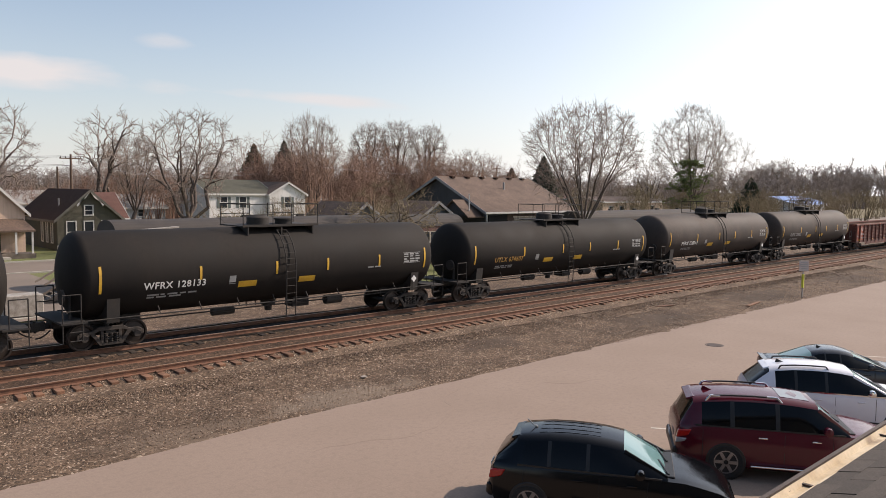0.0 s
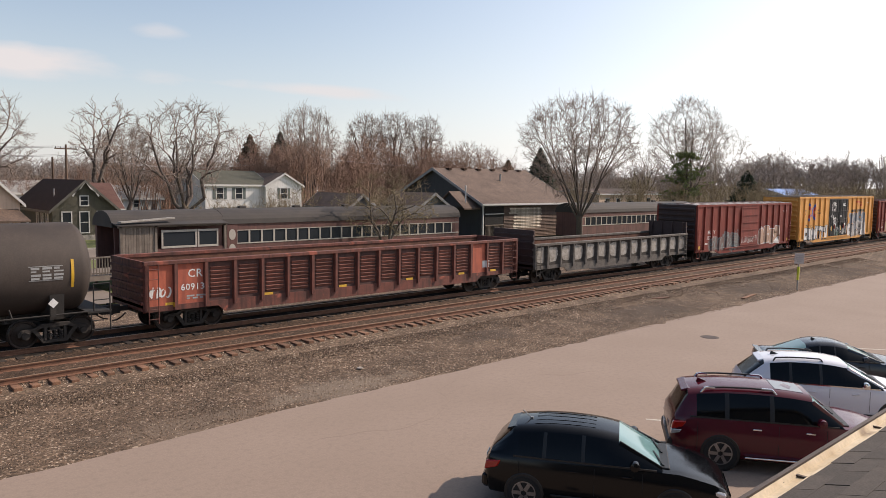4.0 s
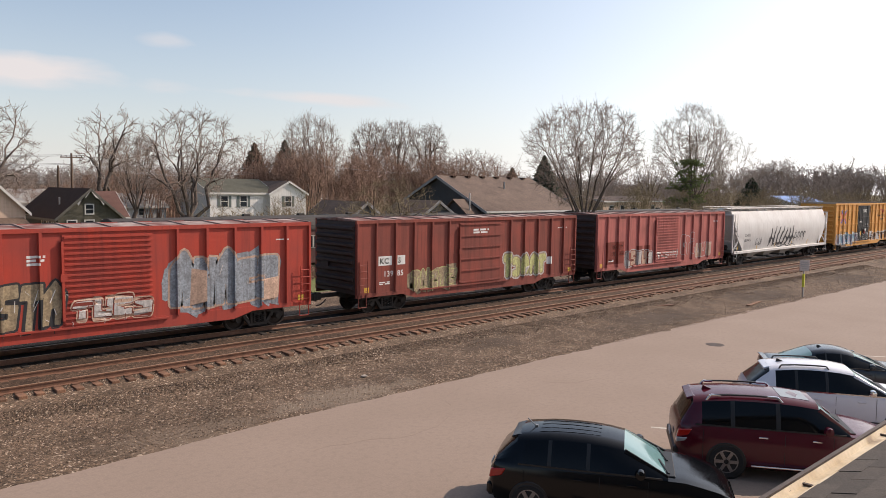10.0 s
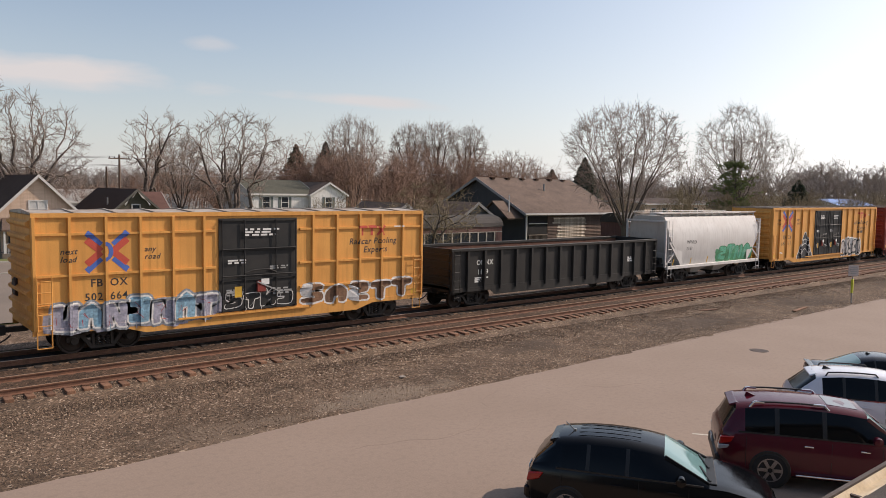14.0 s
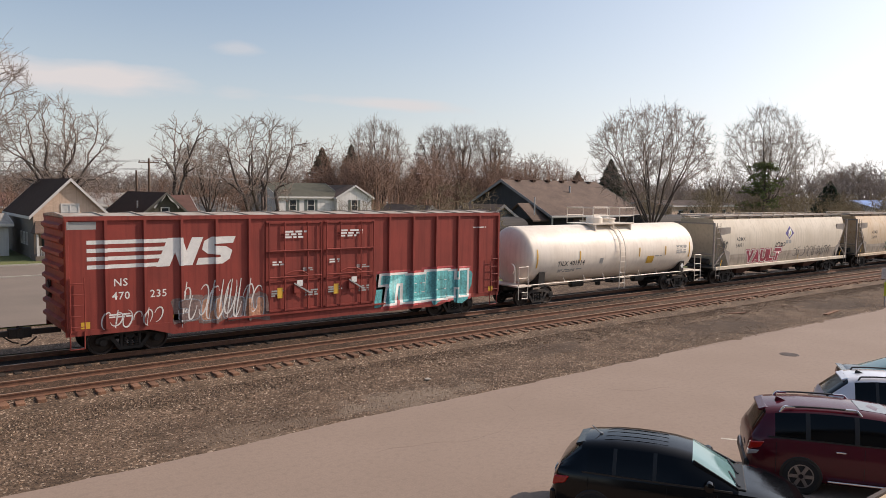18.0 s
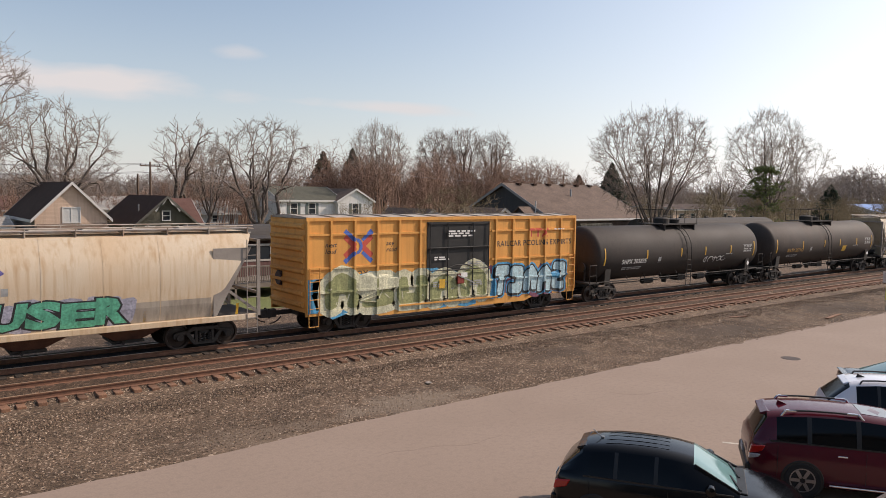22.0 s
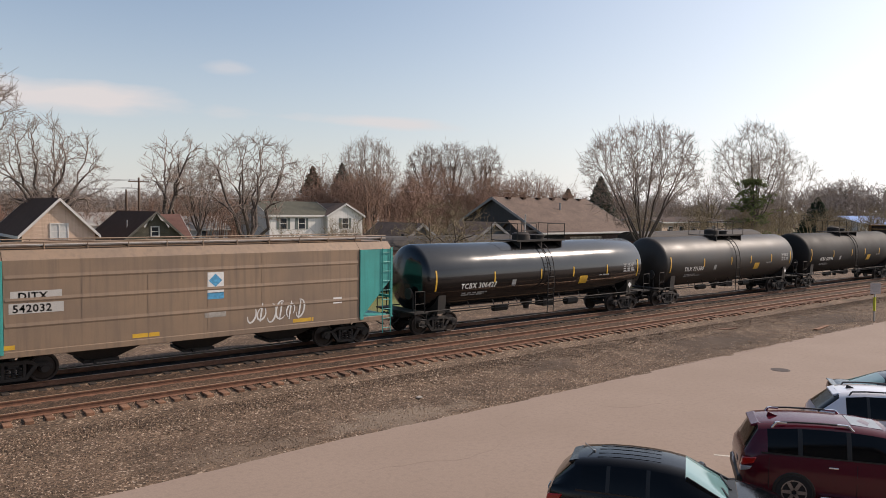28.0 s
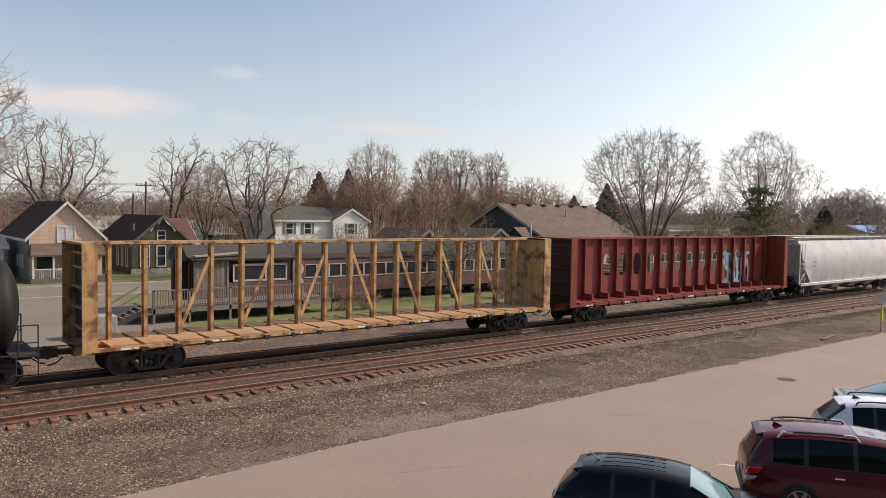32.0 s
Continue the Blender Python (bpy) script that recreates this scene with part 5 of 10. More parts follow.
    # roof: shallow gable of cross panels with raised seams
    g = Geo().prism([(-HALF - 0.03, top - 0.12), (HALF + 0.03, top - 0.12), (HALF + 0.03, top - 0.08), (0, top + 0.0), (-HALF - 0.03, top - 0.08)], "x", bl, br)
    part("roof", g, roof, car)
    n = 12 if br - bl < 17 else 15
    me = keep("seam%.2f%s" % (top, roof.name), lambda: Geo().prism([(-HALF - 0.02, top - 0.08), (0, top), (HALF + 0.02, top - 0.08), (HALF + 0.02, top - 0.04), (0, top + 0.04), (-HALF - 0.02, top - 0.04)], "x", -0.04, 0.04), roof)
    for k in range(n + 1):
        part("roof_seam", me, None, car, at=pose(min(max(bl + (br - bl) * k / n, bl + 0.05), br - 0.05), 0, 0))
    # ends: pressed corrugations, ladder, brake wheel
    for s, x in ((-1, bl), (1, br)):
        g = Geo()
        for k in range(8):
            z = sill + 0.3 + (top - sill - 0.7) * k / 7
            g.prism([(x - s * 0.03, z - 0.17), (x + s * 0.12, z - 0.05), (x + s * 0.12, z + 0.05), (x - s * 0.03, z + 0.13)], "y", -HALF + 0.12, HALF - 0.12)
        part("end_corrugation", g, end or M_end_dark, car)
        if s < 0:
            part("hand_brake", Geo().cyl((x - 0.1, 0.7, 2.2), (x - 0.05, 0.7, 2.2), 0.28, 14).box(x - 0.05, x, 0.5, 0.9, 1.9, 2.5), M_end_dark, car)
        lx = (x + 0.12, x + 0.55) if s < 0 else (x - 0.55, x - 0.12)
        part("ladder", ladder_geo(*lx, -HALF - 0.13, sill - 0.02, sill + 1.75 if high else sill + 1.45, 5), paint, car)
        part("stirrup_step", Geo().pipe([(lx[0], -HALF - 0.05, sill), (lx[0], -HALF - 0.05, 0.42), (lx[1], -HALF - 0.05, 0.42), (lx[1], -HALF - 0.05, sill)], 0.02), paint, car)
    part("center_sill", Geo().box(bl + 0.3, br - 0.3, -0.35, 0.35, 0.72, 1.0).cyl((1.0, 0.6, 0.75), (1.9, 0.6, 0.75), 0.2, 12).box(-2.0, -1.2, -0.9, -0.4, 0.6, 0.9), M_under, car)
    for x in (bl + 0.45, (bl + da) / 2, br - 0.6):
        plate(car, x, x + 0.28, sill + 0.06, sill + 0.28, M_yellow_mark, -HALF - 0.105, "reflector")
    stencil(car, bl + 1.3, sill + 0.42, 0.8, 2, 0.05, M_white_mark, seed=seed)
    stencil(car, br - 1.6, top - 0.75, 0.8, 1, 0.05, M_white_mark, seed=seed + 3)
    car["bl"], car["br"] = bl, br
    return car


def cross_arrows(car, cx, cz, s, red=None, blue=None):
    """The red and blue crossed arms with a blue bow, as plain shapes."""
    red, blue = red or M_red_mark, blue or M_blue_mark
    for sx in (-1, 1):
        for sz in (-1, 1):
            emblem(car, bar_pts(cx + sx * s, cz + sz * s * 0.98, cx + sx * s * 0.3, cz + sz * s * 0.34, s * 0.3), blue)
            emblem(car, bar_pts(cx + sx * s, cz + sz * s * 0.62, cx + sx * s * 0.3, cz + sz * s * 0.02, s * 0.34), red, 0.0006 + 0.0004 * sz)
    arc = [(cx - s * 0.12 + s * 0.42 * math.cos(a), cz + s * 0.5 * math.sin(a)) for a in [math.pi * (k / 10 - 0.5) for k in range(11)]]
    inner = [(cx - s * 0.12 + s * 0.2 * math.cos(a), cz + s * 0.3 * math.sin(a)) for a in [math.pi * (0.5 - k / 10) for k in range(11)]]
    emblem(car, arc + inner, blue, 0.0018)


def red_emblem(car, x, z, h):
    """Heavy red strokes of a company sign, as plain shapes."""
    for k in range(2):
        a = x + k * h * 1.15
        emblem(car, [(a, z + h * 0.74), (a + h * 0.34, z + h * 0.74), (a + h * 0.34, z), (a + h * 0.62, z), (a + h * 0.62, z + h * 0.74), (a + h, z + h * 0.74), (a + h, z + h), (a, z + h)], M_red_mark)
    a = x + 2.3 * h
    emblem(car, bar_pts(a, z, a + h * 0.9, z + h, h * 0.24), M_red_mark)
    emblem(car, bar_pts(a, z + h, a + h * 0.9, z, h * 0.16), M_red_mark, 0.0006)


def bars_of_words(car, x, z, w, rows, h, material, seed, y=-HALF - 0.108):
    stencil(car, x, z, w, rows, h, material, y, seed, 0.6)


# ---------------------------------------------------------------- covered hoppers
def hopper_car(x0, x1, b0, b1, top, paint, label, seed, bays=4, flat=False, lower=None, end_paint=None, roof=None, sill_paint=None, bend=2.9):
    mid = (x0 + x1) / 2
    bl, br = b0 - mid, b1 - mid
    car = car_base("covered_hopper", label, x0, x1, min(-bl, br) - 0.1, (br - bl) - 4.2)
    end_paint, roof, sill_paint = end_paint or paint, roof or paint, sill_paint or paint
    slope = 1.9
    if flat:
        sec = [(-HALF, 1.15), (-HALF, top - 0.35), (-1.2, top - 0.05), (1.2, top - 0.05), (HALF, top - 0.35), (HALF, 1.15)]
    else:
        sec = [(-1.34, 1.12), (-1.46, 1.7), (-1.53, 2.5), (-1.52, 3.1), (-1.42, 3.55), (-1.16, top - 0.12), (-0.7, top - 0.03), (0.7, top - 0.03), (1.16, top - 0.12), (1.42, 3.55), (1.52, 3.1), (1.53, 2.5), (1.46, 1.7), (1.34, 1.12)]
    # body shell: the ends slope in below the roof, over the trucks
    n = len(sec)
    ztop, zbot = top, 1.12
    stations = [(bl + 0.32, True), (bl + slope, False), (0, False), (br - slope, False), (br - 0.32, True)]
    v, f = [], []
    for x, is_end in stations:
        for y, z in sec:
            if is_end:
                k = min(max((z - 1.5) / (bend - 1.5), 0), 1)
                xx = x + (1 - k) * (slope - 0.32) * (1 if x < 0 else -1)
                v.append((xx, y * 0.985, z))
            else:
                v.append((x, y, z))
    for j in range(len(stations) - 1):
        for i in range(n):
            k = (i + 1) % n
            f.append((j * n + i, j * n + k, (j + 1) * n + k, (j + 1) * n + i))
    f += [tuple(range(n))[::-1], tuple(range((len(stations) - 1) * n, len(stations) * n))]
    g = Geo()
    g.add(v, f)
    if flat:
        g = Geo().prism(sec, "x", bl + slope - 0.14, br - slope + 0.14)
    part("hopper_shell", g, paint, car, smooth=not flat)
    if flat:        # teal end bays: full height outside, cut away below along the slope sheet
        for s, x in ((-1, bl + 0.14), (1, br - 0.14)):
            xi = x - s * (slope - 0.3)
            part("end_bay", Geo().prism([(x, top - 0.36), (xi, top - 0.36), (xi, 1.2), (xi + s * 0.12, 1.2), (x, 2.75)], "y", -HALF + 0.006, HALF - 0.006), end_paint, car)
            part("bay_roof", Geo().prism([(-HALF, top - 0.36), (-1.2, top - 0.06), (1.2, top - 0.06), (HALF, top - 0.36)], "x", *sorted((x, xi))), paint, car)
            for y in (-HALF - 0.02, HALF + 0.02):
                part("bay_post", Geo().box(*sorted((xi, xi + s * 0.16)), y - 0.03, y + 0.03, 1.1, top - 0.36), end_paint, car)
    pts = [(z, y) for y, z in sec if y < 0]
    zs_, ys_ = [p[0] for p in pts], [p[1] for p in pts]
    surface[car.name] = (lambda x, z: float(np.interp(z, zs_, ys_)), [], zs_)
    # weld seams down the side
    for k in range(1, 2 * bays):
        x = bl + slope + (br - bl - 2 * slope) * k / (2 * bays)
        pts = [(y, z) for y, z in sec if y < 0]
        g = Geo()
        for (ya, za), (yb, zb) in zip(pts, pts[1:]):
            g.quad((x - 0.012, ya - 0.006, za), (x + 0.012, ya - 0.006, za), (x + 0.012, yb - 0.006, zb), (x - 0.012, yb - 0.006, zb))
        part("weld_seam", g, paint, car)
    if flat:
        for z in (1.95, 2.75, 3.45):
            part("stiffener", Geo().prism([(-HALF, z - 0.06), (-HALF - 0.018, z), (-HALF, z + 0.1)], "x", bl + slope - 0.1, br - slope + 0.1), paint, car)
    # chutes between the trucks
    span = (br - bl) - 2 * 3.1
    for k in range(bays):
        a = -span / 2 + span * k / bays
        w = span / bays
        g = Geo()
        g.add([(a + 0.04, -1.3, 1.14), (a + w - 0.04, -1.3, 1.14), (a + w - 0.04, 1.3, 1.14), (a + 0.04, 1.3, 1.14),
               (a + w * 0.36, -0.62, 0.5), (a + w * 0.64, -0.62, 0.5), (a + w * 0.64, 0.62, 0.5), (a + w * 0.36, 0.62, 0.5)],
              [(0, 1, 5, 4), (1, 2, 6, 5), (2, 3, 7, 6), (3, 0, 4, 7), (4, 5, 6, 7), (3, 2, 1, 0)])
        part("discharge_chute", g, lower or paint, car)
        part("outlet_gate", Geo().box(a + w * 0.33, a + w * 0.67, -0.7, 0.7, 0.4, 0.5).cyl((a + w * 0.42, -0.95, 0.45), (a + w * 0.42, -0.7, 0.45), 0.05, 8), M_under, car)
    for s in (-1, 1):
        part("side_sill", Geo().box(bl + 0.2, br - 0.2, *sorted((s * (1.36 if not flat else 1.42), s * (HALF + 0.02))), 0.98, 1.18), sill_paint, car, bevel=0.015)
        for k in range(6):
            if s < 0:
                x = bl + 1.0 + (br - bl - 2.0) * k / 5
                plate(car, x, x + (0.1 if not flat else 0.45), 1.2 if not flat else 1.02, 1.6 if not flat else 1.14, M_yellow_mark, -HALF - 0.03, "reflector")
    # end frames: corner posts, top beam, cross braces, ladder, deck
    for s, x in ((-1, bl + 0.12), (1, br - 0.12)):
        g = Geo()
        for y in (-1.42, 1.42):
            g.box(x - 0.06, x + 0.06, y - 0.05, y + 0.05, 1.1, top - 0.3)
            if not flat:
                g.beam((x, y, 1.2), (x - s * 1.5, y * 0.98, 2.35), 0.07, 0.1)
        g.box(x - 0.05, x + 0.05, -1.42, 1.42, top - 0.4, top - 0.3).box(x - 0.05, x + 0.05, -1.42, 1.42, 1.9, 2.0)
        part("end_frame", g, end_paint, car)
        # gusset sheet beside the slope
        for y in () if flat else (-1.47, 1.47):
            xs = x - s * 1.75
            g = Geo().prism([(x - s * 0.3, bend - 0.25), (xs, bend - 0.25), (xs, 1.2), (xs + s * 0.12, 1.2)], "y", y - 0.012, y + 0.012)
            part("end_gusset", g, end_paint, car)
        part("end_deck", Geo().box(*sorted((x + s * 0.1, x - s * 2.0)), -1.44, 1.44, 1.08, 1.14), end_paint if flat else M_under, car)
        for y in (-1.55, 1.55):
            part("ladder", ladder_geo(*sorted((x - s * 0.1, x - s * 0.5)), y, 0.45, top - 0.3, 9), end_paint, car)
        part("bolster", Geo().prism([(-1.4, 1.08), (1.4, 1.08), (0.5, 0.8), (-0.5, 0.8)], "x", s * ((br - bl) / 2 - 2.1) - 0.2, s * ((br - bl) / 2 - 2.1) + 0.2), M_under, car)
    part("air_tank", Geo().cyl((bl + 0.9, -0.6, 1.42), (bl + 0.9, 0.7, 1.42), 0.2, 14), M_under, car, smooth=True)
    part("center_sill", Geo().box(bl, br, -0.3, 0.3, 0.76, 1.1), M_under, car)
    # roof: hatch trough, running boards and their brackets
    part("hatch_coaming", Geo().box(bl + 0.9, br - 0.9, -0.32, 0.32, top - 0.06, top + 0.06), roof, car)
    nh = 10
    for k in range(nh):
        x = bl + 1.2 + (br - bl - 2.4) * (k + 0.5) / nh
        part("hatch_cover", keep("hatch" + roof.name, lambda: Geo().prism([(-0.36, 0.0), (-0.33, 0.07), (0.33, 0.07), (0.36, 0.0)], "x", -0.7, 0.7), roof), None, car, at=pose(x, 0, top + 0.06))
    for s in (-1, 1):
        part("running_board", Geo().box(bl + 0.15, br - 0.15, *sorted((s * 0.5, s * 1.08)), top + 0.06, top + 0.1), M_roof_grey, car)
        g = Geo()
        for k in range(13):
            x = bl + 0.4 + (br - bl - 0.8) * k / 12
            g.beam((x, s * 1.06, top - 0.16), (x, s * 1.06, top + 0.1), 0.05, 0.05)
            g.box(x - 0.025, x + 0.025, *sorted((s * 0.5, s * 1.08)), top, top + 0.06)
        tagged(part("board_bracket", g, roof, car), kind="stuff")
        g = Geo()
        k = bl + 0.5
        g.pipe([(bl + 0.2, s * 1.12, top + 0.19), (br - 0.2, s * 1.12, top + 0.19)], 0.024, 5)
        for k in range(13):
            x = bl + 0.4 + (br - bl - 0.8) * k / 12
            g.pipe([(x, s * 1.1, top - 0.1), (x, s * 1.12, top + 0.19)], 0.018, 5)
        part("roof_rail", g, roof, car)
    car["bl"], car["br"] = bl, br
    return car


# ---------------------------------------------------------------- gondolas
def gondola(x0, x1, b0, b1, top, paint, label, seed, panels=15, louvers=False, high_ends=0.0, panel_paint=None, inner=None, patches=()):
    mid = (x0 + x1) / 2
    bl, br = b0 - mid, b1 - mid
    car = car_base("gondola", label, x0, x1, min(-bl, br) - 0.1, (br - bl) - 4.0)
    part("floor", Geo().box(bl, br, -HALF + 0.1, HALF - 0.1, 1.02, 1.12), inner or M_rust_in, car)
    step = (br - bl) / panels
    for s in (-1, 1):
        part("side_sheet", Geo().box(bl, br, *sorted((s * (HALF - 0.1), s * (HALF - 0.07))), 0.95, top - 0.08), panel_paint if (panel_paint and s < 0) else (paint if s < 0 else (inner or M_rust_in)), car)
        part("top_chord", Geo().box(bl, br, *sorted((s * (HALF - 0.14), s * (HALF + 0.06))), top - 0.14, top), paint, car, bevel=0.015)
        a = (br - bl) / 2 - 3.1
        g = Geo().prism([(bl, 1.06), (br, 1.06), (br, 0.86), (a + 0.3, 0.86), (a, 0.62), (-a, 0.62), (-a - 0.3, 0.86), (bl, 0.86)], "y", *sorted((s * (HALF - 0.09), s * (HALF - 0.03))))
        part("side_sill", g, paint, car)
    me = keep("stake%.2f%s" % (top, paint.name), lambda: Geo().prism([(-0.1, 0.0), (-0.06, -0.13), (0.06, -0.13), (0.1, 0.0)], "z", 0.0, top - 0.14 - 0.9), paint)
    for k in range(panels + 1):
        x = min(max(bl + k * step, bl + 0.1), br - 0.1)
        part("side_stake", me, None, car, at=pose(x, -HALF + 0.07, 0.9))
    if louvers:
        me = keep("louver", lambda: Geo().prism([(0.0, -0.06), (-0.06, 0.035), (0.0, 0.05)], "x", -step * 0.33, step * 0.33), M_gon_rib)
        for k in range(panels):
            x = bl + (k + 0.5) * step
            if k in patches:
                part("patch_panel", Geo().box(x - step * 0.42, x + step * 0.42, -HALF + 0.05, -HALF + 0.075, 1.0, top - 0.16), M_gon_panel, car)
                continue
            for r in range(8):
                part("corrugation", me, None, car, at=pose(x, -HALF + 0.07, 1.24 + r * (top - 1.58) / 7.3))
    far = Geo()
    for k in range(panels + 1):
        x = min(max(bl + k * step, bl + 0.1), br - 0.1)
        far.box(x - 0.07, x + 0.07, HALF - 0.07, HALF + 0.05, 0.9, top - 0.14)
    part("far_stakes", far, paint, car)
    stake_x = [min(max(bl + k * step, bl + 0.1), br - 0.1) for k in range(panels + 1)]
    surface[car.name] = (lambda x, z: -HALF + (0.045 if patches else 0.068) - max([0.13 * min(1.0, (0.1 - abs(x - r)) / 0.04) - 0.03 for r in stake_x if abs(x - r) < 0.1], default=0.0), [r + o for r in stake_x for o in (-0.1, -0.06, 0.06, 0.1)], [])
    for s, x in ((-1, bl), (1, br)):
        h = top + high_ends
        part("end_wall", Geo().box(*sorted((x, x - s * 0.08)), -HALF + 0.05, HALF - 0.05, 0.9, h), M_end_dark if high_ends else paint, car)
        g = Geo()
        for k in range(5):
            z = 1.2 + (h - 1.5) * k / 4
            g.box(*sorted((x, x + s * 0.07)), -HALF + 0.05, HALF - 0.05, z - 0.05, z + 0.05)
        if high_ends:
            for y in (-1.2, -0.4, 0.4, 1.2):
                g.box(*sorted((x - s * 0.08, x - s * 0.2)), y - 0.05, y + 0.05, 1.1, h)
        part("end_rib", g, M_end_dark if high_ends else paint, car)
        lx = (x + 0.15, x + 0.5) if s < 0 else (x - 0.5, x - 0.15)
        part("ladder", ladder_geo(*lx, -HALF - 0.1, 0.45, top - 0.1, 6), paint, car)
    part("center_sill", Geo().box(bl + 0.2, br - 0.2, -0.35, 0.35, 0.7, 1.02).cyl((0.8, -0.6, 0.72), (1.6, -0.6, 0.72), 0.18, 12), M_under, car)
    car["bl"], car["br"] = bl, br
    return car


# ---------------------------------------------------------------- centre-beam flats
def oval_panel(w, z0, z1, hz, hw, hh, t=0.02):
    """A sheet of width w from z0 to z1 with an oval hole."""
    g, n = Geo(), 24
    rect, ell = [], []
    for i in range(n):
        a = 2 * math.pi * i / n
        c, s = math.cos(a), math.sin(a)
        k = max(abs(c), abs(s))
        rect.append((c / k * w / 2, hz + (s / k * (z1 - hz) if s > 0 else s / k * (hz - z0))))
        ell.append((hw * c, hz + hh * math.copysign(abs(s) ** 0.8, s)))
    v = [(x, y, z) for y in (-t, t) for x, z in rect + ell]
    f = []
    for i in range(n):
        k = (i + 1) % n
        f.append((i, k, n + k, n + i))
        f.append((2 * n + k, 2 * n + i, 3 * n + i, 3 * n + k))
        f.append((n + i, n + k, 3 * n + k, 3 * n + i))
    g.add(v, f)
    return g


def centerbeam(x0, x1, b0, b1, top, paint, label, seed, opera=False):
    mid = (x0 + x1) / 2
    bl, br = b0 - mid, b1 - mid
    car = car_base("centerbeam_flatcar", label, x0, x1, min(-bl, br) - 0.1, (br - bl) - 4.6)
    length = br - bl
    part("center_sill", Geo().box(bl, br, -0.35, 0.35, 0.72, 1.14), paint, car)
    bays = 18
    step = (length - 1.6) / bays
    for k in range(bays):
        x = bl + 0.8 + (k + 0.5) * step
        part("deck_riser", keep("riser%s" % paint.name, lambda: Geo().prism([(-step * 0.42, 1.08), (step * 0.42, 1.08), (step * 0.42, 1.16), (-step * 0.42, 1.16)], "y", -1.4, 1.4), M_deck_rust if not opera else paint), None, car, at=pose(x, 0, 0))
        part("cross_bearer", keep("bearer%s" % paint.name, lambda: Geo().prism([(-1.5, 1.08), (1.5, 1.08), (1.5, 0.92), (0.4, 0.75), (-0.4, 0.75), (-1.5, 0.92)], "x", -0.07, 0.07), paint), None, car, at=pose(x + step / 2, 0, 0))
        part("winch", keep("winch", lambda: Geo().cyl((0, -1.56, 0.98), (0, -1.36, 0.98), 0.09, 10).cyl((0.14, -1.5, 0.98), (0.14, -1.4, 0.98), 0.06, 8), M_under, True), None, car, at=pose(x + step / 2, 0, 0))
    for s in (-1, 1):
        part("side_sill", Geo().box(bl, br, *sorted((s * 1.32, s * 1.46)), 0.98, 1.1), paint, car)
        # end bulkhead: sheet with a frame and horizontal ribs on the outside
        x = bl if s < 0 else br
        b = part("bulkhead", Geo().box(*sorted((x - s * 0.5, x - s * 0.46)), -1.4, 1.4, 1.12, top), paint, car)
        g = Geo()
        for y in (-1.4, 1.4):
            g.box(*sorted((x - s * 0.02, x - s * 0.48)), y - 0.04, y + 0.04, 1.0, top)
        g.box(*sorted((x - s * 0.02, x - s * 0.5)), -1.4, 1.4, top - 0.08, top)
        # panel added to the outer face, its shade put into the dark colour
        part("bulkhead_back", Geo().box(*sorted((x - s * 0.46, x - s * 0.44)), -1.36, 1.36, 1.14, top - 0.08), M_end_dark, b, "outer face with its shade put into dark paint")
        part("bulkhead_frame", g, paint, b)
        g = Geo()
        for z in (1.6, 2.3, 3.0, 3.7, 4.2):
            g.box(*sorted((x - s * 0.46, x - s * 0.3)), -1.38, 1.38, z - 0.04, z + 0.04)
        part("bulkhead_rib", g, paint, b)
        part("end_platform", Geo().box(*sorted((x, x - s * 0.5)), -1.4, 1.4, 1.0, 1.1), paint, car)
    part("top_chord", Geo().box(bl + 0.4, br - 0.4, -0.24, 0.24, top - 0.1, top), paint, car)
    if not opera:
        n = 16
        st = (length - 2.4) / n
        for k in range(n + 1):
            x = bl + 1.2 + k * st
            part("post", keep("cbpost", lambda: Geo().box(-0.06, 0.06, -0.17, -0.14, 1.14, top - 0.1).box(-0.06, 0.06, 0.14, 0.17, 1.14, top - 0.1).box(-0.01, 0.01, -0.14, 0.14, 1.14, top - 0.1), M_yellow_old), None, car, at=pose(x, 0, 0))
            if k % 2 == (0 if k < n / 2 else 1) and 0 < k < n:
                dx = st * 0.95 if k < n / 2 else -st * 0.95
                part("diagonal_brace", Geo().beam((x, -0.12, 1.3), (x + dx * 1.02, -0.12, top - 0.5), 0.05, 0.13), paint, car)
    else:
        n = 14
        st = (length - 3.4) / n
        for k in range(n + 2):
            x = bl + 1.2 + (k) * st
            part("post", keep("oppost", lambda: Geo().prism([(-0.06, 0.0), (-0.06, -0.2), (0.06, -0.2), (0.06, 0.0)], "z", 1.14, top - 0.1).prism([(-0.06, -0.2), (0.06, -0.2), (0.06, -0.75), (-0.06, -0.75)], "z", 1.14, 1.5), paint), None, car, at=pose(x, -0.02, 0))
            if k <= n:
                cx = x + st / 2
                if 1 < k < n - 1:
                    part("wall_panel", keep("opanel", lambda: oval_panel(st, 1.14, top - 0.1, 3.0, st * 0.26, 0.66), paint), None, car, at=pose(cx, 0, 0))
                else:
                    part("wall_panel", keep("opanel_plain", lambda: Geo().box(-st / 2, st / 2, -0.02, 0.02, 1.14, top - 0.1), paint), None, car, at=pose(cx, 0, 0))
        part("wall_panel", Geo().box(bl + 0.5, bl + 1.2, -0.02, 0.02, 1.14, top - 0.1).box(bl + 1.2 + (n + 1) * st, br - 0.5, -0.02, 0.02, 1.14, top - 0.1), paint, car)
    for k in range(7):
        stencil(car, bl + 1.2 + k * 3.1, 0.99, 0.7, 1, 0.07, M_white_mark, -1.47, seed + k)
    car["bl"], car["br"] = bl, br
    return car

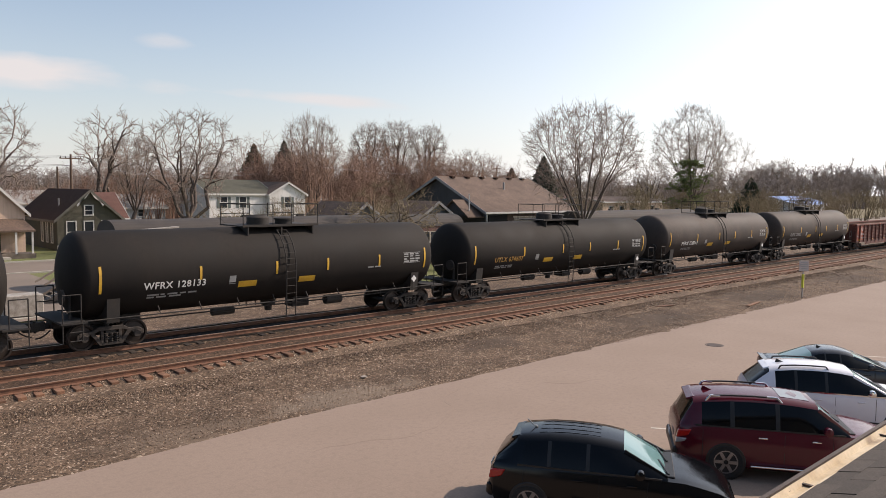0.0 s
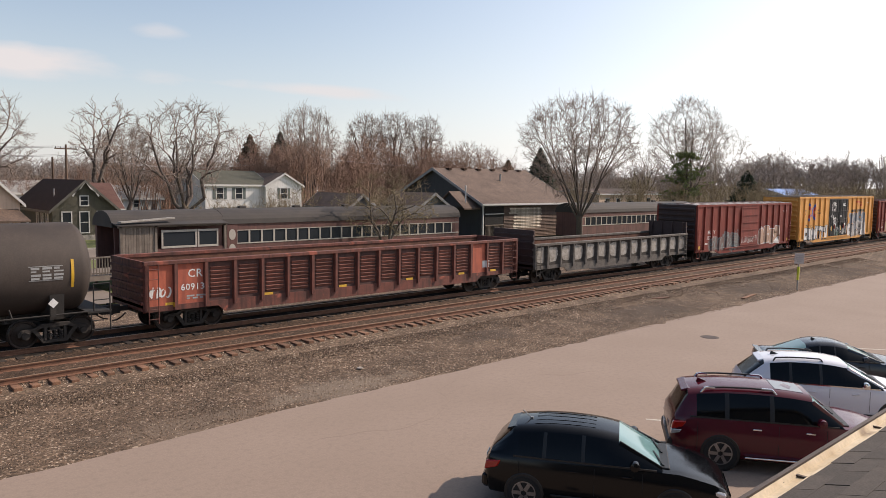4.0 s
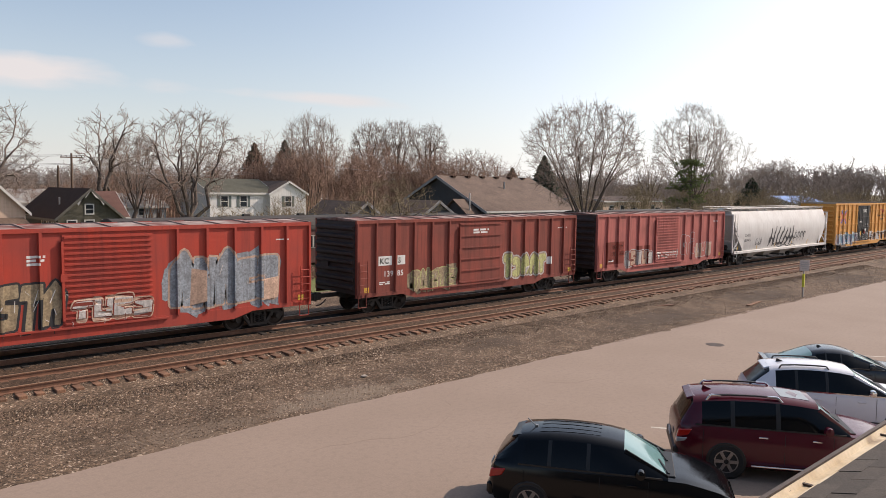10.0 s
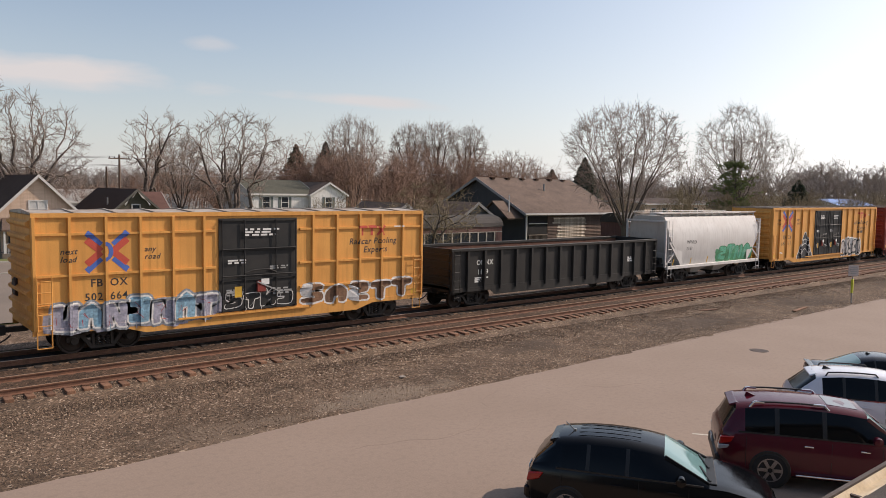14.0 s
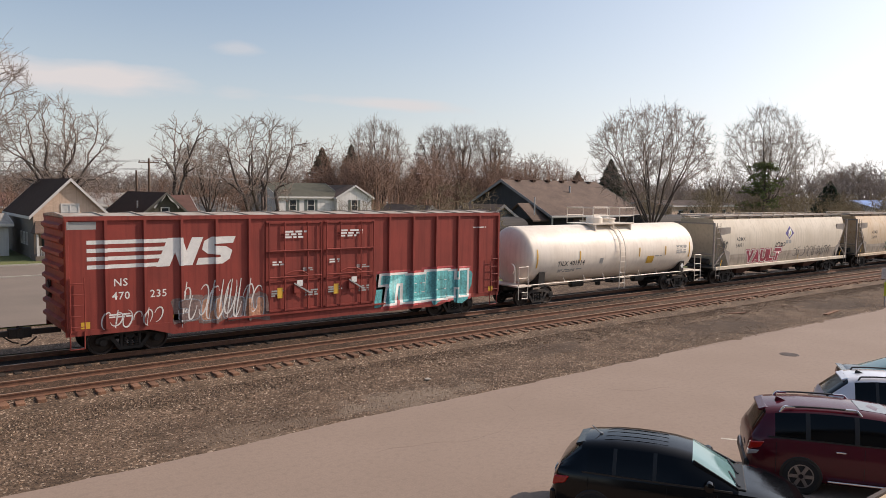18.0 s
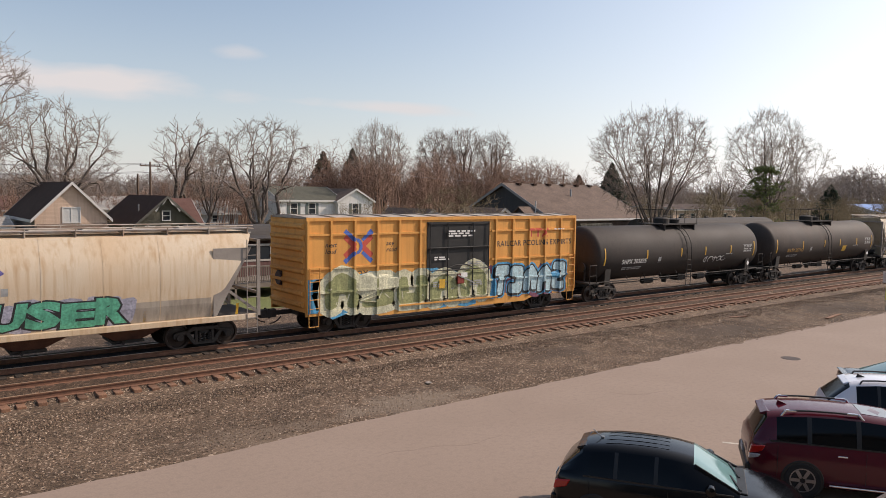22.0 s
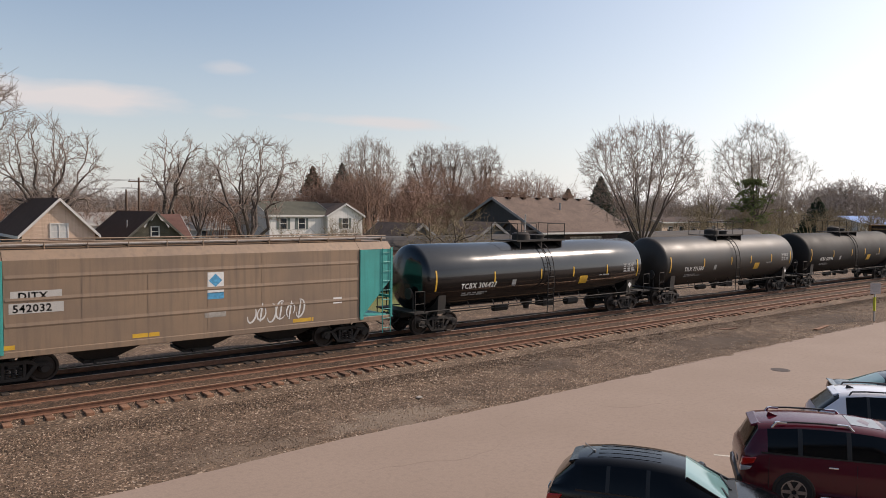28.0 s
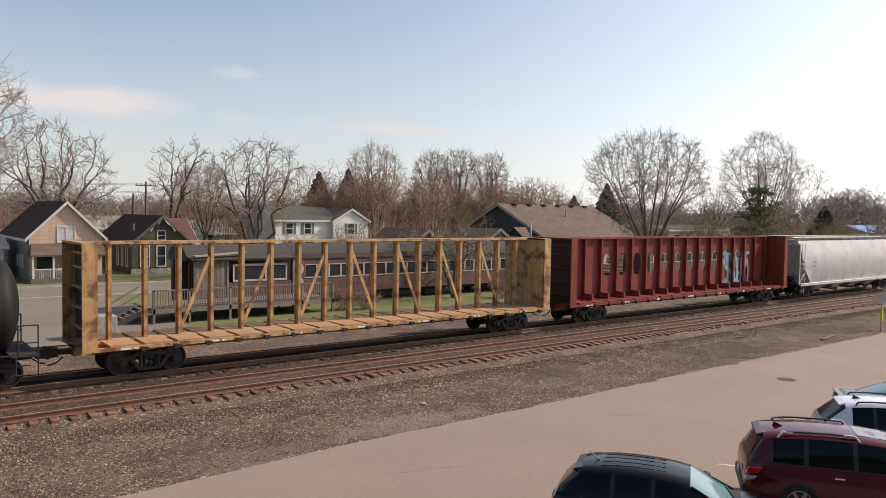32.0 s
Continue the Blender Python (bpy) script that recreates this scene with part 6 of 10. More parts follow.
# ---------------------------------------------------------------- the train, from its head to its tail
BLK = "dusty black tank car with yellow reflective strips on the train"
tank_car(-10.9, 7.11, 13.7, M_black_dusty, BLK, "WFRX 128107", M_white_mark, 1)
tank_car(7.11, 25.16, 13.69, M_black_dusty, BLK, "WFRX 128133", M_white_mark, 2)
tank_car(25.16, 43.96, 14.4, M_black_dusty, "dusty black tank car with gold lettering on the train", "UTLX 674607", M_gold_mark, 3, radius=1.5, top=3.95)
tank_car(43.96, 61.9, 13.8, M_tank_brown, "taupe dust-coated tank car with yellow strips", "FURX 128013", M_white_mark, 4)
tank_car(61.9, 79.97, 13.8, M_tank_brown, "taupe dust-coated tank car with a hazard placard", "FURX 128002", M_grey_mark, 5)

c = gondola(79.97, 101.22, 80.6, 100.53, 2.68, M_gon_red, "rust-brown gondola with louvred side panels and orange patches", 6, 17, True, panel_paint=M_gon_deep, patches=(0, 1, 14))
letter(c, "CR", -8.35, 2.02, 0.42, M_white_mark, -1.475)
letter(c, "609135", -8.62, 1.55, 0.34, M_white_mark, -1.475)
stencil(c, -8.4, 1.3, 1.0, 2, 0.06, M_grey_mark, -1.475, 3)
scrawl(c, -9.75, -9.0, 1.35, 1.75, M_white_mark, 4, 4, 0.05, -1.48)
plate(c, 7.3, 7.8, 1.3, 1.65, M_white_mark, -1.475)
for x in (-9.2, -5.2, -1.6, 2.2, 5.6, 7.9):
    plate(c, x, x + 0.4, 1.0, 1.16, M_yellow_mark, -1.51, "reflector")
c = gondola(101.22, 119.06, 101.91, 118.46, 2.3, M_gon_stake, "scuffed grey gondola with tall black end bulkheads", 7, 14, False, 0.75, M_gon_grey)
for k in range(14):
    x = c["bl"] + (k + 0.5) * (c["br"] - c["bl"]) / 14
    part("scuffed_patch", Geo().prism(blob(random.Random(k), x, 1.66, 0.72, 0.85, 12, 0.12), "y", -1.458, -1.452), M_gon_pale, c)
stencil(c, -6.6, 1.75, 0.7, 3, 0.12, M_white_mark, -1.462, 9)

def halves(c, ribs, k, text, z, size, material):
    """Lettering parted by the rib at its middle."""
    x, n = c["bl"] + k * (c["br"] - c["bl"]) / ribs, (len(text) + 1) // 2
    if n:
        letter(c, text[:n], x - 0.11, z, size, material, align="RIGHT")
        letter(c, text[n:], x + 0.11, z, size, material)


def red_box(x0, x1, b0, b1, paint, label, roof, seed, mark, number, door, top=4.3, ribs=14):
    c = boxcar(x0, x1, b0, b1, top, paint, label, roof, seed, door, ribs)
    halves(c, ribs, 2, mark, 2.1, 0.36, M_white_mark)
    halves(c, ribs, 2, number, 1.7, 0.36, M_white_mark)
    return c

c = red_box(119.06, 136.68, 119.66, 135.82, M_red_dark, "oxide-red boxcar with a flaking white roof and graffiti", M_roof_white, 8, "BKTY", "157356", (-1.35, 1.66))
piece(c, -6.1, -1.5, 0.98, 1.8, 6, [M_spray_faint], M_spray_teal, 21, None, M_spray_faint, 0.1, 0.03, 0.3, False)
graffiti(c, -4.4, -1.6, 1.0, 2.1, [M_spray_faint], M_spray_teal, 23, 4, strokes=10)
piece(c, 1.9, 5.9, 1.02, 2.2, 4, [M_spray_peach], M_spray_orange, 22, M_chrome_white, None, 0.0, 0.05, 0.12, False, 8)
scrawl(c, -1.2, 1.5, 1.2, 1.7, M_chrome_white, 8, 7, 0.03, -HALF - 0.09)
c = boxcar(136.68, 157.57, 137.55, 156.62, 4.79, M_yellow, "long yellow high-cube boxcar with black plug doors and graffiti", M_roof_grey, 9, (-2.43, 2.31), 16, M_yellow, True, 2)
halves(c, 16, 2, "TBOX", 1.95, 0.4, M_black_mark)
halves(c, 16, 2, "661869", 1.5, 0.4, M_black_mark)
letter(c, "next\nload", -8.4, 3.45, 0.26, M_black_mark, shear=0.3)
letter(c, "any\nroad", -5.3, 3.45, 0.26, M_black_mark, shear=0.3)
cross_arrows(c, -6.6, 3.35, 0.75)
red_emblem(c, 4.6, 3.75, 0.5)
bars_of_words(c, 3.4, 3.2, 5.2, 1, 0.24, M_black_mark, 4)
piece(c, -8.2, -2.7, 0.86, 1.95, 7, [M_chrome_white], M_spray_black, 31, None, None, 0.02, 0.045, 0.12, True, 4)
piece(c, 2.75, 7.3, 2.05, 3.1, 4, [M_spray_grey], M_spray_pale, 35, None, None, 0.05, 0.06, 0.35, False, 0)
piece(c, 2.5, 7.6, 0.86, 2.1, 6, [M_chrome_white, M_spray_pale], M_spray_black, 32, M_spray_pale, None, 0.05, 0.04, 0.2, False, 6)
ribbon(c, [[(-1.3 + 0.42 * math.cos(a), 3.75 + 0.36 * math.sin(a)) for a in [k * 0.5 for k in range(14)]], [(-1.6, 3.6), (-1.5, 2.9), (-1.15, 2.5), (-1.2, 1.9), (-0.7, 1.5), (-0.4, 1.2)], [(-1.2, 2.5), (-0.7, 2.7), (-0.55, 2.2), (-0.9, 1.9)]], 0.36, M_chrome_white, "graffiti")
ribbon(c, [[(-1.3 + 0.42 * math.cos(a), 3.75 + 0.36 * math.sin(a)) for a in [k * 0.5 for k in range(14)]], [(-1.2, 2.5), (-0.7, 2.7), (-0.55, 2.2), (-0.9, 1.9)]], 0.08, M_spray_black, "graffiti")
graffiti(c, -1.0, 0.1, 1.05, 1.8, [M_spray_grey], M_spray_green, 33, 2, strokes=10, shine=M_chrome_white)
scrawl(c, 0.2, 2.2, 1.2, 2.0, M_chrome_white, 34, 6, 0.05, -HALF - 0.13)
c = red_box(157.57, 175.12, 158.52, 174.08, M_red_dark, "dark oxide-red boxcar with graffiti along its lower side", M_roof_red, 10, "BKTY", "152440", (-1.6, 1.57))
piece(c, -5.3, -1.7, 0.98, 2.05, 6, [M_spray_tan, M_spray_peach], M_spray_orange, 41, None, M_spray_orange, 0.1, 0.05, 0.15, False)
word_piece(c, "MERF", 1.75, 5.0, 1.25, 2.05, M_spray_yellow, M_spray_black, 42, M_spray_yellow, M_spray_orange, 0.05)
plate(c, -2.9, -2.05, 1.75, 2.05, M_grey_mark)
plate(c, -6.45, -5.0, 1.5, 2.55, M_red_brown)
scrawl(c, -1.4, 1.4, 1.15, 1.9, M_spray_orange, 43, 9, 0.05, -HALF - 0.1)
graffiti(c, -1.5, 1.5, 1.15, 1.7, [M_chrome_white, M_spray_orange], M_red_dark, 44, 4, y=-HALF - 0.09)
c = red_box(175.12, 193.08, 176.16, 191.93, M_red_bright, "bright red boxcar with a large grey graffiti piece", M_roof_red, 11, "BKTY", "150204", (-1.66, 1.33))
piece(c, -5.1, -1.7, 0.92, 2.35, 5, [M_spray_tan], M_spray_black, 51, None, None, 0.12, 0.06, 0.1, True, 6, M_chrome_white)
piece(c, -6.7, -4.6, 0.9, 1.45, 4, [M_chrome_white, M_spray_tan], M_spray_orange, 54, None, None, 0.2, 0.03, 0.1, False)
piece(c, 1.9, 6.2, 1.2, 3.0, 5, [M_spray_grey], M_spray_grey, 52, M_spray_peach, M_spray_grey, 0.06, 0.06, 0.1, False, 8, M_spray_pale)
piece(c, -1.45, 1.2, 1.1, 1.85, 4, [M_spray_pale], M_red_dark, 53, M_spray_peach, None, 0.1, 0.03, 0.2, False)
stencil(c, -2.7, 3.3, 0.6, 3, 0.08, M_white_mark, seed=6)
c = red_box(193.08, 210.8, 194.24, 209.77, M_red_brown, "brown-red boxcar with tan and yellow graffiti", M_roof_red, 12, "", "13985", (-1.46, 1.56))
plate(c, -6.45, -5.68, 2.2, 2.62, M_white_mark)
plate(c, -5.42, -4.9, 2.2, 2.62, M_white_mark)
letter(c, "KC", -6.38, 2.28, 0.36, M_black_mark, bold=0.012, name="lettering")
letter(c, "S", -5.32, 2.28, 0.36, M_black_mark, bold=0.012, name="lettering")
piece(c, -4.6, -1.7, 0.98, 1.85, 5, [M_spray_tan], M_spray_lime, 61, None, M_spray_tan, 0.1, 0.03, 0.3, False, 4, M_spray_pale)
piece(c, 1.75, 5.2, 1.05, 2.2, 5, [M_spray_lime], M_spray_tan, 62, M_spray_pale, None, 0.04, 0.05, 0.35, False, 4, M_spray_pale)
plate(c, -2.3, -1.62, 1.8, 2.05, M_spray_tan)
plate(c, 5.3, 5.75, 1.6, 2.0, M_white_mark)
stencil(c, -0.5, 3.6, 1.3, 2, 0.09, M_white_mark, -HALF - 0.09, 5)
c = red_box(210.8, 228.43, 211.82, 227.65, M_red_faded, "faded pink-red boxcar with white graffiti", M_roof_red, 13, "BKTY", "151100", (-1.29, 1.66))
plate(c, -6.75, -4.85, 1.2, 2.55, M_red_dark)
piece(c, -4.7, -1.6, 0.95, 1.8, 5, [M_spray_pale, M_spray_peach], M_red_dark, 71, M_spray_pale, None, 0.02, 0.04, 0.08, False)
for x in (-3.5, -2.6):
    plate(c, x, x + 0.75, 1.85, 2.2, M_red_dark)
piece(c, 1.95, 3.9, 1.3, 2.75, 3, [M_red_faded], M_spray_pale, 72, None, None, 0.0, 0.03, 0.35, False)
piece(c, 4.0, 6.2, 1.1, 2.05, 3, [M_spray_peach, M_red_faded], M_spray_pale, 73, None, None, 0.06, 0.03, 0.1, False)
piece(c, -1.2, 1.5, 1.25, 1.75, 5, [M_spray_pale], M_red_faded, 74, None, None, 0.1, 0.03, 0.35, False)

c = hopper_car(228.43, 248.56, 229.21, 247.72, 4.3, M_hop_white, "light grey covered hopper with black graffiti scrawl", 14)
letter(c, "CHVX", -7.3, 2.25, 0.33, M_black_mark, -1.54)
letter(c, "889416", -7.3, 1.85, 0.33, M_black_mark, -1.53)
rnd = random.Random(83)
tags = []
for k in range(7):      # tall slanted strokes with hooks, then a lower row of loops
    x = -2.9 + k * 0.68
    tags.append([(x - 0.1 + 0.75 * u + 0.12 * math.sin(5 * u + k), 1.35 + (1.35 + 0.3 * rnd.random()) * u) for u in [i / 9 for i in range(10)]])
    tags.append([(x + 0.35 + 0.34 * math.cos(a), 1.75 + 0.28 * math.sin(a)) for a in [0.4 + k + i * 0.45 for i in range(9)]])
ribbon(c, tags, 0.23, M_spray_black)
tags = []
for k in range(4):
    x = 1.95 + k * 0.62
    tags.append([(x + 0.3 * u, 1.55 + 0.95 * u) for u in [i / 6 for i in range(7)]])
    tags.append([(x + 0.3 + 0.27 * math.cos(a), 2.1 + 0.25 * math.sin(a)) for a in [1.5 + k - i * 0.5 for i in range(9)]])
ribbon(c, tags, 0.1, M_spray_black)
ribbon(c, [[(-1.9 + k * 0.55, 1.3 + 0.12 * math.sin(k * 2.1)) for k in range(9)]], 0.08, M_spray_black)
scrawl(c, -5.3, -4.2, 1.5, 2.1, M_spray_black, 84, 4, 0.04, -1.54)

def fbox(x0, x1, b0, b1, label, seed, door, number, plug=1):
    c = boxcar(x0, x1, b0, b1, 4.79, M_yellow, label, M_roof_grey, seed, door, 14, M_yellow, True, plug, stiff=(1.75, 2.72, 4.05))
    halves(c, 14, 2, "FBOX", 2.3, 0.36, M_black_mark)
    halves(c, 14, 2, number, 1.84, 0.36, M_black_mark)
    red_emblem(c, 4.4, 3.7, 0.42)
    return c

c = fbox(248.56, 265.9, 249.4, 265.04, "yellow high-cube boxcar with a black door and blue graffiti", 15, (-1.71, 1.53), "502664")
cross_arrows(c, -5.55, 3.45, 0.65)
letter(c, "next\nload", -7.0, 3.4, 0.26, M_black_mark, shear=0.3)
letter(c, "any\nroad", -4.35, 3.4, 0.26, M_black_mark, shear=0.3)
letter(c, "Railcar Pooling\n      Experts", 3.95, 3.35, 0.36, M_black_mark, shear=0.2)
piece(c, -7.3, -1.8, 0.9, 1.75, 7, [M_spray_lilac, M_spray_blue], M_chrome_white, 91, M_spray_grey, M_spray_lilac, 0.06, 0.05, 0.15, False, 6, M_spray_red)
piece(c, 1.65, 7.2, 0.98, 1.75, 5, [M_spray_brown], M_chrome_white, 92, None, None, 0.05, 0.06, 0.35, False, 4, M_spray_tan)
piece(c, -1.5, 1.3, 1.1, 1.7, 4, [M_door_black], M_chrome_white, 93, None, None, 0.1, 0.025, 0.3, False)
c = gondola(265.9, 283.58, 266.76, 283.08, 2.93, M_gon_black, "black gondola with tall ribbed sides", 16, 15)
letter(c, "OMNX", -6.3, 2.1, 0.34, M_white_mark, -1.475)
letter(c, "1119", -6.25, 1.65, 0.34, M_white_mark, -1.475)
stencil(c, -6.4, 1.45, 0.9, 3, 0.06, M_white_mark, -1.475, 2)
stencil(c, 5.6, 1.9, 0.5, 3, 0.07, M_white_mark, -1.475, 4)
c = hopper_car(283.58, 296.6, 284.08, 295.84, 4.3, M_hop_white, "short light grey covered hopper with green graffiti", 17, 2)
letter(c, "WWUX", -3.7, 2.5, 0.32, M_black_mark, -1.55)
letter(c, "1161", -3.7, 2.1, 0.32, M_black_mark, -1.55)
piece(c, 0.1, 4.3, 1.2, 2.15, 4, [M_spray_mint], M_spray_green, 101, None, M_spray_green, 0.1, 0.06, 0.36, True, 4, M_spray_pale)
c = boxcar(296.6, 317.3, 297.35, 316.26, 4.79, M_yellow, "long yellow high-cube boxcar with double black doors", M_roof_grey, 18, (-2.66, 2.16), 16, M_yellow, True, 2)
halves(c, 16, 2, "TBOX", 2.4, 0.4, M_black_mark)
halves(c, 16, 2, "661011", 1.95, 0.4, M_black_mark)
letter(c, "next\nload", -8.75, 3.75, 0.28, M_black_mark, shear=0.3)
letter(c, "any\nroad", -5.7, 3.75, 0.28, M_black_mark, shear=0.3)
cross_arrows(c, -7.15, 3.72, 0.75)
red_emblem(c, 5.55, 3.8, 0.5)
letter(c, "Railcar Pooling\n      Experts", 4.55, 3.3, 0.46, M_black_mark, shear=0.2)
bars_of_words(c, 5.6, 2.55, 1.5, 1, 0.2, M_black_mark, 7)
piece(c, 2.35, 6.2, 0.86, 1.95, 5, [M_spray_pale], M_spray_black, 111, M_chrome_white, None, 0.12, 0.09, 0.36, True, 2)
rayed_arch(c, -5.55, -2.75, 0.86, 2.85)
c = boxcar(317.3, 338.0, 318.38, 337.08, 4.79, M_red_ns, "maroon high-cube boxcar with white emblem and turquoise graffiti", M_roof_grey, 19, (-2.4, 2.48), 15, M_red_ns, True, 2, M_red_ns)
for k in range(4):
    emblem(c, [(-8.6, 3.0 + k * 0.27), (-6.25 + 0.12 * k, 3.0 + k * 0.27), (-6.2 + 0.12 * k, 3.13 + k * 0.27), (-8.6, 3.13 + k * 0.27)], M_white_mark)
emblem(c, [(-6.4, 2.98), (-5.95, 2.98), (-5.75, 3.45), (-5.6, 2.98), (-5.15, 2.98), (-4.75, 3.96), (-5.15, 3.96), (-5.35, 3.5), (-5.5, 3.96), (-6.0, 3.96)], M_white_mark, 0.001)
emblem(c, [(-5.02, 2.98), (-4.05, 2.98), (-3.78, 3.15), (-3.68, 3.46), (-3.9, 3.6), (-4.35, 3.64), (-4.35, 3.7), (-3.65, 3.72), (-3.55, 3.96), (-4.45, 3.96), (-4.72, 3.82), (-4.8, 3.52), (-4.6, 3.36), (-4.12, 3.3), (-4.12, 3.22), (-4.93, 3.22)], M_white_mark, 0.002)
letter(c, "NS", -7.8, 2.4, 0.36, M_white_mark)
letter(c, "470", -7.85, 1.95, 0.36, M_white_mark)
letter(c, "235", -6.62, 1.95, 0.36, M_white_mark)
word_piece(c, "TEEH", 2.75, 7.5, 0.95, 2.1, M_spray_cyan, M_chrome_white, 121, M_spray_red, M_spray_cyan, 0.08, 0.09)
scrawl(c, -5.6, -2.6, 1.0, 2.4, M_chrome_white, 122, 9, 0.04, -HALF - 0.11)
scrawl(c, -8.2, -6.2, 1.0, 1.6, M_chrome_white, 123, 6, 0.035, -HALF - 0.11)
piece(c, -5.7, -2.45, 0.95, 1.75, 4, [M_spray_faint, M_spray_orange], M_spray_grey, 124, None, M_spray_faint, 0.05, 0.03, 0.3, False)
plate(c, -9.2, -8.3, 4.3, 4.55, M_grey_mark)

tank_car(338.0, 354.4, 11.9, M_white_tank, "dusty white tank car with white railings", "TILX 401914", M_black_mark, 20, radius=1.5, top=3.98, pale_gear=True, stripes=5)

def grain_hopper(x0, x1, b0, b1, paint, seed, number, label):
    c = hopper_car(x0, x1, b0, b1, 4.25, paint, label, seed, 4, bend=3.9, lower=M_rust_in, end_paint=M_hop_grey, roof=M_roof_grey)
    plate(c, c["bl"] + 1.95, c["br"] - 1.95, 1.2, 1.9, M_hop_soil, name="dust_band")
    letter(c, "ADMX", -6.6, 2.75, 0.34, M_black_mark, -1.55)
    letter(c, number, -6.65, 2.35, 0.34, M_black_mark, -1.55)
    emblem(c, [(-0.4, 3.1), (0.15, 2.7), (0.8, 3.1), (0.3, 3.6)], M_spray_violet)
    emblem(c, [(0.0, 2.95), (0.2, 2.82), (0.48, 3.05), (0.45, 3.45), (0.12, 3.3)], M_white_mark, 0.001)
    emblem(c, [(0.1, 2.96), (0.2, 2.9), (0.36, 3.08), (0.36, 3.28), (0.22, 3.2)], M_spray_lime, 0.002)
    stencil(c, -0.3, 2.4, 1.2, 1, 0.24, M_grey_mark, -1.55, seed)
    return c

c = grain_hopper(354.4, 374.36, 355.23, 373.56, M_hop_tan, 21, "56051", "grain-dusted white covered hopper with crimson graffiti")
word_piece(c, "VAULT", -5.3, -0.9, 1.25, 2.1, M_spray_pink, M_chrome_white, 131, M_spray_pink, None, 0.1, 0.06)
scrawl(c, 0.8, 6.5, 1.4, 2.1, M_spray_black, 132, 10, 0.04, -1.53)
scrawl(c, -8.4, -7.6, 2.3, 2.8, M_spray_black, 133, 3, 0.05, -1.56)
scrawl(c, -1.8, -0.4, 2.2, 2.5, M_spray_black, 134, 4, 0.06, -1.56)
c = grain_hopper(374.36, 394.6, 375.17, 393.7, M_hop_rusty, 22, "56094", "rust-stained white covered hopper with turquoise graffiti")
word_piece(c, "USER", 0.3, 4.4, 1.25, 2.1, M_spray_mint, M_spray_black, 141, None, M_spray_lilac, 0.12, 0.06)
piece(c, -3.6, -0.7, 1.3, 1.95, 4, [M_spray_brown], M_spray_black, 143, None, M_spray_green, 0.2, 0.04, 0.1, False)
scrawl(c, -4.3, -1.2, 1.3, 2.1, M_spray_black, 142, 7, 0.05, -1.54)
c = fbox(394.6, 411.7, 395.5, 410.9, "yellow high-cube boxcar covered in pale green and blue graffiti", 23, (-1.78, 1.88), "506554")
letter(c, "next\nload", -6.8, 3.55, 0.26, M_black_mark, -HALF - 0.078, shear=0.3)
letter(c, "any\nroad", -3.9, 3.55, 0.26, M_black_mark, -HALF - 0.078, shear=0.3)
cross_arrows(c, -5.25, 3.55, 0.65)
letter(c, "RAILCAR POOLING EXPERTS", 2.35, 3.3, 0.37, M_black_mark, -HALF - 0.108)
piece(c, -6.9, 1.8, 0.92, 2.3, 5, [M_spray_sage], M_spray_cream, 151, M_spray_cream, M_spray_azure, 0.0, 0.12, 0.3, False, 0, M_spray_cream)
piece(c, 2.1, 7.0, 0.95, 2.3, 5, [M_spray_ice], M_spray_black, 152, M_spray_azure, M_spray_plum, 0.1, 0.06, 0.2, True, 4, M_chrome_white)
plate(c, -7.6, -6.75, 0.95, 2.3, M_spray_azure, name="graffiti")

tank_car(411.7, 430.05, 14.07, M_tank_grey, "dusty black tank car with small white graffiti", "SHPX 205835", M_white_mark, 24, tag=M_chrome_white)
tank_car(430.05, 447.55, 13.89, M_tank_brown, "taupe dust-coated tank car with gold lettering", "NATX 251163", M_gold_mark, 25)
c = hopper_car(447.55, 467.4, 448.23, 466.69, 4.3, M_hop_cream, "cream covered hopper with a grey dusty lower side", 26, 4, lower=M_hop_grey, end_paint=M_hop_grey, roof=M_roof_grey)
plate(c, c["bl"] + 1.9, c["br"] - 1.9, 1.2, 1.75, M_hop_grey, name="dust_band")
letter(c, "TCMX   450611", -6.4, 2.3, 0.34, M_black_mark, -1.55)
stencil(c, -6.3, 2.05, 1.2, 1, 0.06, M_black_mark, -1.54, 3)
for x0, x1, b0, b1, number, seed in ((467.4, 485.4, 468.12, 484.71, "542046", 27), (485.4, 503.1, 486.1, 502.45, "542032", 28)):
    c = hopper_car(x0, x1, b0, b1, 4.35, M_brown, "taupe flat-sided covered hopper with teal ends", seed, 3, True, M_under, M_teal, M_brown)
    plate(c, -6.2, -4.75, 2.72, 3.04, M_panel_grey)
    plate(c, -6.25, -4.7, 2.34, 2.66, M_panel_grey)
    letter(c, "DJTX", -6.0, 2.76, 0.34, M_black_mark, bold=0.008)
    letter(c, number, -6.15, 2.38, 0.34, M_black_mark, bold=0.008)
    for x in (-7.0, -2.6, 3.4):
        plate(c, x, x + 0.9, 1.24, 1.38, M_yellow_mark, name="reflector")
    plate(c, 0.0, 0.62, 2.6, 3.35, M_white_mark, name="emblem")
    emblem(c, [(0.06, 3.05), (0.31, 2.82), (0.56, 3.05), (0.31, 3.3)], M_spray_azure, 0.002)
    plate(c, 0.0, 0.62, 2.38, 2.62, M_spray_azure, name="emblem")
    plate(c, -0.1, 0.7, 1.72, 1.95, M_gon_pale)
    scrawl(c, 1.5, 3.9, 1.4, 2.1, M_chrome_white, seed, 6, 0.05)
    plate(c, 5.2, 5.6, 1.85, 2.1, M_white_mark)

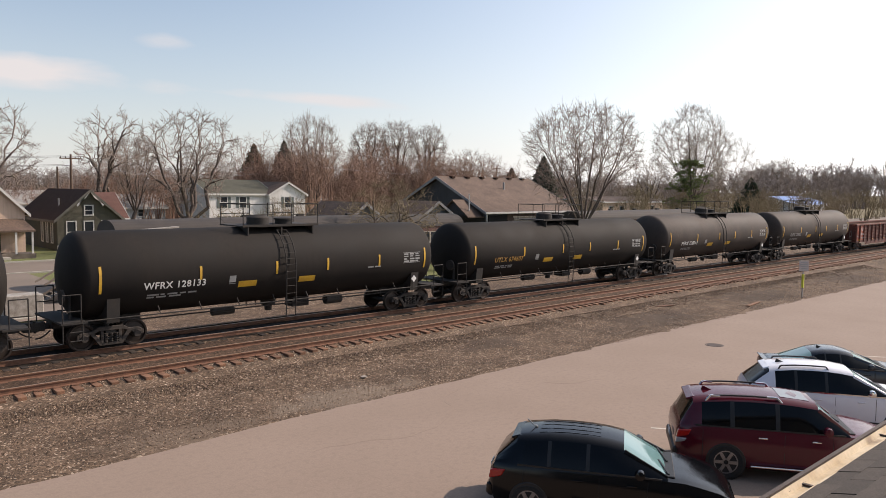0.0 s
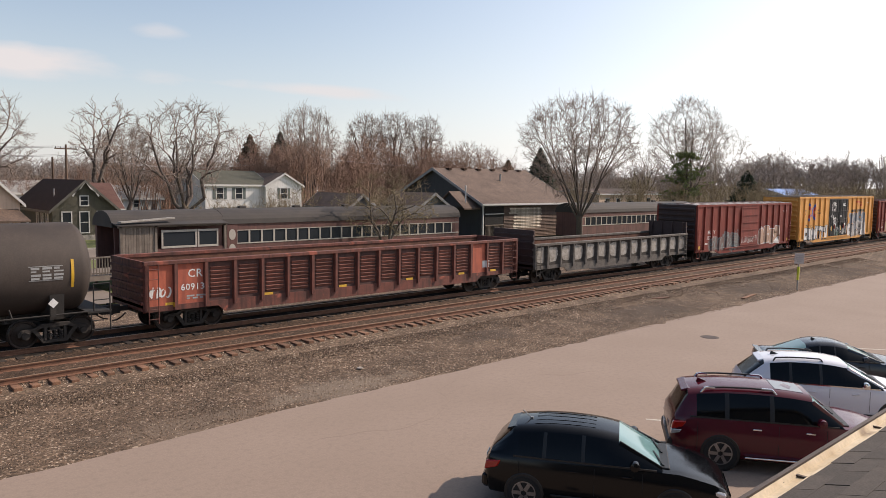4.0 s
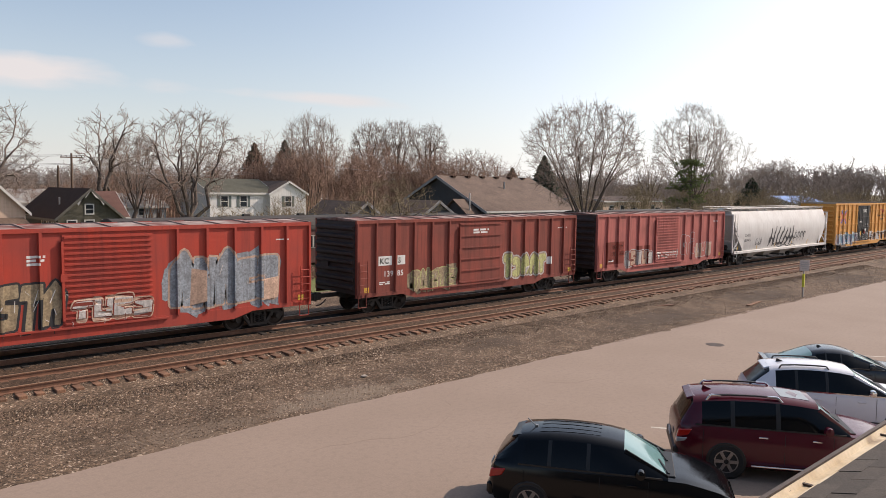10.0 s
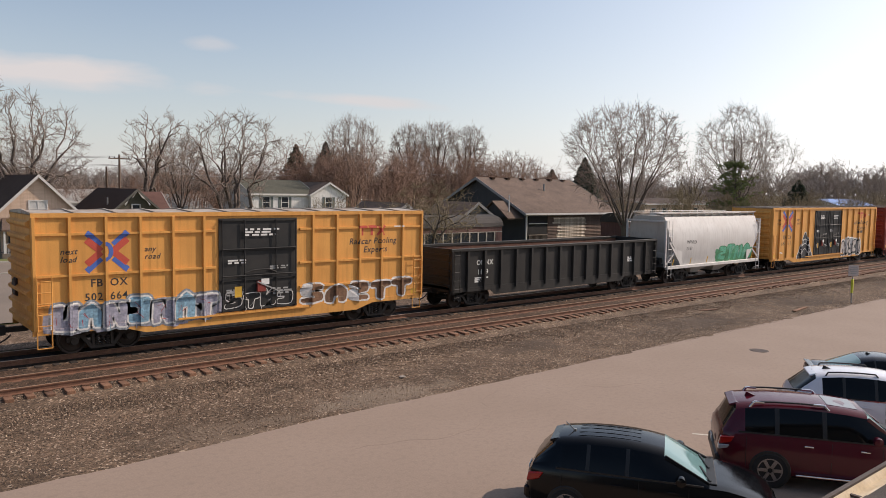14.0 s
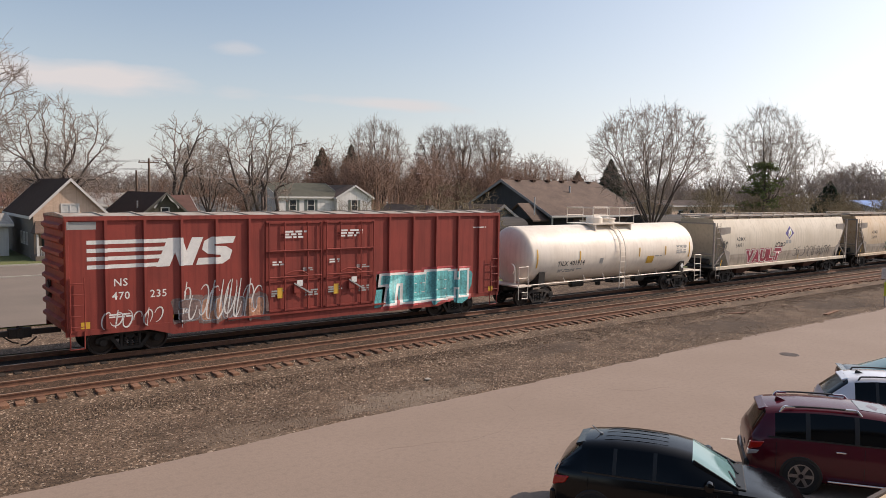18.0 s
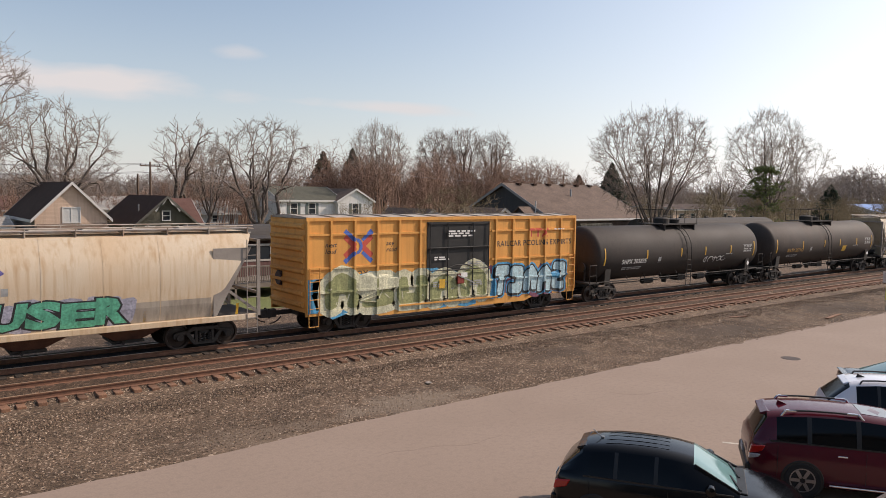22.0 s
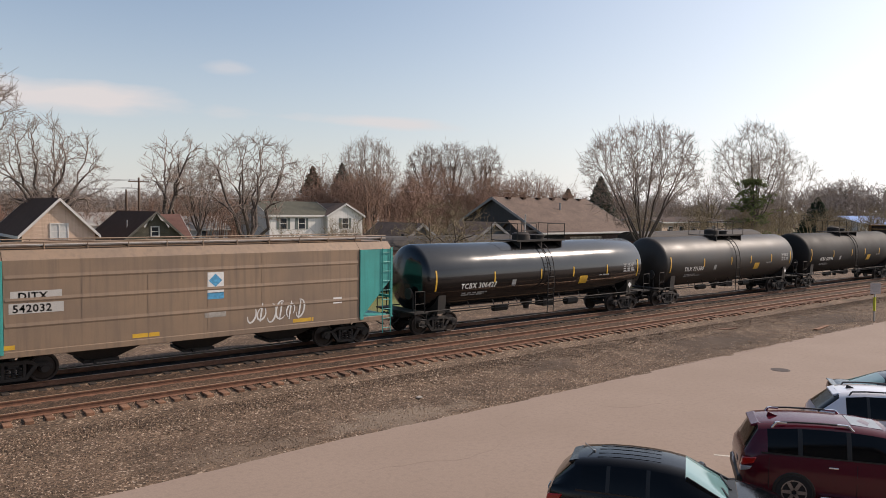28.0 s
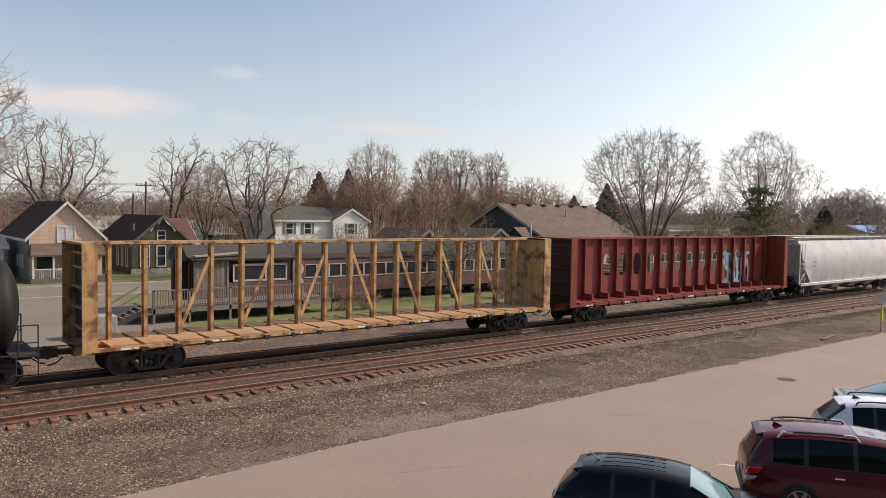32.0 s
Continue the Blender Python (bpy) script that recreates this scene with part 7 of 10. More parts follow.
tank_car(503.1, 521.0, 13.64, M_black_gloss, "glossy black tank car with bright reflections", "TCBX 306427", M_white_mark, 29)
tank_car(521.0, 538.7, 13.6, M_black_satin, "satin black tank car with a yellow panel", "TILX 731500", M_white_mark, 31)
tank_car(538.7, 556.9, 13.88, M_black_matt, "matt black tank car with white data panels", "PPRX 663796", M_white_mark, 32)
c = centerbeam(556.9, 580.36, 557.67, 579.61, 4.6, M_yellow_old, "empty worn yellow centre-beam flatcar with bulkheads", 33)
c = centerbeam(580.36, 604.5, 581.11, 603.7, 4.6, M_red_dark, "empty red centre-beam flatcar with oval wall openings", 34, True)
graffiti(c, 5.0, 8.4, 1.3, 3.6, [M_spray_blue], M_spray_grey, 161, 4, y=-0.05)
c = hopper_car(604.5, 623.9, 605.33, 623.2, 4.35, M_silver, "clean silver-grey covered hopper", 35, 4)
stencil(c, -7.0, 2.6, 0.9, 2, 0.2, M_grey_mark, -1.55, 3)


def flying_bird():
    """A grey-brown bird with half-folded wings; beak along +x."""
    b = thing("bird", "small grey-brown bird with pale belly and half-folded wings", "bird", pose(-2.0, 12.0, 0.0))
    part("body", Geo().lathe([(-0.09, 0.012), (-0.06, 0.034), (-0.01, 0.05), (0.04, 0.046), (0.075, 0.026), (0.085, 0.006)], 14, "x", (0, 0, 0.075)), M_bird, b, smooth=True)
    part("belly", Geo().lathe([(-0.05, 0.012), (-0.01, 0.036), (0.04, 0.034), (0.06, 0.01)], 12, "x", (0, 0, 0.06)), M_bird_pale, b, smooth=True)
    part("head", Geo().lathe([(0.06, 0.012), (0.075, 0.03), (0.1, 0.034), (0.122, 0.02), (0.13, 0.006)], 12, "x", (0, 0, 0.1)), M_bird, b, smooth=True)
    part("beak", Geo().cyl((0.125, 0, 0.1), (0.155, 0, 0.095), 0.008, 8, 0.002), M_black_mark, b)
    part("tail", Geo().prism([(-0.2, -0.035), (-0.2, 0.035), (-0.07, 0.018), (-0.07, -0.018)], "z", 0.068, 0.076), M_bird, b)
    for s in (-1, 1):
        part("wing", Geo().add([(0.05, s * 0.035, 0.09), (-0.03, s * 0.04, 0.085), (-0.13, s * 0.03, 0.085), (-0.09, s * 0.06, 0.105), (0.03, s * 0.065, 0.115), (0.05, s * 0.035, 0.097), (-0.03, s * 0.04, 0.092), (-0.13, s * 0.03, 0.092), (-0.09, s * 0.06, 0.112), (0.03, s * 0.065, 0.122)], [(0, 1, 2, 3, 4), (9, 8, 7, 6, 5), (0, 5, 6, 1), (1, 6, 7, 2), (2, 7, 8, 3), (3, 8, 9, 4), (4, 9, 5, 0)]), M_bird_wing, b)
        part("foot", Geo().cyl((0.0, s * 0.02, 0.0), (0.0, s * 0.02, 0.04), 0.004, 6), M_black_mark, b)
    return b


M_bird = mat("grey-brown feathers", (0.085, 0.065, 0.05), 0.9, vary=0.2, scale=30)
M_bird_pale = mat("pale belly feathers", (0.45, 0.4, 0.34), 0.9, vary=0.15, scale=30)
M_bird_wing = mat("dark wing feathers", (0.045, 0.036, 0.03), 0.9, vary=0.25, scale=40)
bird = flying_bird()


def travelled(t):
    """Metres that the train has gone at t seconds."""
    u = t / 32
    return 563.165 * u - 11.993 * u * u + 0.527 * u ** 3


def motions():
    for car in train:
        walk(car, [(t, pose(car["start"] - travelled(t), TRAIN_Y, RAIL)) for t in (0, 4, 8, 12, 16, 20, 24, 28, 32)])
    # the bird starts from the lot, crosses below the viewpoint and lands on the eaves
    walk(bird, [(t, pose(x, y, z, 0, tilt, -36)) for t, x, y, z, tilt in (
        (0, -2.0, 12.0, 0.0, 0), (21.9, -2.0, 12.0, 0.0, 0), (22.4, 1.4, 9.6, 1.2, -16), (22.9, 5.24, 6.96, 2.38, -16), (23.0, 6.05, 6.42, 2.67, -16), (23.1, 6.78, 5.84, 2.98, -16),
        (23.3, 8.35, 4.8, 3.62, -16), (23.7, 11.0, 3.0, 4.5, -10), (24.2, 13.2, 1.2, 4.735, 0), (32, 13.2, 1.2, 4.735, 0))])

# ---------------------------------------------------------------- street, houses, coaches, depot
def siding(name, color, second=None, pitch=0.11, rough=0.7):
    """Horizontal boards: relief by a saw-tooth along z, with weather in patches."""
    m = mat(name, color, rough, vary=0.08, scale=0.7, second=second, streak=0.15)
    n, l = m.node_tree.nodes, m.node_tree.links
    tc = n.new("ShaderNodeTexCoord")
    w = n.new("ShaderNodeTexWave")
    w.wave_type, w.bands_direction, w.wave_profile = "BANDS", "Z", "SAW"
    w.inputs["Scale"].default_value = 0.314 / pitch
    l.new(tc.outputs["Object"], w.inputs["Vector"])
    b = n.new("ShaderNodeBump")
    b.inputs["Distance"].default_value = 0.01
    l.new(w.outputs["Fac"], b.inputs["Height"])
    l.new(b.outputs[0], n["Principled BSDF"].inputs["Normal"])
    return m


M_tan_wall = siding("tan lap siding", (0.6, 0.44, 0.33), (0.54, 0.39, 0.29))
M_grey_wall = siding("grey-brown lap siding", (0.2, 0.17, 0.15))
M_green_wall = siding("olive clapboard", (0.1, 0.09, 0.062), (0.078, 0.07, 0.05))
# olive wall turned from the sun: its shade is put into the colour
M_green_shaded = siding("shaded olive clapboard", (0.045, 0.05, 0.04))
M_white_wall = siding("white vinyl siding", (0.66, 0.64, 0.62), (0.6, 0.585, 0.56))
M_blue_wall = siding("blue-grey clapboard", (0.075, 0.083, 0.095))
M_trim = mat("white trim paint", (0.56, 0.54, 0.51), 0.6, vary=0.06)
M_trim_grey = mat("weathered grey trim", (0.26, 0.25, 0.24), 0.7, vary=0.1)
M_trim_dark = mat("dark olive trim paint", (0.12, 0.11, 0.09), 0.7, vary=0.1)
M_shutter = mat("grey-green shutter", (0.1, 0.12, 0.11), 0.6)
M_shingle_dark = mat("dark brown shingles", (0.062, 0.038, 0.028), 0.95, vary=0.25, scale=1.5, second=(0.078, 0.05, 0.038), grain=9, spec=0.12)
M_shingle_brown = mat("brown shingles", (0.12, 0.078, 0.056), 0.9, vary=0.3, scale=0.8, second=(0.09, 0.06, 0.045), grain=7)
M_shingle_red = mat("red-brown shingles", (0.1, 0.045, 0.034), 0.9, vary=0.2, scale=1.2, grain=9)
M_shingle_grey = mat("grey shingles", (0.2, 0.19, 0.18), 0.9, vary=0.2, scale=1.2, second=(0.3, 0.28, 0.25), grain=9)
M_shingle_green = mat("green-grey shingles", (0.07, 0.068, 0.048), 0.9, vary=0.2, scale=1.2, grain=9)
M_glass = mat("window glass", (0.03, 0.035, 0.04), 0.08, vary=0.02, spec=0.6)
M_curtain = mat("pale curtain behind glass", (0.5, 0.5, 0.48), 0.5)
M_board = mat("weathered grey boards", (0.14, 0.11, 0.088), 0.9, vary=0.2, scale=3, second=(0.19, 0.155, 0.125), per_piece=0.25)
M_coach_red = mat("faded maroon coach paint", (0.14, 0.06, 0.048), 0.7, vary=0.12, scale=1.2, second=(0.1, 0.045, 0.038), streak=0.3)
M_coach_band = mat("pale window post paint", (0.4, 0.36, 0.31), 0.7, vary=0.12)
M_coach_roof = mat("sooty coach roof", (0.036, 0.03, 0.027), 0.85, vary=0.2, scale=1.0, second=(0.055, 0.046, 0.04))
M_depot_wall = siding("dark slate clapboard", (0.036, 0.037, 0.041))
M_depot_wood = mat("stained brown depot boards", (0.095, 0.06, 0.046), 0.9, vary=0.25, scale=2, second=(0.15, 0.1, 0.075), per_piece=0.3)
M_depot_bare = mat("bare weathered depot boards", (0.62, 0.54, 0.44), 0.9, vary=0.2, scale=3, second=(0.2, 0.14, 0.1), mix=0.35, per_piece=0.35)
# near-black colour that holds the shade inside openings, doorway and coaches
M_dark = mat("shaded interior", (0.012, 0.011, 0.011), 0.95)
M_pole = mat("weathered utility pole", (0.13, 0.085, 0.058), 0.9, vary=0.15, scale=2)
M_wire = mat("grey cable", (0.25, 0.24, 0.24), 0.6)
M_blue_metal = mat("blue metal roof", (0.1, 0.2, 0.45), 0.4, 0.3)

# street and its kerbs, lawns
sheet("street", [-200, -50, 0, 30, 60, 120, 400], [56.0, 58, 62, 63.8], lambda x, y: 0.205, M_road, "pale asphalt side street parallel to the railway", category="road")
for y in (55.85, 63.95):
    tagged(part("kerb", Geo().box(-200, 400, y - 0.1, y + 0.1, 0.1, 0.32), M_concrete), "low concrete kerb along the street", "kerb", "kerbs", "structure")
sheet("lawn", [i * 6.0 - 20 for i in range(30)], [36.3, 38, 40, 43, 47, 52, 55.7], lambda x, y: 0.21 + 0.04 * nz(x, y, 0.3), M_lawn, "patchy green lawn before the old coaches", category="lawn")
sheet("front_lawn", [i * 6.0 - 20 for i in range(30)], [64.1, 67, 72, 85], lambda x, y: 0.215 + 0.03 * nz(x, y, 0.3), M_lawn, "green front lawns of the houses", category="lawn")
sheet("drive_apron", [0, 4, 8, 11, 14], [36.3, 42, 50, 55.7], lambda x, y: 0.262, M_road, "packed pale gravel drive from the street", category="road")


def window(parent, x0, x1, z0, z1, y, shutters=False, curtain=False, axis="y", sign=-1, mullion=True):
    """A sash window in a wall that faces -y (axis y) or -x (axis x), at wall plane y."""
    def bx(a0, a1, d0, d1, c0, c1):
        lo, hi = sorted((y + sign * d0, y + sign * d1))
        return (a0, a1, lo, hi, c0, c1) if axis == "y" else (lo, hi, a0, a1, c0, c1)
    g = Geo()
    t = 0.1
    for a in ((x0 - t, x0, z0 - t, z1 + t), (x1, x1 + t, z0 - t, z1 + t), (x0, x1, z1, z1 + t), (x0, x1, z0 - t, z0)):
        g.box(*bx(a[0], a[1], -0.02, 0.06, a[2], a[3]))
    fr = part("window", g, M_trim, parent)
    part("pane", Geo().box(*bx(x0, x1, 0.0, 0.012, z0, z1)), M_curtain if curtain else M_glass, fr)
    if mullion:
        zm = (z0 + z1) / 2
        part("sash_bar", Geo().box(*bx(x0, x1, 0.012, 0.035, zm - 0.03, zm + 0.03)), M_trim, fr)
    if curtain:
        xm = (x0 + x1) / 2
        part("mullion", Geo().box(*bx(xm - 0.05, xm + 0.05, 0.012, 0.05, z0, z1)), M_trim, fr)
    if shutters:
        for a, b in ((x0 - 0.5, x0 - t - 0.02), (x1 + t + 0.02, x1 + 0.5)):
            part("shutter", Geo().box(*bx(a, b, 0.0, 0.05, z0 - 0.05, z1 + 0.05)), M_shutter, fr)


def gable_house(name, label, x0, x1, y0, y1, ze, zr, axis, wall, roof, over=0.35, roof2=None, side_wall=None, trim=M_trim, base=0.2):
    h = thing(name, label, "house", pose(0, 0, 0))
    g = Geo()
    if axis == "y":
        xm = (x0 + x1) / 2
        g.prism([(x0, base), (x1, base), (x1, ze), (xm, zr - 0.12), (x0, ze)], "y", y0, y1)
    else:
        ym = (y0 + y1) / 2
        g.prism([(y0, base), (y1, base), (y1, ze), (ym, zr - 0.12), (y0, ze)], "x", x0, x1)
    part("wall", g, wall, h)
    # the -x wall takes a darker siding, its shade held in the colour
    if side_wall:
        if axis == "y":
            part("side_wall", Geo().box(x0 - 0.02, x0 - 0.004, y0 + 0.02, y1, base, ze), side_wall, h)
        else:
            part("side_wall", Geo().prism([(y0 + 0.01, base), (y1, base), (y1, ze), ((y0 + y1) / 2, zr - 0.14), (y0 + 0.01, ze)], "x", x0 - 0.02, x0 - 0.004), side_wall, h)
    t = 0.14
    lo, hi, pm = (x0, x1, (x0 + x1) / 2) if axis == "y" else (y0, y1, (y0 + y1) / 2)
    a0, a1 = (y0, y1) if axis == "y" else (x0, x1)
    k = (zr - ze) / (pm - lo)
    for i, s in enumerate((-1, 1)):
        e = lo - over if s < 0 else hi + over
        zz = ze - k * over
        poly = [(e, zz), (pm, zr), (pm, zr + t), (e, zz + t)]
        part("roof_slope", Geo().prism(poly, axis, a0 - over, a1 + over), (roof2 or roof) if s > 0 else roof, h)
        for a in (a0 - over - 0.03, a1 + over):
            part("rake_board", Geo().prism([(e, zz - 0.12), (pm, zr - 0.12), (pm, zr + t + 0.02), (e, zz + t + 0.02)], axis, a, a + 0.03), trim, h)
        part("fascia", Geo().box(*((e - 0.02, e + 0.02, a0 - over, a1 + over) if axis == "y" else (a0 - over, a1 + over, e - 0.02, e + 0.02)), zz - 0.1, zz + t), trim, h)
    return h


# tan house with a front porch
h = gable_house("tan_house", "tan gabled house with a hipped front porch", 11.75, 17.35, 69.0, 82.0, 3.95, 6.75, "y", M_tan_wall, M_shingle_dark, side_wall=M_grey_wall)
window(h, 13.9, 15.15, 3.5, 4.68, 69.0, curtain=True)
for k in range(3):
    window(h, 71.5 + k * 1.3, 71.9 + k * 1.3, 1.3, 2.2, 11.73, axis="x", mullion=False)
part("porch_roof", Geo().add([(11.5, 67.0, 2.5), (17.6, 67.0, 2.5), (17.2, 69.0, 3.35), (11.9, 69.0, 3.35), (11.5, 67.0, 2.36), (17.6, 67.0, 2.36), (17.6, 69.0, 2.36), (11.5, 69.0, 2.36)],
     [(0, 1, 2, 3), (4, 5, 1, 0), (5, 6, 2, 1), (7, 4, 0, 3), (4, 7, 6, 5)]), M_shingle_brown, h)
for x in (11.7, 13.2, 14.7, 16.2, 17.4):
    part("porch_post", Geo().box(x - 0.07, x + 0.07, 67.1, 67.24, 0.2, 2.4), M_trim, h)
part("porch_deck", Geo().box(11.5, 17.6, 67.0, 69.0, 0.2, 0.6), M_board, h)
g = Geo().box(11.7, 14.0, 67.12, 67.2, 1.3, 1.38)
for k in range(14):
    g.box(11.8 + k * 0.16, 11.84 + k * 0.16, 67.14, 67.18, 0.6, 1.3)
part("porch_railing", g, M_trim, h)
part("front_door", Geo().box(14.6, 15.5, 68.94, 68.99, 0.6, 2.3), M_dark, h)
part("front_window", Geo().box(12.3, 13.6, 68.94, 68.99, 1.2, 2.3), M_glass, h)
part("step", Geo().box(14.4, 15.6, 66.2, 67.0, 0.2, 0.4), M_concrete, h)
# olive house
h = gable_house("olive_house", "dark olive gabled house with white tall windows", 20.95, 26.5, 73.0, 85.0, 3.15, 5.62, "y", M_green_wall, M_shingle_dark, roof2=M_shingle_red, side_wall=M_green_shaded, trim=M_trim_dark)
for x in (21.78, 23.3, 24.85):
    window(h, x, x + 0.72, 0.95, 2.8, 73.0)
window(h, 23.36, 24.0, 3.45, 4.25, 73.0)
for s in (-1, 1):
    part("gable_ornament", Geo().prism([(23.72 + s * 0.05, 5.5), (23.72 + s * 1.2, 4.35), (23.72 + s * 1.1, 4.2), (23.72 + s * 0.8, 4.75), (23.72 + s * 0.4, 4.95)], "y", 72.6, 72.66), M_trim, h)
for k in range(3):
    window(h, 74.2 + k * 1.5, 74.65 + k * 1.5, 0.9, 2.7, 20.93, axis="x", mullion=False)
part("foundation", Geo().box(20.9, 26.55, 72.95, 73.0, 0.2, 0.7), M_gon_pale, h)
gable_house("olive_house_wing", "rear wing of the olive house under a red-brown roof", 24.6, 28.4, 77.0, 84.0, 3.0, 5.3, "x", M_green_wall, M_shingle_red)
part("roof_vent", Geo().cyl((22.0, 76, 4.1), (22.0, 76, 4.9), 0.08, 8), M_steel, h)
# white two-storey house with a gabled wing
h = gable_house("white_house", "white two-storey vinyl-sided house with shuttered windows", 44.75, 54.0, 92.0, 101.0, 5.2, 6.95, "x", M_white_wall, M_shingle_green, 0.3)
wing = gable_house("white_house_wing", "white gabled wing joined to the two-storey house", 53.1, 58.8, 91.2, 100.0, 5.15, 6.75, "y", M_white_wall, M_shingle_brown, 0.3)
for x in (46.3, 49.05):
    window(h, x, x + 0.95, 3.35, 4.75, 92.0, True)
    window(h, x, x + 0.95, 1.0, 2.2, 92.0, True)
window(wing, 55.45, 56.4, 3.35, 4.75, 91.2, True)
window(wing, 55.45, 56.4, 1.0, 2.2, 91.2, True)
# smaller houses further off
h = gable_house("small_white_house", "small white house under a pale grey roof", 38.4, 44.0, 104.0, 112.0, 3.1, 4.7, "x", M_white_wall, M_shingle_grey)
window(h, 40.2, 40.9, 1.9, 2.8, 104.0)
h = gable_house("small_grey_house", "small grey house with a worn roof", 33.0, 38.0, 106.0, 113.0, 3.0, 4.6, "x", M_grey_wall, M_shingle_grey)
window(h, 35, 35.8, 1.7, 2.7, 106.0)
h = gable_house("garage", "white garage with an open lean-to roof", 6.6, 10.6, 73.5, 80.0, 2.9, 3.6, "x", M_white_wall, M_gon_pale)
part("garage_door", Geo().box(7.2, 9.6, 73.44, 73.5, 0.2, 2.4), M_gon_pale, h)
h = gable_house("far_tan_building", "long flat tan building beyond the trees", 112.0, 132.0, 78.0, 88.0, 4.2, 5.0, "x", M_tan_wall, M_shingle_brown)
for k in range(5):
    window(h, 114 + k * 3.4, 115.2 + k * 3.4, 2.0, 3.4, 78.0, mullion=False)
h = gable_house("blue_roofed_house", "white house with a blue metal roof far off", 196.0, 218.0, 78.0, 92.0, 3.2, 5.2, "x", M_white_wall, M_blue_metal)
for k in range(3):
    window(h, 200 + k * 5, 201.6 + k * 5, 1.4, 2.6, 78.0, mullion=False)
for i, (x, y, w) in enumerate(((24, 128, 12), (5, 120, 14), (-14, 105, 12), (70, 150, 16), (150, 120, 14), (100, 160, 14))):
    gable_house("far_house", "plain far house seen between bare trees", x, x + w, y, y + 9, 3.2, 5.0, "x", (M_white_wall, M_tan_wall, M_grey_wall)[i % 3], (M_shingle_grey, M_shingle_red, M_shingle_brown)[i % 3])


# old passenger coaches on a siding
def coach(x0, x1, label, shade=M_coach_red):
    y0, y1 = 44.3, 47.3
    c = thing("passenger_coach", label, "railway coach", pose(0, 0, 0), "old coaches")
    # solid core, near-black for the shade inside the coach
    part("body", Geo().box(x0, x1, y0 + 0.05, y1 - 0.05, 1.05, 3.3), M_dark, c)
    for s, y in ((-1, y0), (1, y1)):
        a, b = sorted((y, y - s * 0.06))
        part("lower_side", Geo().box(x0, x1, a, b, 0.95, 2.02), shade, c)
        part("letter_board", Geo().box(x0, x1, a, b, 2.86, 3.3), shade, c)
        part("window_sill", Geo().box(x0, x1, *sorted((y + s * 0.03, y)), 1.98, 2.05), M_coach_band, c)
        part("window_header", Geo().box(x0, x1, *sorted((y + s * 0.02, y)), 2.83, 2.88), M_coach_band, c)
    for xa in (x0 - 0.03, x1):
        part("end_wall", Geo().box(xa, xa + 0.03, y0 + 0.06, y1 - 0.06, 0.95, 3.28), shade, c)
    n = int((x1 - x0 - 1.6) / 0.92)
    post = keep("coachpost", lambda: Geo().box(-0.06, 0.06, -0.015, 0.04, 2.02, 2.86), M_coach_band)
    pane = keep("coachpane", lambda: Geo().box(-0.41, 0.41, 0.03, 0.045, 2.02, 2.86), M_glass)
    for k in range(n + 1):
        x = x0 + 0.8 + k * 0.92
        part("window_post", post, None, c, at=pose(x, y0, 0))
        if k < n:
            part("window_pane", pane, None, c, at=pose(x + 0.46, y0, 0))
    for xa in (x0, x1 - 0.72):
        part("end_panel", Geo().box(xa, xa + 0.72, y0, y0 + 0.06, 2.02, 2.86), shade, c)
    sec = [(y0 - 0.08, 3.28)] + [(45.8 - 1.56 * math.cos(a), 3.3 + 0.92 * math.sin(a) ** 0.85) for a in [math.pi * k / 12 for k in range(1, 12)]] + [(y1 + 0.08, 3.28)]
    part("roof", Geo().prism(sec, "x", x0 - 0.1, x1 + 0.1), M_coach_roof, c)
    for k in range(5):
        x = x0 + 2 + (x1 - x0 - 4) * k / 4
        part("roof_vent", Geo().box(x - 0.25, x + 0.25, 45.65, 45.95, 4.15, 4.36), M_coach_roof, c, bevel=0.03)
    part("underframe", Geo().box(x0 + 0.3, x1 - 0.3, 44.7, 46.9, 0.75, 0.98).box(x0 + 7, x0 + 9.5, 44.6, 45.1, 0.45, 0.8).box(x0 + 11, x0 + 13, 44.6, 45.1, 0.4, 0.8), M_under, c)
    for xx in (x0 + 3.0, x1 - 3.0):
        tr = part("truck", Geo().box(xx - 1.5, xx + 1.5, 44.85, 44.97, 0.45, 0.7).box(xx - 1.5, xx + 1.5, 46.63, 46.75, 0.45, 0.7).box(xx - 0.2, xx + 0.2, 44.9, 46.7, 0.5, 0.8), M_under, c)
        for w in (-1.1, 1.1):
            for y in (45.05, 46.55):
                part("wheel", shared["wheel"], None, tr, at=pose(xx + w, y, 0.66))
    return c


c = coach(22.85, 43.8, "old maroon passenger coach with boarded vestibule and dark roof")
dr = part("vestibule_door", Geo().box(22.95, 23.65, 44.2, 44.28, 1.1, 3.2), M_coach_red, c, "maroon door with two white oval panels")
for z0, z1 in ((1.35, 2.0), (2.25, 2.95)):
    part("door_panel", Geo().prism([(23.3 + 0.24 * math.cos(a), (z0 + z1) / 2 + (z1 - z0) / 2 * math.sin(a)) for a in [2 * math.pi * k / 16 for k in range(16)]], "y", 44.185, 44.2), M_coach_band, dr)
coach(60.6, 82.9, "old maroon passenger coach behind the bare maple")
# coach 1 continues leftwards under a second roof, with an enclosed wooden porch
c = thing("coach_porch", "enclosed weathered wooden porch under the coach roof", "porch", pose(0, 0, 0))
sec = [(44.22, 3.28)] + [(45.8 - 1.56 * math.cos(a), 3.3 + 0.9 * math.sin(a) ** 0.85) for a in [math.pi * k / 12 for k in range(1, 12)]] + [(47.38, 3.28)]
part("roof", Geo().prism(sec, "x", 15.8, 22.74), M_coach_roof, c)
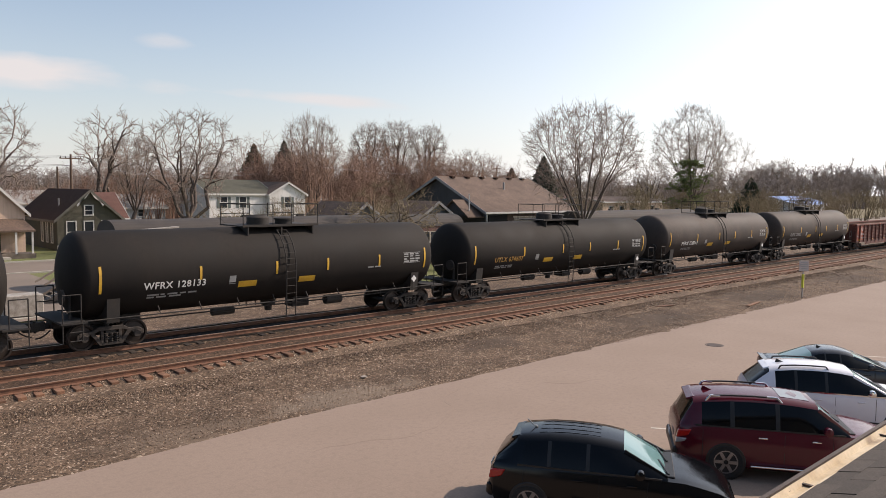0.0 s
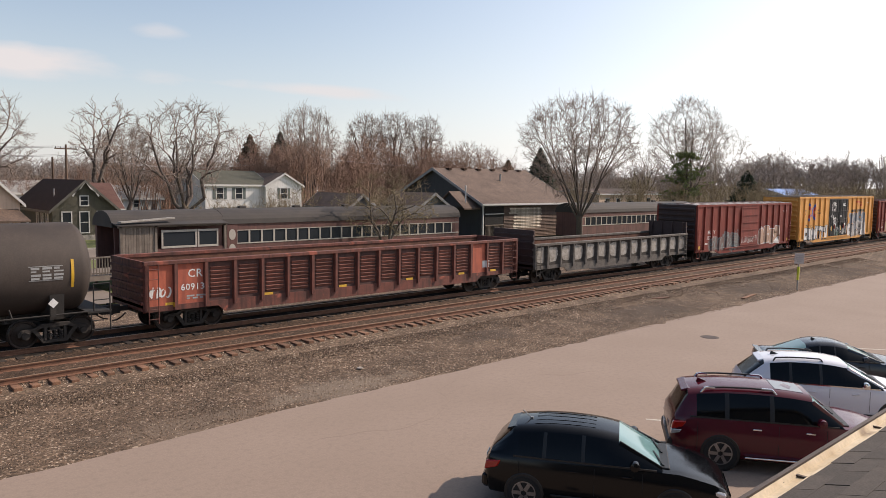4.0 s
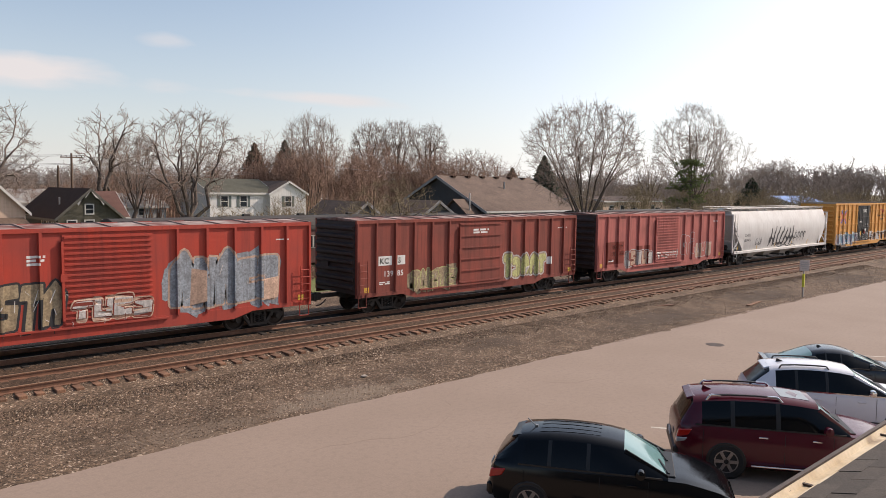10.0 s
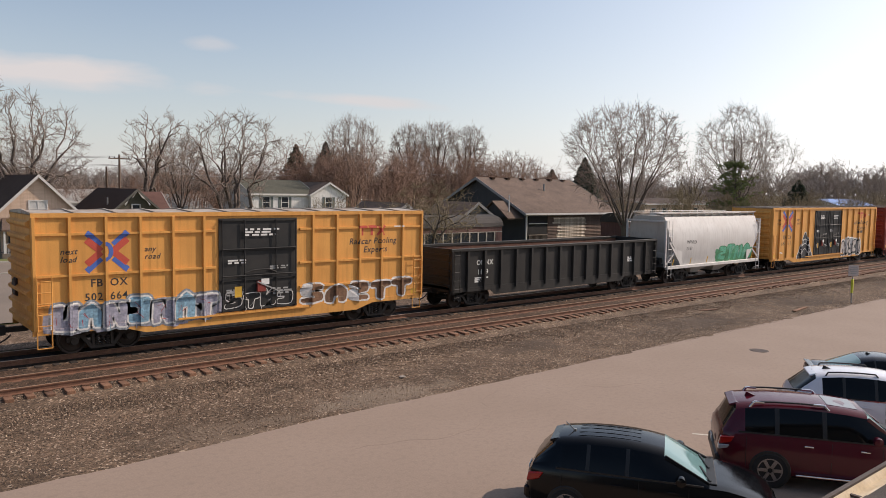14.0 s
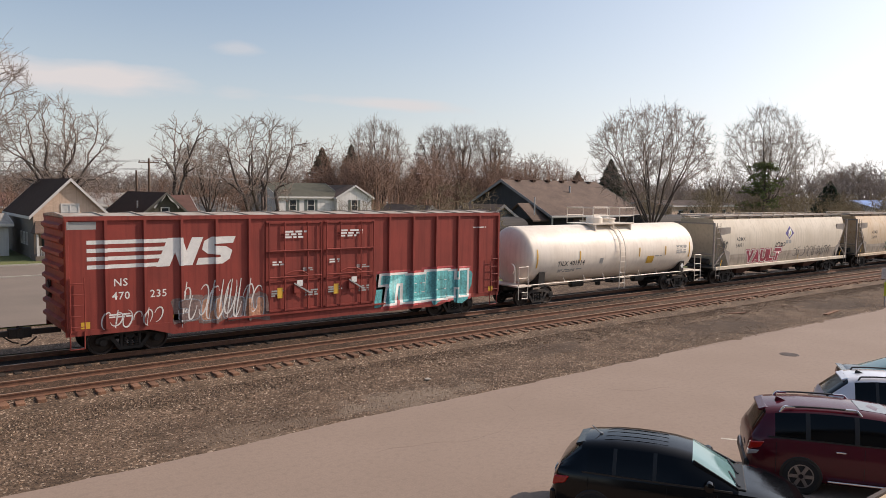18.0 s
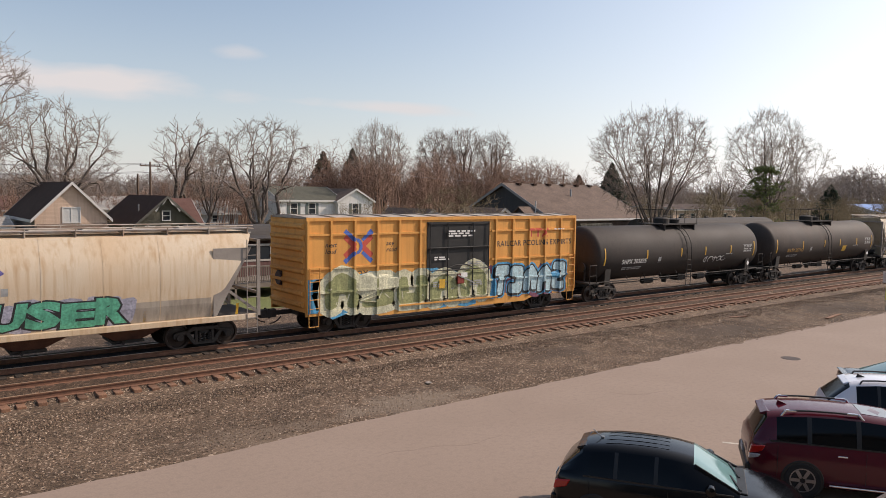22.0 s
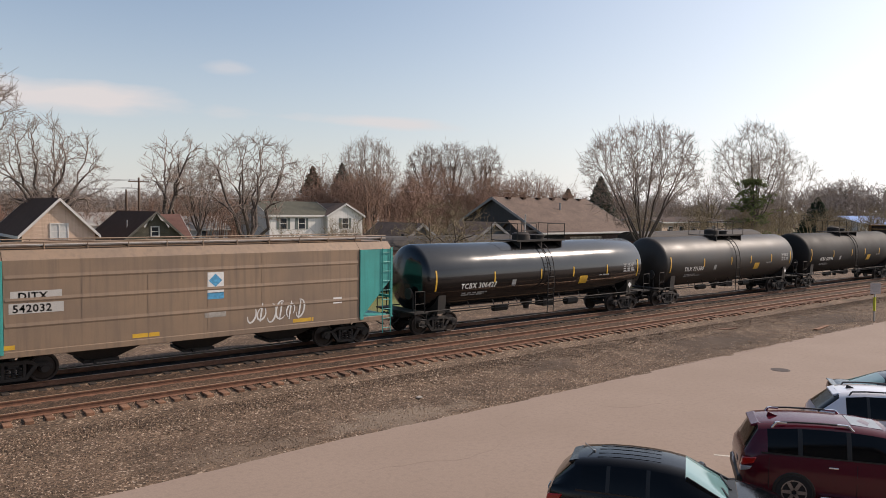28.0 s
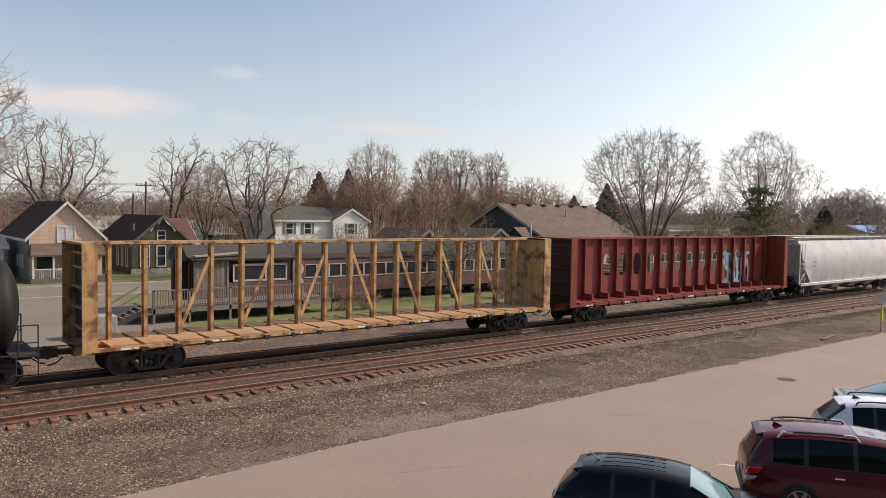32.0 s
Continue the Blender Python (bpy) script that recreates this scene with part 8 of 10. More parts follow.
part("back_wall", Geo().box(15.9, 22.74, 46.9, 47.2, 0.3, 3.3), M_coach_red, c)
part("inner_wall", Geo().box(16.0, 22.7, 44.4, 44.5, 0.9, 3.28), M_coach_red, c)
part("post", Geo().box(16.0, 16.14, 43.5, 43.64, 0.2, 3.4), M_board, c)
part("post", Geo().box(18.0, 18.14, 43.5, 43.64, 0.2, 3.4), M_board, c)
part("post", Geo().box(22.4, 22.54, 43.5, 43.64, 0.2, 3.4), M_board, c)
part("header", Geo().box(15.9, 22.6, 43.5, 43.64, 3.28, 3.44), M_board, c)
part("porch_roof", Geo().add([(15.8, 43.3, 3.44), (22.6, 43.3, 3.44), (22.6, 44.6, 3.62), (15.8, 44.6, 3.62), (15.8, 43.3, 3.38), (22.6, 43.3, 3.38), (22.6, 44.6, 3.56), (15.8, 44.6, 3.56)], [(0, 1, 2, 3), (4, 7, 6, 5), (0, 4, 5, 1), (1, 5, 6, 2), (3, 2, 6, 7), (0, 3, 7, 4)]), M_coach_roof, c)
for k in range(12):
    x = 16.16 + k * 0.155
    part("board", Geo().box(x, x + 0.14, 43.54, 43.58, 1.1, 3.28), M_board, c)
for x0, x1 in ((18.5, 20.5), (20.75, 21.9)):
    fr = part("window_frame", Geo().box(x0 - 0.1, x1 + 0.1, 43.52, 43.58, 2.95, 3.08).box(x0 - 0.1, x1 + 0.1, 43.52, 43.58, 2.0, 2.12).box(x0 - 0.1, x0, 43.52, 43.58, 2.1, 2.98).box(x1, x1 + 0.1, 43.52, 43.58, 2.1, 2.98), M_coach_band, c)
    part("pane", Geo().box(x0, x1, 43.55, 43.57, 2.12, 2.95), M_glass, fr)
part("lower_panel", Geo().box(18.14, 22.4, 43.55, 43.6, 1.1, 1.98), M_coach_red, c)
part("roof_plank", Geo().beam((16.0, 43.6, 3.6), (19.3, 43.9, 3.78), 0.45, 0.08), M_gon_pale, c)
# deck with railing and stairs
d = thing("wooden_deck", "weathered wooden deck with picket railing before the coach", "deck", pose(0, 0, 0))
for k in range(24):
    part("deck_board", once("dboard", lambda: Geo().box(0, 11.0, 0, 0.135, 1.02, 1.07).mesh("deck_board")), M_board, d, at=pose(12.6, 40.3 + k * 0.142, 0))
part("deck_beam", Geo().box(12.6, 23.6, 40.3, 40.4, 0.8, 1.02).box(12.6, 23.6, 43.4, 43.5, 0.8, 1.02), M_board, d)
for x in (12.7, 14.6, 16.9, 19.2, 21.4, 23.5):
    for y in (40.36, 43.4):
        part("deck_post", Geo().box(x - 0.06, x + 0.06, y - 0.06, y + 0.06, 0.15, 2.05 if y < 41 else 1.1), M_board, d)
part("hand_rail", Geo().box(12.6, 23.6, 40.3, 40.42, 1.98, 2.05), M_board, d)
part("mid_rail", Geo().box(12.6, 23.6, 40.33, 40.39, 1.16, 1.22), M_board, d)
pk = keep("picket", lambda: Geo().box(-0.025, 0.025, -0.02, 0.02, 1.1, 2.0), M_board)
for k in range(76):
    part("picket", pk, None, d, at=pose(12.75 + k * 0.143, 40.34, 0))
for k in range(5):
    part("stair_tread", Geo().box(11.2 + k * 0.28, 11.5 + k * 0.28, 41.0, 42.6, 0.28 + k * 0.16, 0.33 + k * 0.16), M_board, d)
for y in (41.0, 42.6):
    part("stringer", Geo().beam((11.1, y, 0.25), (12.6, y, 1.05), 0.06, 0.25), M_board, d)
    part("stair_rail", Geo().beam((11.1, y, 1.2), (12.6, y, 2.05), 0.06, 0.1), M_board, d)

# depot
h = gable_house("depot", "dark depot with a broad brown shingle roof", 52.95, 66.75, 50.4, 63.8, 4.15, 7.4, "x", M_depot_wall, M_shingle_brown, 0.45, trim=M_trim_grey)
for k in range(6):
    x = 54.5 + k * 2.2
    part("ridge_vent", Geo().box(x - 0.2, x + 0.2, 56.5, 57.0, 7.35, 7.55), M_shingle_dark, h)
part("roof_stack", Geo().cyl((60.0, 54.5, 6.0), (60.0, 54.5, 7.0), 0.1, 10), M_steel, h)
part("gutter", Geo().box(52.4, 67.25, 49.75, 49.93, 3.9, 4.05), M_trim, h)
for x in (53.0, 66.7):
    part("downspout", Geo().box(x - 0.06, x + 0.06, 50.2, 50.34, 0.2, 3.95), M_trim, h)
# flat dark sheet on the wall, painted as the shade of an opening
part("porch_opening", Geo().box(53.3, 56.0, 50.3, 50.38, 0.9, 3.7), M_dark, h)
part("porch_rail", Geo().box(53.3, 56.0, 50.2, 50.26, 3.0, 3.08), M_trim, h)
part("porch_guard", Geo().box(53.3, 56.0, 50.2, 50.26, 1.9, 1.98), M_board, h)
for k in range(16):
    part("guard_bar", once("gbar", lambda: Geo().box(-0.02, 0.02, 50.2, 50.24, 0.9, 1.9).mesh("guard_bar")), M_board, h, at=pose(53.4 + k * 0.165, 0, 0))
rnd = random.Random(31)
for k in range(22):
    z = 0.6 + k * 0.15
    lap = [(50.27, 0.0), (50.38, 0.0), (50.38, 0.14), (50.33, 0.14)]
    cuts = [56.05, 64.8]
    if 6 <= k <= 19:      # rows where the paint has gone and bare boards show
        cuts[1:1] = [56.3 + rnd.uniform(0, 0.8) if k > 15 else 57.6 + rnd.uniform(-0.25, 0.5), 61.95 + rnd.uniform(-0.3, 0.12)]
    for n, (a, b) in enumerate(zip(cuts, cuts[1:])):
        part("wall_board", Geo().prism(lap, "x", a + 0.004, b - 0.004), M_depot_bare if n == 1 else M_depot_wood, h, at=pose(0, rnd.uniform(-0.012, 0.008), z))
part("porch_opening", Geo().box(64.9, 66.6, 50.3, 50.38, 0.6, 3.75), M_dark, h)
for z in (0.95, 2.95):
    part("porch_rail", Geo().box(64.9, 66.7, 50.2, 50.26, z, z + 0.09), M_trim_grey, h)
pg = part("porch_gable", Geo().prism([(50.9, 3.7), (54.6, 3.7), (52.75, 5.1)], "x", 51.0, 52.9), M_depot_wall, h)
for s in (-1, 1):
    part("porch_slope", Geo().prism([(52.75, 5.1), (52.75, 5.22), (52.75 + s * 2.2, 3.62), (52.75 + s * 2.2, 3.5)], "x", 50.7, 52.9), M_shingle_brown, pg)
part("vent_pipe", Geo().cyl((51.6, 51.3, 3.9), (51.6, 51.3, 5.8), 0.06, 8), M_trim, h)
hs = gable_house("shed", "small dark gabled shed behind the coach", 44.6, 47.8, 50.0, 55.0, 4.0, 5.0, "y", M_blue_wall, M_shingle_brown, 0.25, trim=M_trim_grey)
part("grey_panel", Geo().box(44.6, 47.8, 49.9, 49.98, 0.2, 2.9), M_gon_pale, hs)
hs = gable_house("shed", "small gabled roof behind the coach roof", 36.0, 38.6, 49.0, 55.0, 4.0, 4.95, "y", M_blue_wall, M_shingle_brown, 0.25, trim=M_trim_grey)

# utility poles with cross arms and cables
def utility_pole(x, y, z, arms=2):
    p = thing("utility_pole", "weathered timber utility pole with cross arms", "utility pole", pose(x, y, 0.15), "utility poles")
    part("mast", Geo().cyl((0, 0, 0), (0, 0, z), 0.15, 10, 0.1), M_pole, p, smooth=True)
    for k in range(arms):
        part("cross_arm", Geo().box(-1.1, 1.1, -0.06, 0.06, z - 0.5 - k * 0.9, z - 0.38 - k * 0.9), M_pole, p)
        for i in (-1.0, -0.5, 0.5, 1.0):
            part("insulator", Geo().lathe([(z - 0.38 - k * 0.9, 0.03), (z - 0.3 - k * 0.9, 0.05), (z - 0.22 - k * 0.9, 0.03)], 8, "z", (i, 0, 0)), M_glass, p)
    return p


def cable(a, b, sag, label="thin overhead cable sagging between poles"):
    pts = []
    for k in range(13):
        u = k / 12
        pts.append((a[0] + (b[0] - a[0]) * u, a[1] + (b[1] - a[1]) * u, a[2] + (b[2] - a[2]) * u - sag * 4 * u * (1 - u)))
    tagged(part("cable", Geo().pipe(pts, 0.02, 5), M_wire), label, "cable", "overhead cables", "structure")


utility_pole(25.9, 85, 9.2, 1)
utility_pole(25.0, 86.5, 7.9, 0)
utility_pole(122.0, 113, 11.0)
utility_pole(-18.0, 86, 9.3)
for dz in (8.75, 7.85):
    for dx in (-1.0, 1.0):
        cable((25.9 + dx, 85, dz + 0.4), (-18 + dx, 86, dz + 0.4), 0.7)
        cable((25.9 + dx, 85, dz + 0.4), (60 + dx, 108, dz + 0.4), 0.9)
cable((60, 88, 11.6), (122, 113, 10.4), 0.5)
cable((60, 88.5, 9.0), (122, 113, 9.0), 0.5)
utility_pole(60.0, 108, 9.2)
bx = thing("utility_box", "pale green electrical cabinet on the lawn", "utility box", pose(9.2, 37.6, 0.2))
part("cabinet", Geo().box(-0.8, 0.8, -0.5, 0.5, 0.1, 1.1), M_gon_pale, bx, bevel=0.04)
part("pad", Geo().box(-1.0, 1.0, -0.7, 0.7, 0, 0.1), M_concrete, bx)

# ---------------------------------------------------------------- parked vehicles
M_car_black = mat("black car paint", (0.0025, 0.0025, 0.003), 0.14, vary=0.02, spec=0.3, coat=0.05)
M_car_red = mat("dark red car paint", (0.075, 0.005, 0.012), 0.16, vary=0.03, spec=0.4, coat=0.1)
M_car_white = mat("pearl white car paint", (0.62, 0.62, 0.66), 0.2, vary=0.02, coat=0.5)
M_car_navy = mat("dark slate car paint", (0.012, 0.016, 0.024), 0.2, vary=0.02, coat=0.2)
M_car_glass = mat("tinted car glass", (0.003, 0.0032, 0.0035), 0.06, vary=0.01, spec=0.25)
# teal base colour stands in for the sky's glare on the glass
M_windshield_glare = mat("windscreen glass with sky glare", (0.13, 0.24, 0.24), 0.06, vary=0.02, spec=0.8)
M_rubber = mat("tyre rubber", (0.014, 0.014, 0.014), 0.85)
M_alloy = mat("alloy wheel", (0.24, 0.24, 0.25), 0.3, 0.85)
M_plastic = mat("black plastic trim", (0.009, 0.009, 0.009), 0.5)
M_tail = mat("red tail lamp", (0.4, 0.015, 0.01), 0.15, coat=0.5)
M_lamp = mat("clear headlamp", (0.55, 0.55, 0.56), 0.08, 0.5)
M_chrome = mat("chrome", (0.7, 0.7, 0.7), 0.1, 1.0)


def vehicle(name, label, x, y, turn, L, W, H, paint, hood=0.98, belt=1.02, screen=1.25, rake=0.8, hatch=0.4, deck=0.12, rack=None, tyre=0.36, wheel_at=(0.8, 3.4), sunroof=False, clear_tail=False, boxy=0.0):
    """A car with its tail at the origin and its nose along +x. screen: windscreen foot back from the nose, rake: its run;
    deck: foot of the rear window, hatch: its run."""
    car = thing(name, label, "car", pose(x, y, 0, 0, 0, turn), "parked cars")
    hw = W / 2
    xf = L - screen
    rf, rr = xf - rake, deck + hatch
    sedan = deck > 0.4
    # stations: x, half width, sill, belt, top, half width of the roof, tag of the side between this and the next one
    cab = rf - rr
    tops = [(0.0, H - 0.1), (0.12, H - 0.045), (0.3, H - 0.012), (0.5, H), (0.7, H - 0.008), (0.88, H - 0.04), (1.0, H - 0.085)]

    def top_at(u):
        for (a, za), (b, zb) in zip(tops, tops[1:]):
            if u <= b:
                return za + (zb - za) * (u - a) / (b - a)
        return tops[-1][1]

    st = [(0.0, 0.78, 0.44, belt - 0.34, belt - 0.3, 0.6, "body"), (0.03, 0.88, 0.36, belt - 0.14, belt - 0.1, 0.7, "body"), (0.09, 0.94, 0.3, belt - 0.05, belt - 0.02, 0.74, "body")]
    if sedan:
        st += [(deck * 0.5, 0.96, 0.27, belt, belt + 0.03, 0.74, "body")]
    st += [(deck, 0.965, 0.26, belt, belt + 0.04, 0.78, "pillar")]
    roofw = 0.69 + 0.05 * boxy
    cuts = [(0.0, "pillar"), (0.07, "glass"), (0.3, "trim"), (0.335, "glass"), (0.5, "glass"), (0.66, "trim"), (0.695, "glass"), (0.85, "glass"), (1.0, "glass")]
    for u, tag in cuts:
        st.append((rr + cab * u, 0.985 + 0.015 * min(u * 3, 1), 0.23, belt - 0.01 * u, top_at(u), roofw - 0.03 * abs(u - 0.5), tag))
    st += [(xf, 0.995, 0.22, hood, hood + 0.03, 0.8, "body"), (xf + 0.3, 0.985, 0.22, hood - 0.01, hood + 0.02, 0.8, "body"), (L - 0.7, 0.97, 0.23, hood - 0.06, hood - 0.035, 0.78, "body"), (L - 0.35, 0.93, 0.25, hood - 0.15, hood - 0.12, 0.74, "body"),
           (L - 0.14, 0.85, 0.28, hood - 0.25, hood - 0.22, 0.66, "body"), (L - 0.04, 0.74, 0.32, hood - 0.38, hood - 0.34, 0.58, "body"), (L, 0.62, 0.4, hood - 0.46, hood - 0.43, 0.5, "")]
    rows = []
    for sx, w, zb, bz, rz, tw, tag in st:
        w, tw = w * hw, tw * hw
        drop = min(0.1, (rz - bz) * 0.4)
        e = (tw, rz - drop)
        bw = w * 0.945
        half = [(w * 0.84, zb), (w * 0.965, zb + 0.07), (w * 0.995, zb + 0.2), (w, zb + (bz - zb) * 0.55), (w * 0.985, bz - 0.09), (bw, bz)]
        for k in (0.34, 0.67):
            half.append((bw + (e[0] - bw) * k + 0.02 * (1 if rz - bz > 0.2 else 0), bz + (e[1] - bz) * k))
        half += [e, (tw * 0.9, rz - drop * 0.3), (tw * 0.55, rz - drop * 0.05), (0.0, rz)]
        rows.append([(sx, a, b) for a, b in half])
    m = len(rows[0])
    parts = {"body": Geo(), "side_glass": (Geo(), Geo()), "window_trim": {}, "windscreen": Geo(), "rear_window": Geo(), "roof": Geo()}
    for j in range(len(st) - 1):
        tag = st[j][6]
        xa = st[j][0]
        for i in range(m - 1):
            for s in (0, 1):
                sg = (1, -1)[s]
                quad = [(p[0], sg * p[1], p[2]) for p in (rows[j][i], rows[j][i + 1], rows[j + 1][i + 1], rows[j + 1][i])]
                if 5 <= i < 8 and tag in ("glass", "trim"):
                    g = parts["side_glass"][s] if tag == "glass" else parts["window_trim"].setdefault((s, j), Geo())
                elif i >= 8 and abs(xa - deck) < 1e-6:
                    g = parts["rear_window"]
                elif i >= 8 and abs(xa - rf) < 1e-6:
                    g = parts["windscreen"]
                elif i >= 8 and rr - 1e-6 <= xa < rf - 1e-6:
                    g = parts["roof"]
                else:
                    g = parts["body"]
                g.quad(*(quad if s == 0 else quad[::-1]))
    for r in (rows[0], rows[-1]):
        parts["body"].add([(p[0], -p[1], p[2]) for p in r] + [(p[0], p[1], p[2]) for p in reversed(r[:-1])], [tuple(range(2 * m - 1))])

    def weld(g, nm, material, sharp=50):
        me = g.mesh(nm)
        bm = bmesh.new()
        bm.from_mesh(me)
        bmesh.ops.remove_doubles(bm, verts=bm.verts, dist=0.0005)
        bmesh.ops.recalc_face_normals(bm, faces=bm.faces)
        bm.to_mesh(me)
        bm.free()
        me.shade_smooth()
        me.set_sharp_from_angle(angle=radians(sharp))
        part(nm, me, material, car)

    weld(parts["body"], "body", paint)
    weld(parts["roof"], "roof", paint)
    weld(parts["windscreen"], "windscreen", M_windshield_glare)
    weld(parts["rear_window"], "rear_window", M_windshield_glare if sedan else M_car_glass)
    for s in (0, 1):
        weld(parts["side_glass"][s], "side_glass", M_car_glass)
    for g in parts["window_trim"].values():
        weld(g, "window_pillar", M_plastic)
    cols = {r[0][0]: r for r in rows}
    foot, head = cols[xf], cols[rf]
    back, rear = cols[deck], cols[rr]
    for s in (-1, 1):
        part("front_pillar", Geo().beam((foot[8][0], s * foot[8][1], foot[8][2]), (head[8][0], s * head[8][1], head[8][2]), 0.09, 0.05, (0, s, 0.3)), paint, car, bevel=0.012)
        part("belt_trim", Geo().beam((rr + 0.05, s * hw * 0.945, belt + 0.006), (xf - 0.1, s * hw * 0.945, belt + (hood - belt) * 0.6 + 0.006), 0.03, 0.03), M_plastic if paint != M_car_white else M_chrome, car)
        part("wiper", Geo().beam((xf + 0.03, s * 0.35 - 0.25, hood + 0.055), (xf - 0.14, s * 0.35 + 0.3, hood + 0.12), 0.03, 0.02), M_plastic, car)
        # tail lamp wraps round the corner, head lamp sweeps back
        part("tail_lamp", Geo().prism([(0.015, belt - 0.3), (0.26, belt - 0.24), (0.34, belt - 0.1), (0.05, belt - 0.12)], "y", *sorted((s * hw * 0.7, s * hw * 0.99))), M_tail, car, bevel=0.02)
        if clear_tail:
            part("reverse_lamp", Geo().prism([(0.0, belt - 0.42), (0.2, belt - 0.38), (0.25, belt - 0.3), (0.015, belt - 0.31)], "y", *sorted((s * hw * 0.7, s * hw * 0.98))), M_lamp, car, bevel=0.015)
        part("head_lamp", Geo().prism([(L - 0.62, hood - 0.27), (L - 0.13, hood - 0.42), (L - 0.1, hood - 0.31), (L - 0.6, hood - 0.16)], "y", *sorted((s * hw * 0.58, s * hw * 0.9))), M_lamp, car, bevel=0.03)
        mx = xf - 0.5
        part("door_mirror", Geo().lathe([(0.0, 0.03), (0.02, 0.085), (0.1, 0.1), (0.17, 0.085), (0.2, 0.02)], 12, "y"), M_chrome if paint == M_car_white else paint, car, smooth=True, at=pose(mx, s * (hw + 0.02) - (0.2 if s < 0 else 0), belt + 0.1))
        for hx in (L * 0.35, L * 0.57):
            part("door_handle", Geo().box(hx, hx + 0.19, *sorted((s * (hw * 0.98), s * (hw + 0.02))), belt - 0.2, belt - 0.165), M_chrome if paint == M_car_red else paint, car, bevel=0.008)
        for dx in (rr + cab * 0.08, L * 0.46, xf - 0.35):
            part("door_gap", Geo().beam((dx, s * (hw + 0.0015), 0.42), (dx, s * (hw * 0.988), belt - 0.08), 0.008, 0.006, (0, 1, 0)), M_rubber, car)
        part("sill_strip", Geo().box(wheel_at[0] + 0.5, wheel_at[1] - 0.5, *sorted((s * (hw * 0.95), s * (hw + (0.09 if paint == M_car_red else 0.01)))), 0.34, 0.375), M_chrome if paint == M_car_red else M_plastic, car, bevel=0.01)
        for wx in wheel_at:
            part("wheel_arch", Geo().lathe([(s * (hw - 0.25), tyre + 0.02), (s * (hw - 0.01), tyre + 0.035), (s * (hw + 0.006), tyre + 0.02)], 30, "y", (wx, 0, tyre)), M_plastic, car, smooth=True)
            wh = part("wheel", Geo().lathe([(-0.11, tyre * 0.62), (-0.12, tyre * 0.9), (-0.08, tyre), (0.08, tyre), (0.12, tyre * 0.9), (0.11, tyre * 0.62)], 28, "y"), M_rubber, car, smooth=True, at=pose(wx, s * (hw - 0.1), tyre))
            gg = Geo().lathe([(0.0, 0.02), (s * 0.125, 0.06), (s * 0.125, 0.075), (s * 0.09, 0.08)], 16, "y").lathe([(s * 0.06, tyre * 0.62), (s * 0.115, tyre * 0.66), (s * 0.115, tyre * 0.6), (s * 0.06, tyre * 0.56)], 28, "y")
            for k in range(6):
                q = math.pi * k / 3
                gg.beam((0.05 * math.cos(q), s * 0.11, 0.05 * math.sin(q)), (tyre * 0.62 * math.cos(q), s * 0.11, tyre * 0.62 * math.sin(q)), 0.07, 0.03, (0, 1, 0))
            part("rim", gg, M_alloy, wh)
    part("cowl", Geo().box(xf - 0.04, xf + 0.14, -hw * 0.76, hw * 0.76, hood + 0.01, hood + 0.045), M_plastic, car, bevel=0.012)
    z0 = rear[11][2]
    if not sedan:
        w8 = rear[8][1]
        part("spoiler", Geo().prism([(rr - 0.13, z0 - 0.09), (rr - 0.02, z0 - 0.09), (rr + 0.16, z0 - 0.02), (rr + 0.02, z0 + 0.004), (rr - 0.14, z0 - 0.05)], "y", -w8 * 0.74, w8 * 0.74), paint, car, bevel=0.015)
    else:
        part("boot_lip", Geo().prism([(-0.02, belt + 0.0), (0.16, belt - 0.02), (0.16, belt + 0.02), (-0.03, belt + 0.04)], "y", -hw * 0.72, hw * 0.72), paint, car, bevel=0.012)
    if rack == "ANT":
        part("antenna", Geo().cyl((rr + 0.3, 0, H - 0.05), (rr + 0.12, 0, H + 0.1), 0.011, 6).cyl((rr + 0.3, 0, H - 0.08), (rr + 0.3, 0, H - 0.02), 0.035, 8), M_steel, car)
        for yy in (-0.36, -0.13, 0.13, 0.36):
            pts = [(rr + cab * u, yy * (1 - 0.1 * u), top_at(u) - 0.1 * (yy / hw) ** 2 * 0.3 + 0.004) for u in (0.2, 0.35, 0.5, 0.65, 0.78)]
            g = Geo()
            for a, b in zip(pts, pts[1:]):
                g.beam(a, b, 0.022, 0.006)
            part("roof_crease", g, paint, car)
    else:
        part("antenna_fin", Geo().prism([(rr + 0.25, z0 + 0.04), (rr + 0.5, z0 + 0.05), (rr + 0.28, z0 + 0.14)], "y", -0.02, 0.02), M_plastic if paint != M_car_red else paint, car)
    if rack and rack != "ANT":
        for s in (-1, 1):
            pts = []
            for k, u in enumerate((0.1, 0.14, 0.3, 0.5, 0.68, 0.73)):
                pts.append((rr + cab * u, s * hw * (roofw - 0.07), top_at(u) + (0.02 if 0 < k < 5 else -0.12)))
            g = Geo()
            for a, b in zip(pts, pts[1:]):
                g.beam(a, b, 0.045, 0.035)
            r = part("roof_rack", g, M_plastic, car, bevel=0.008)
            if rack == M_chrome:
                for a, b in ((pts[0], pts[1]), (pts[4], pts[5])):
                    part("rack_foot", Geo().beam(a, b, 0.07, 0.05).beam(b if a is pts[0] else a, tuple(q + (0.22 if i == 0 and a is pts[0] else (-0.22 if i == 0 else 0)) for i, q in enumerate(b if a is pts[0] else a)), 0.06, 0.045), rack, r, bevel=0.01)
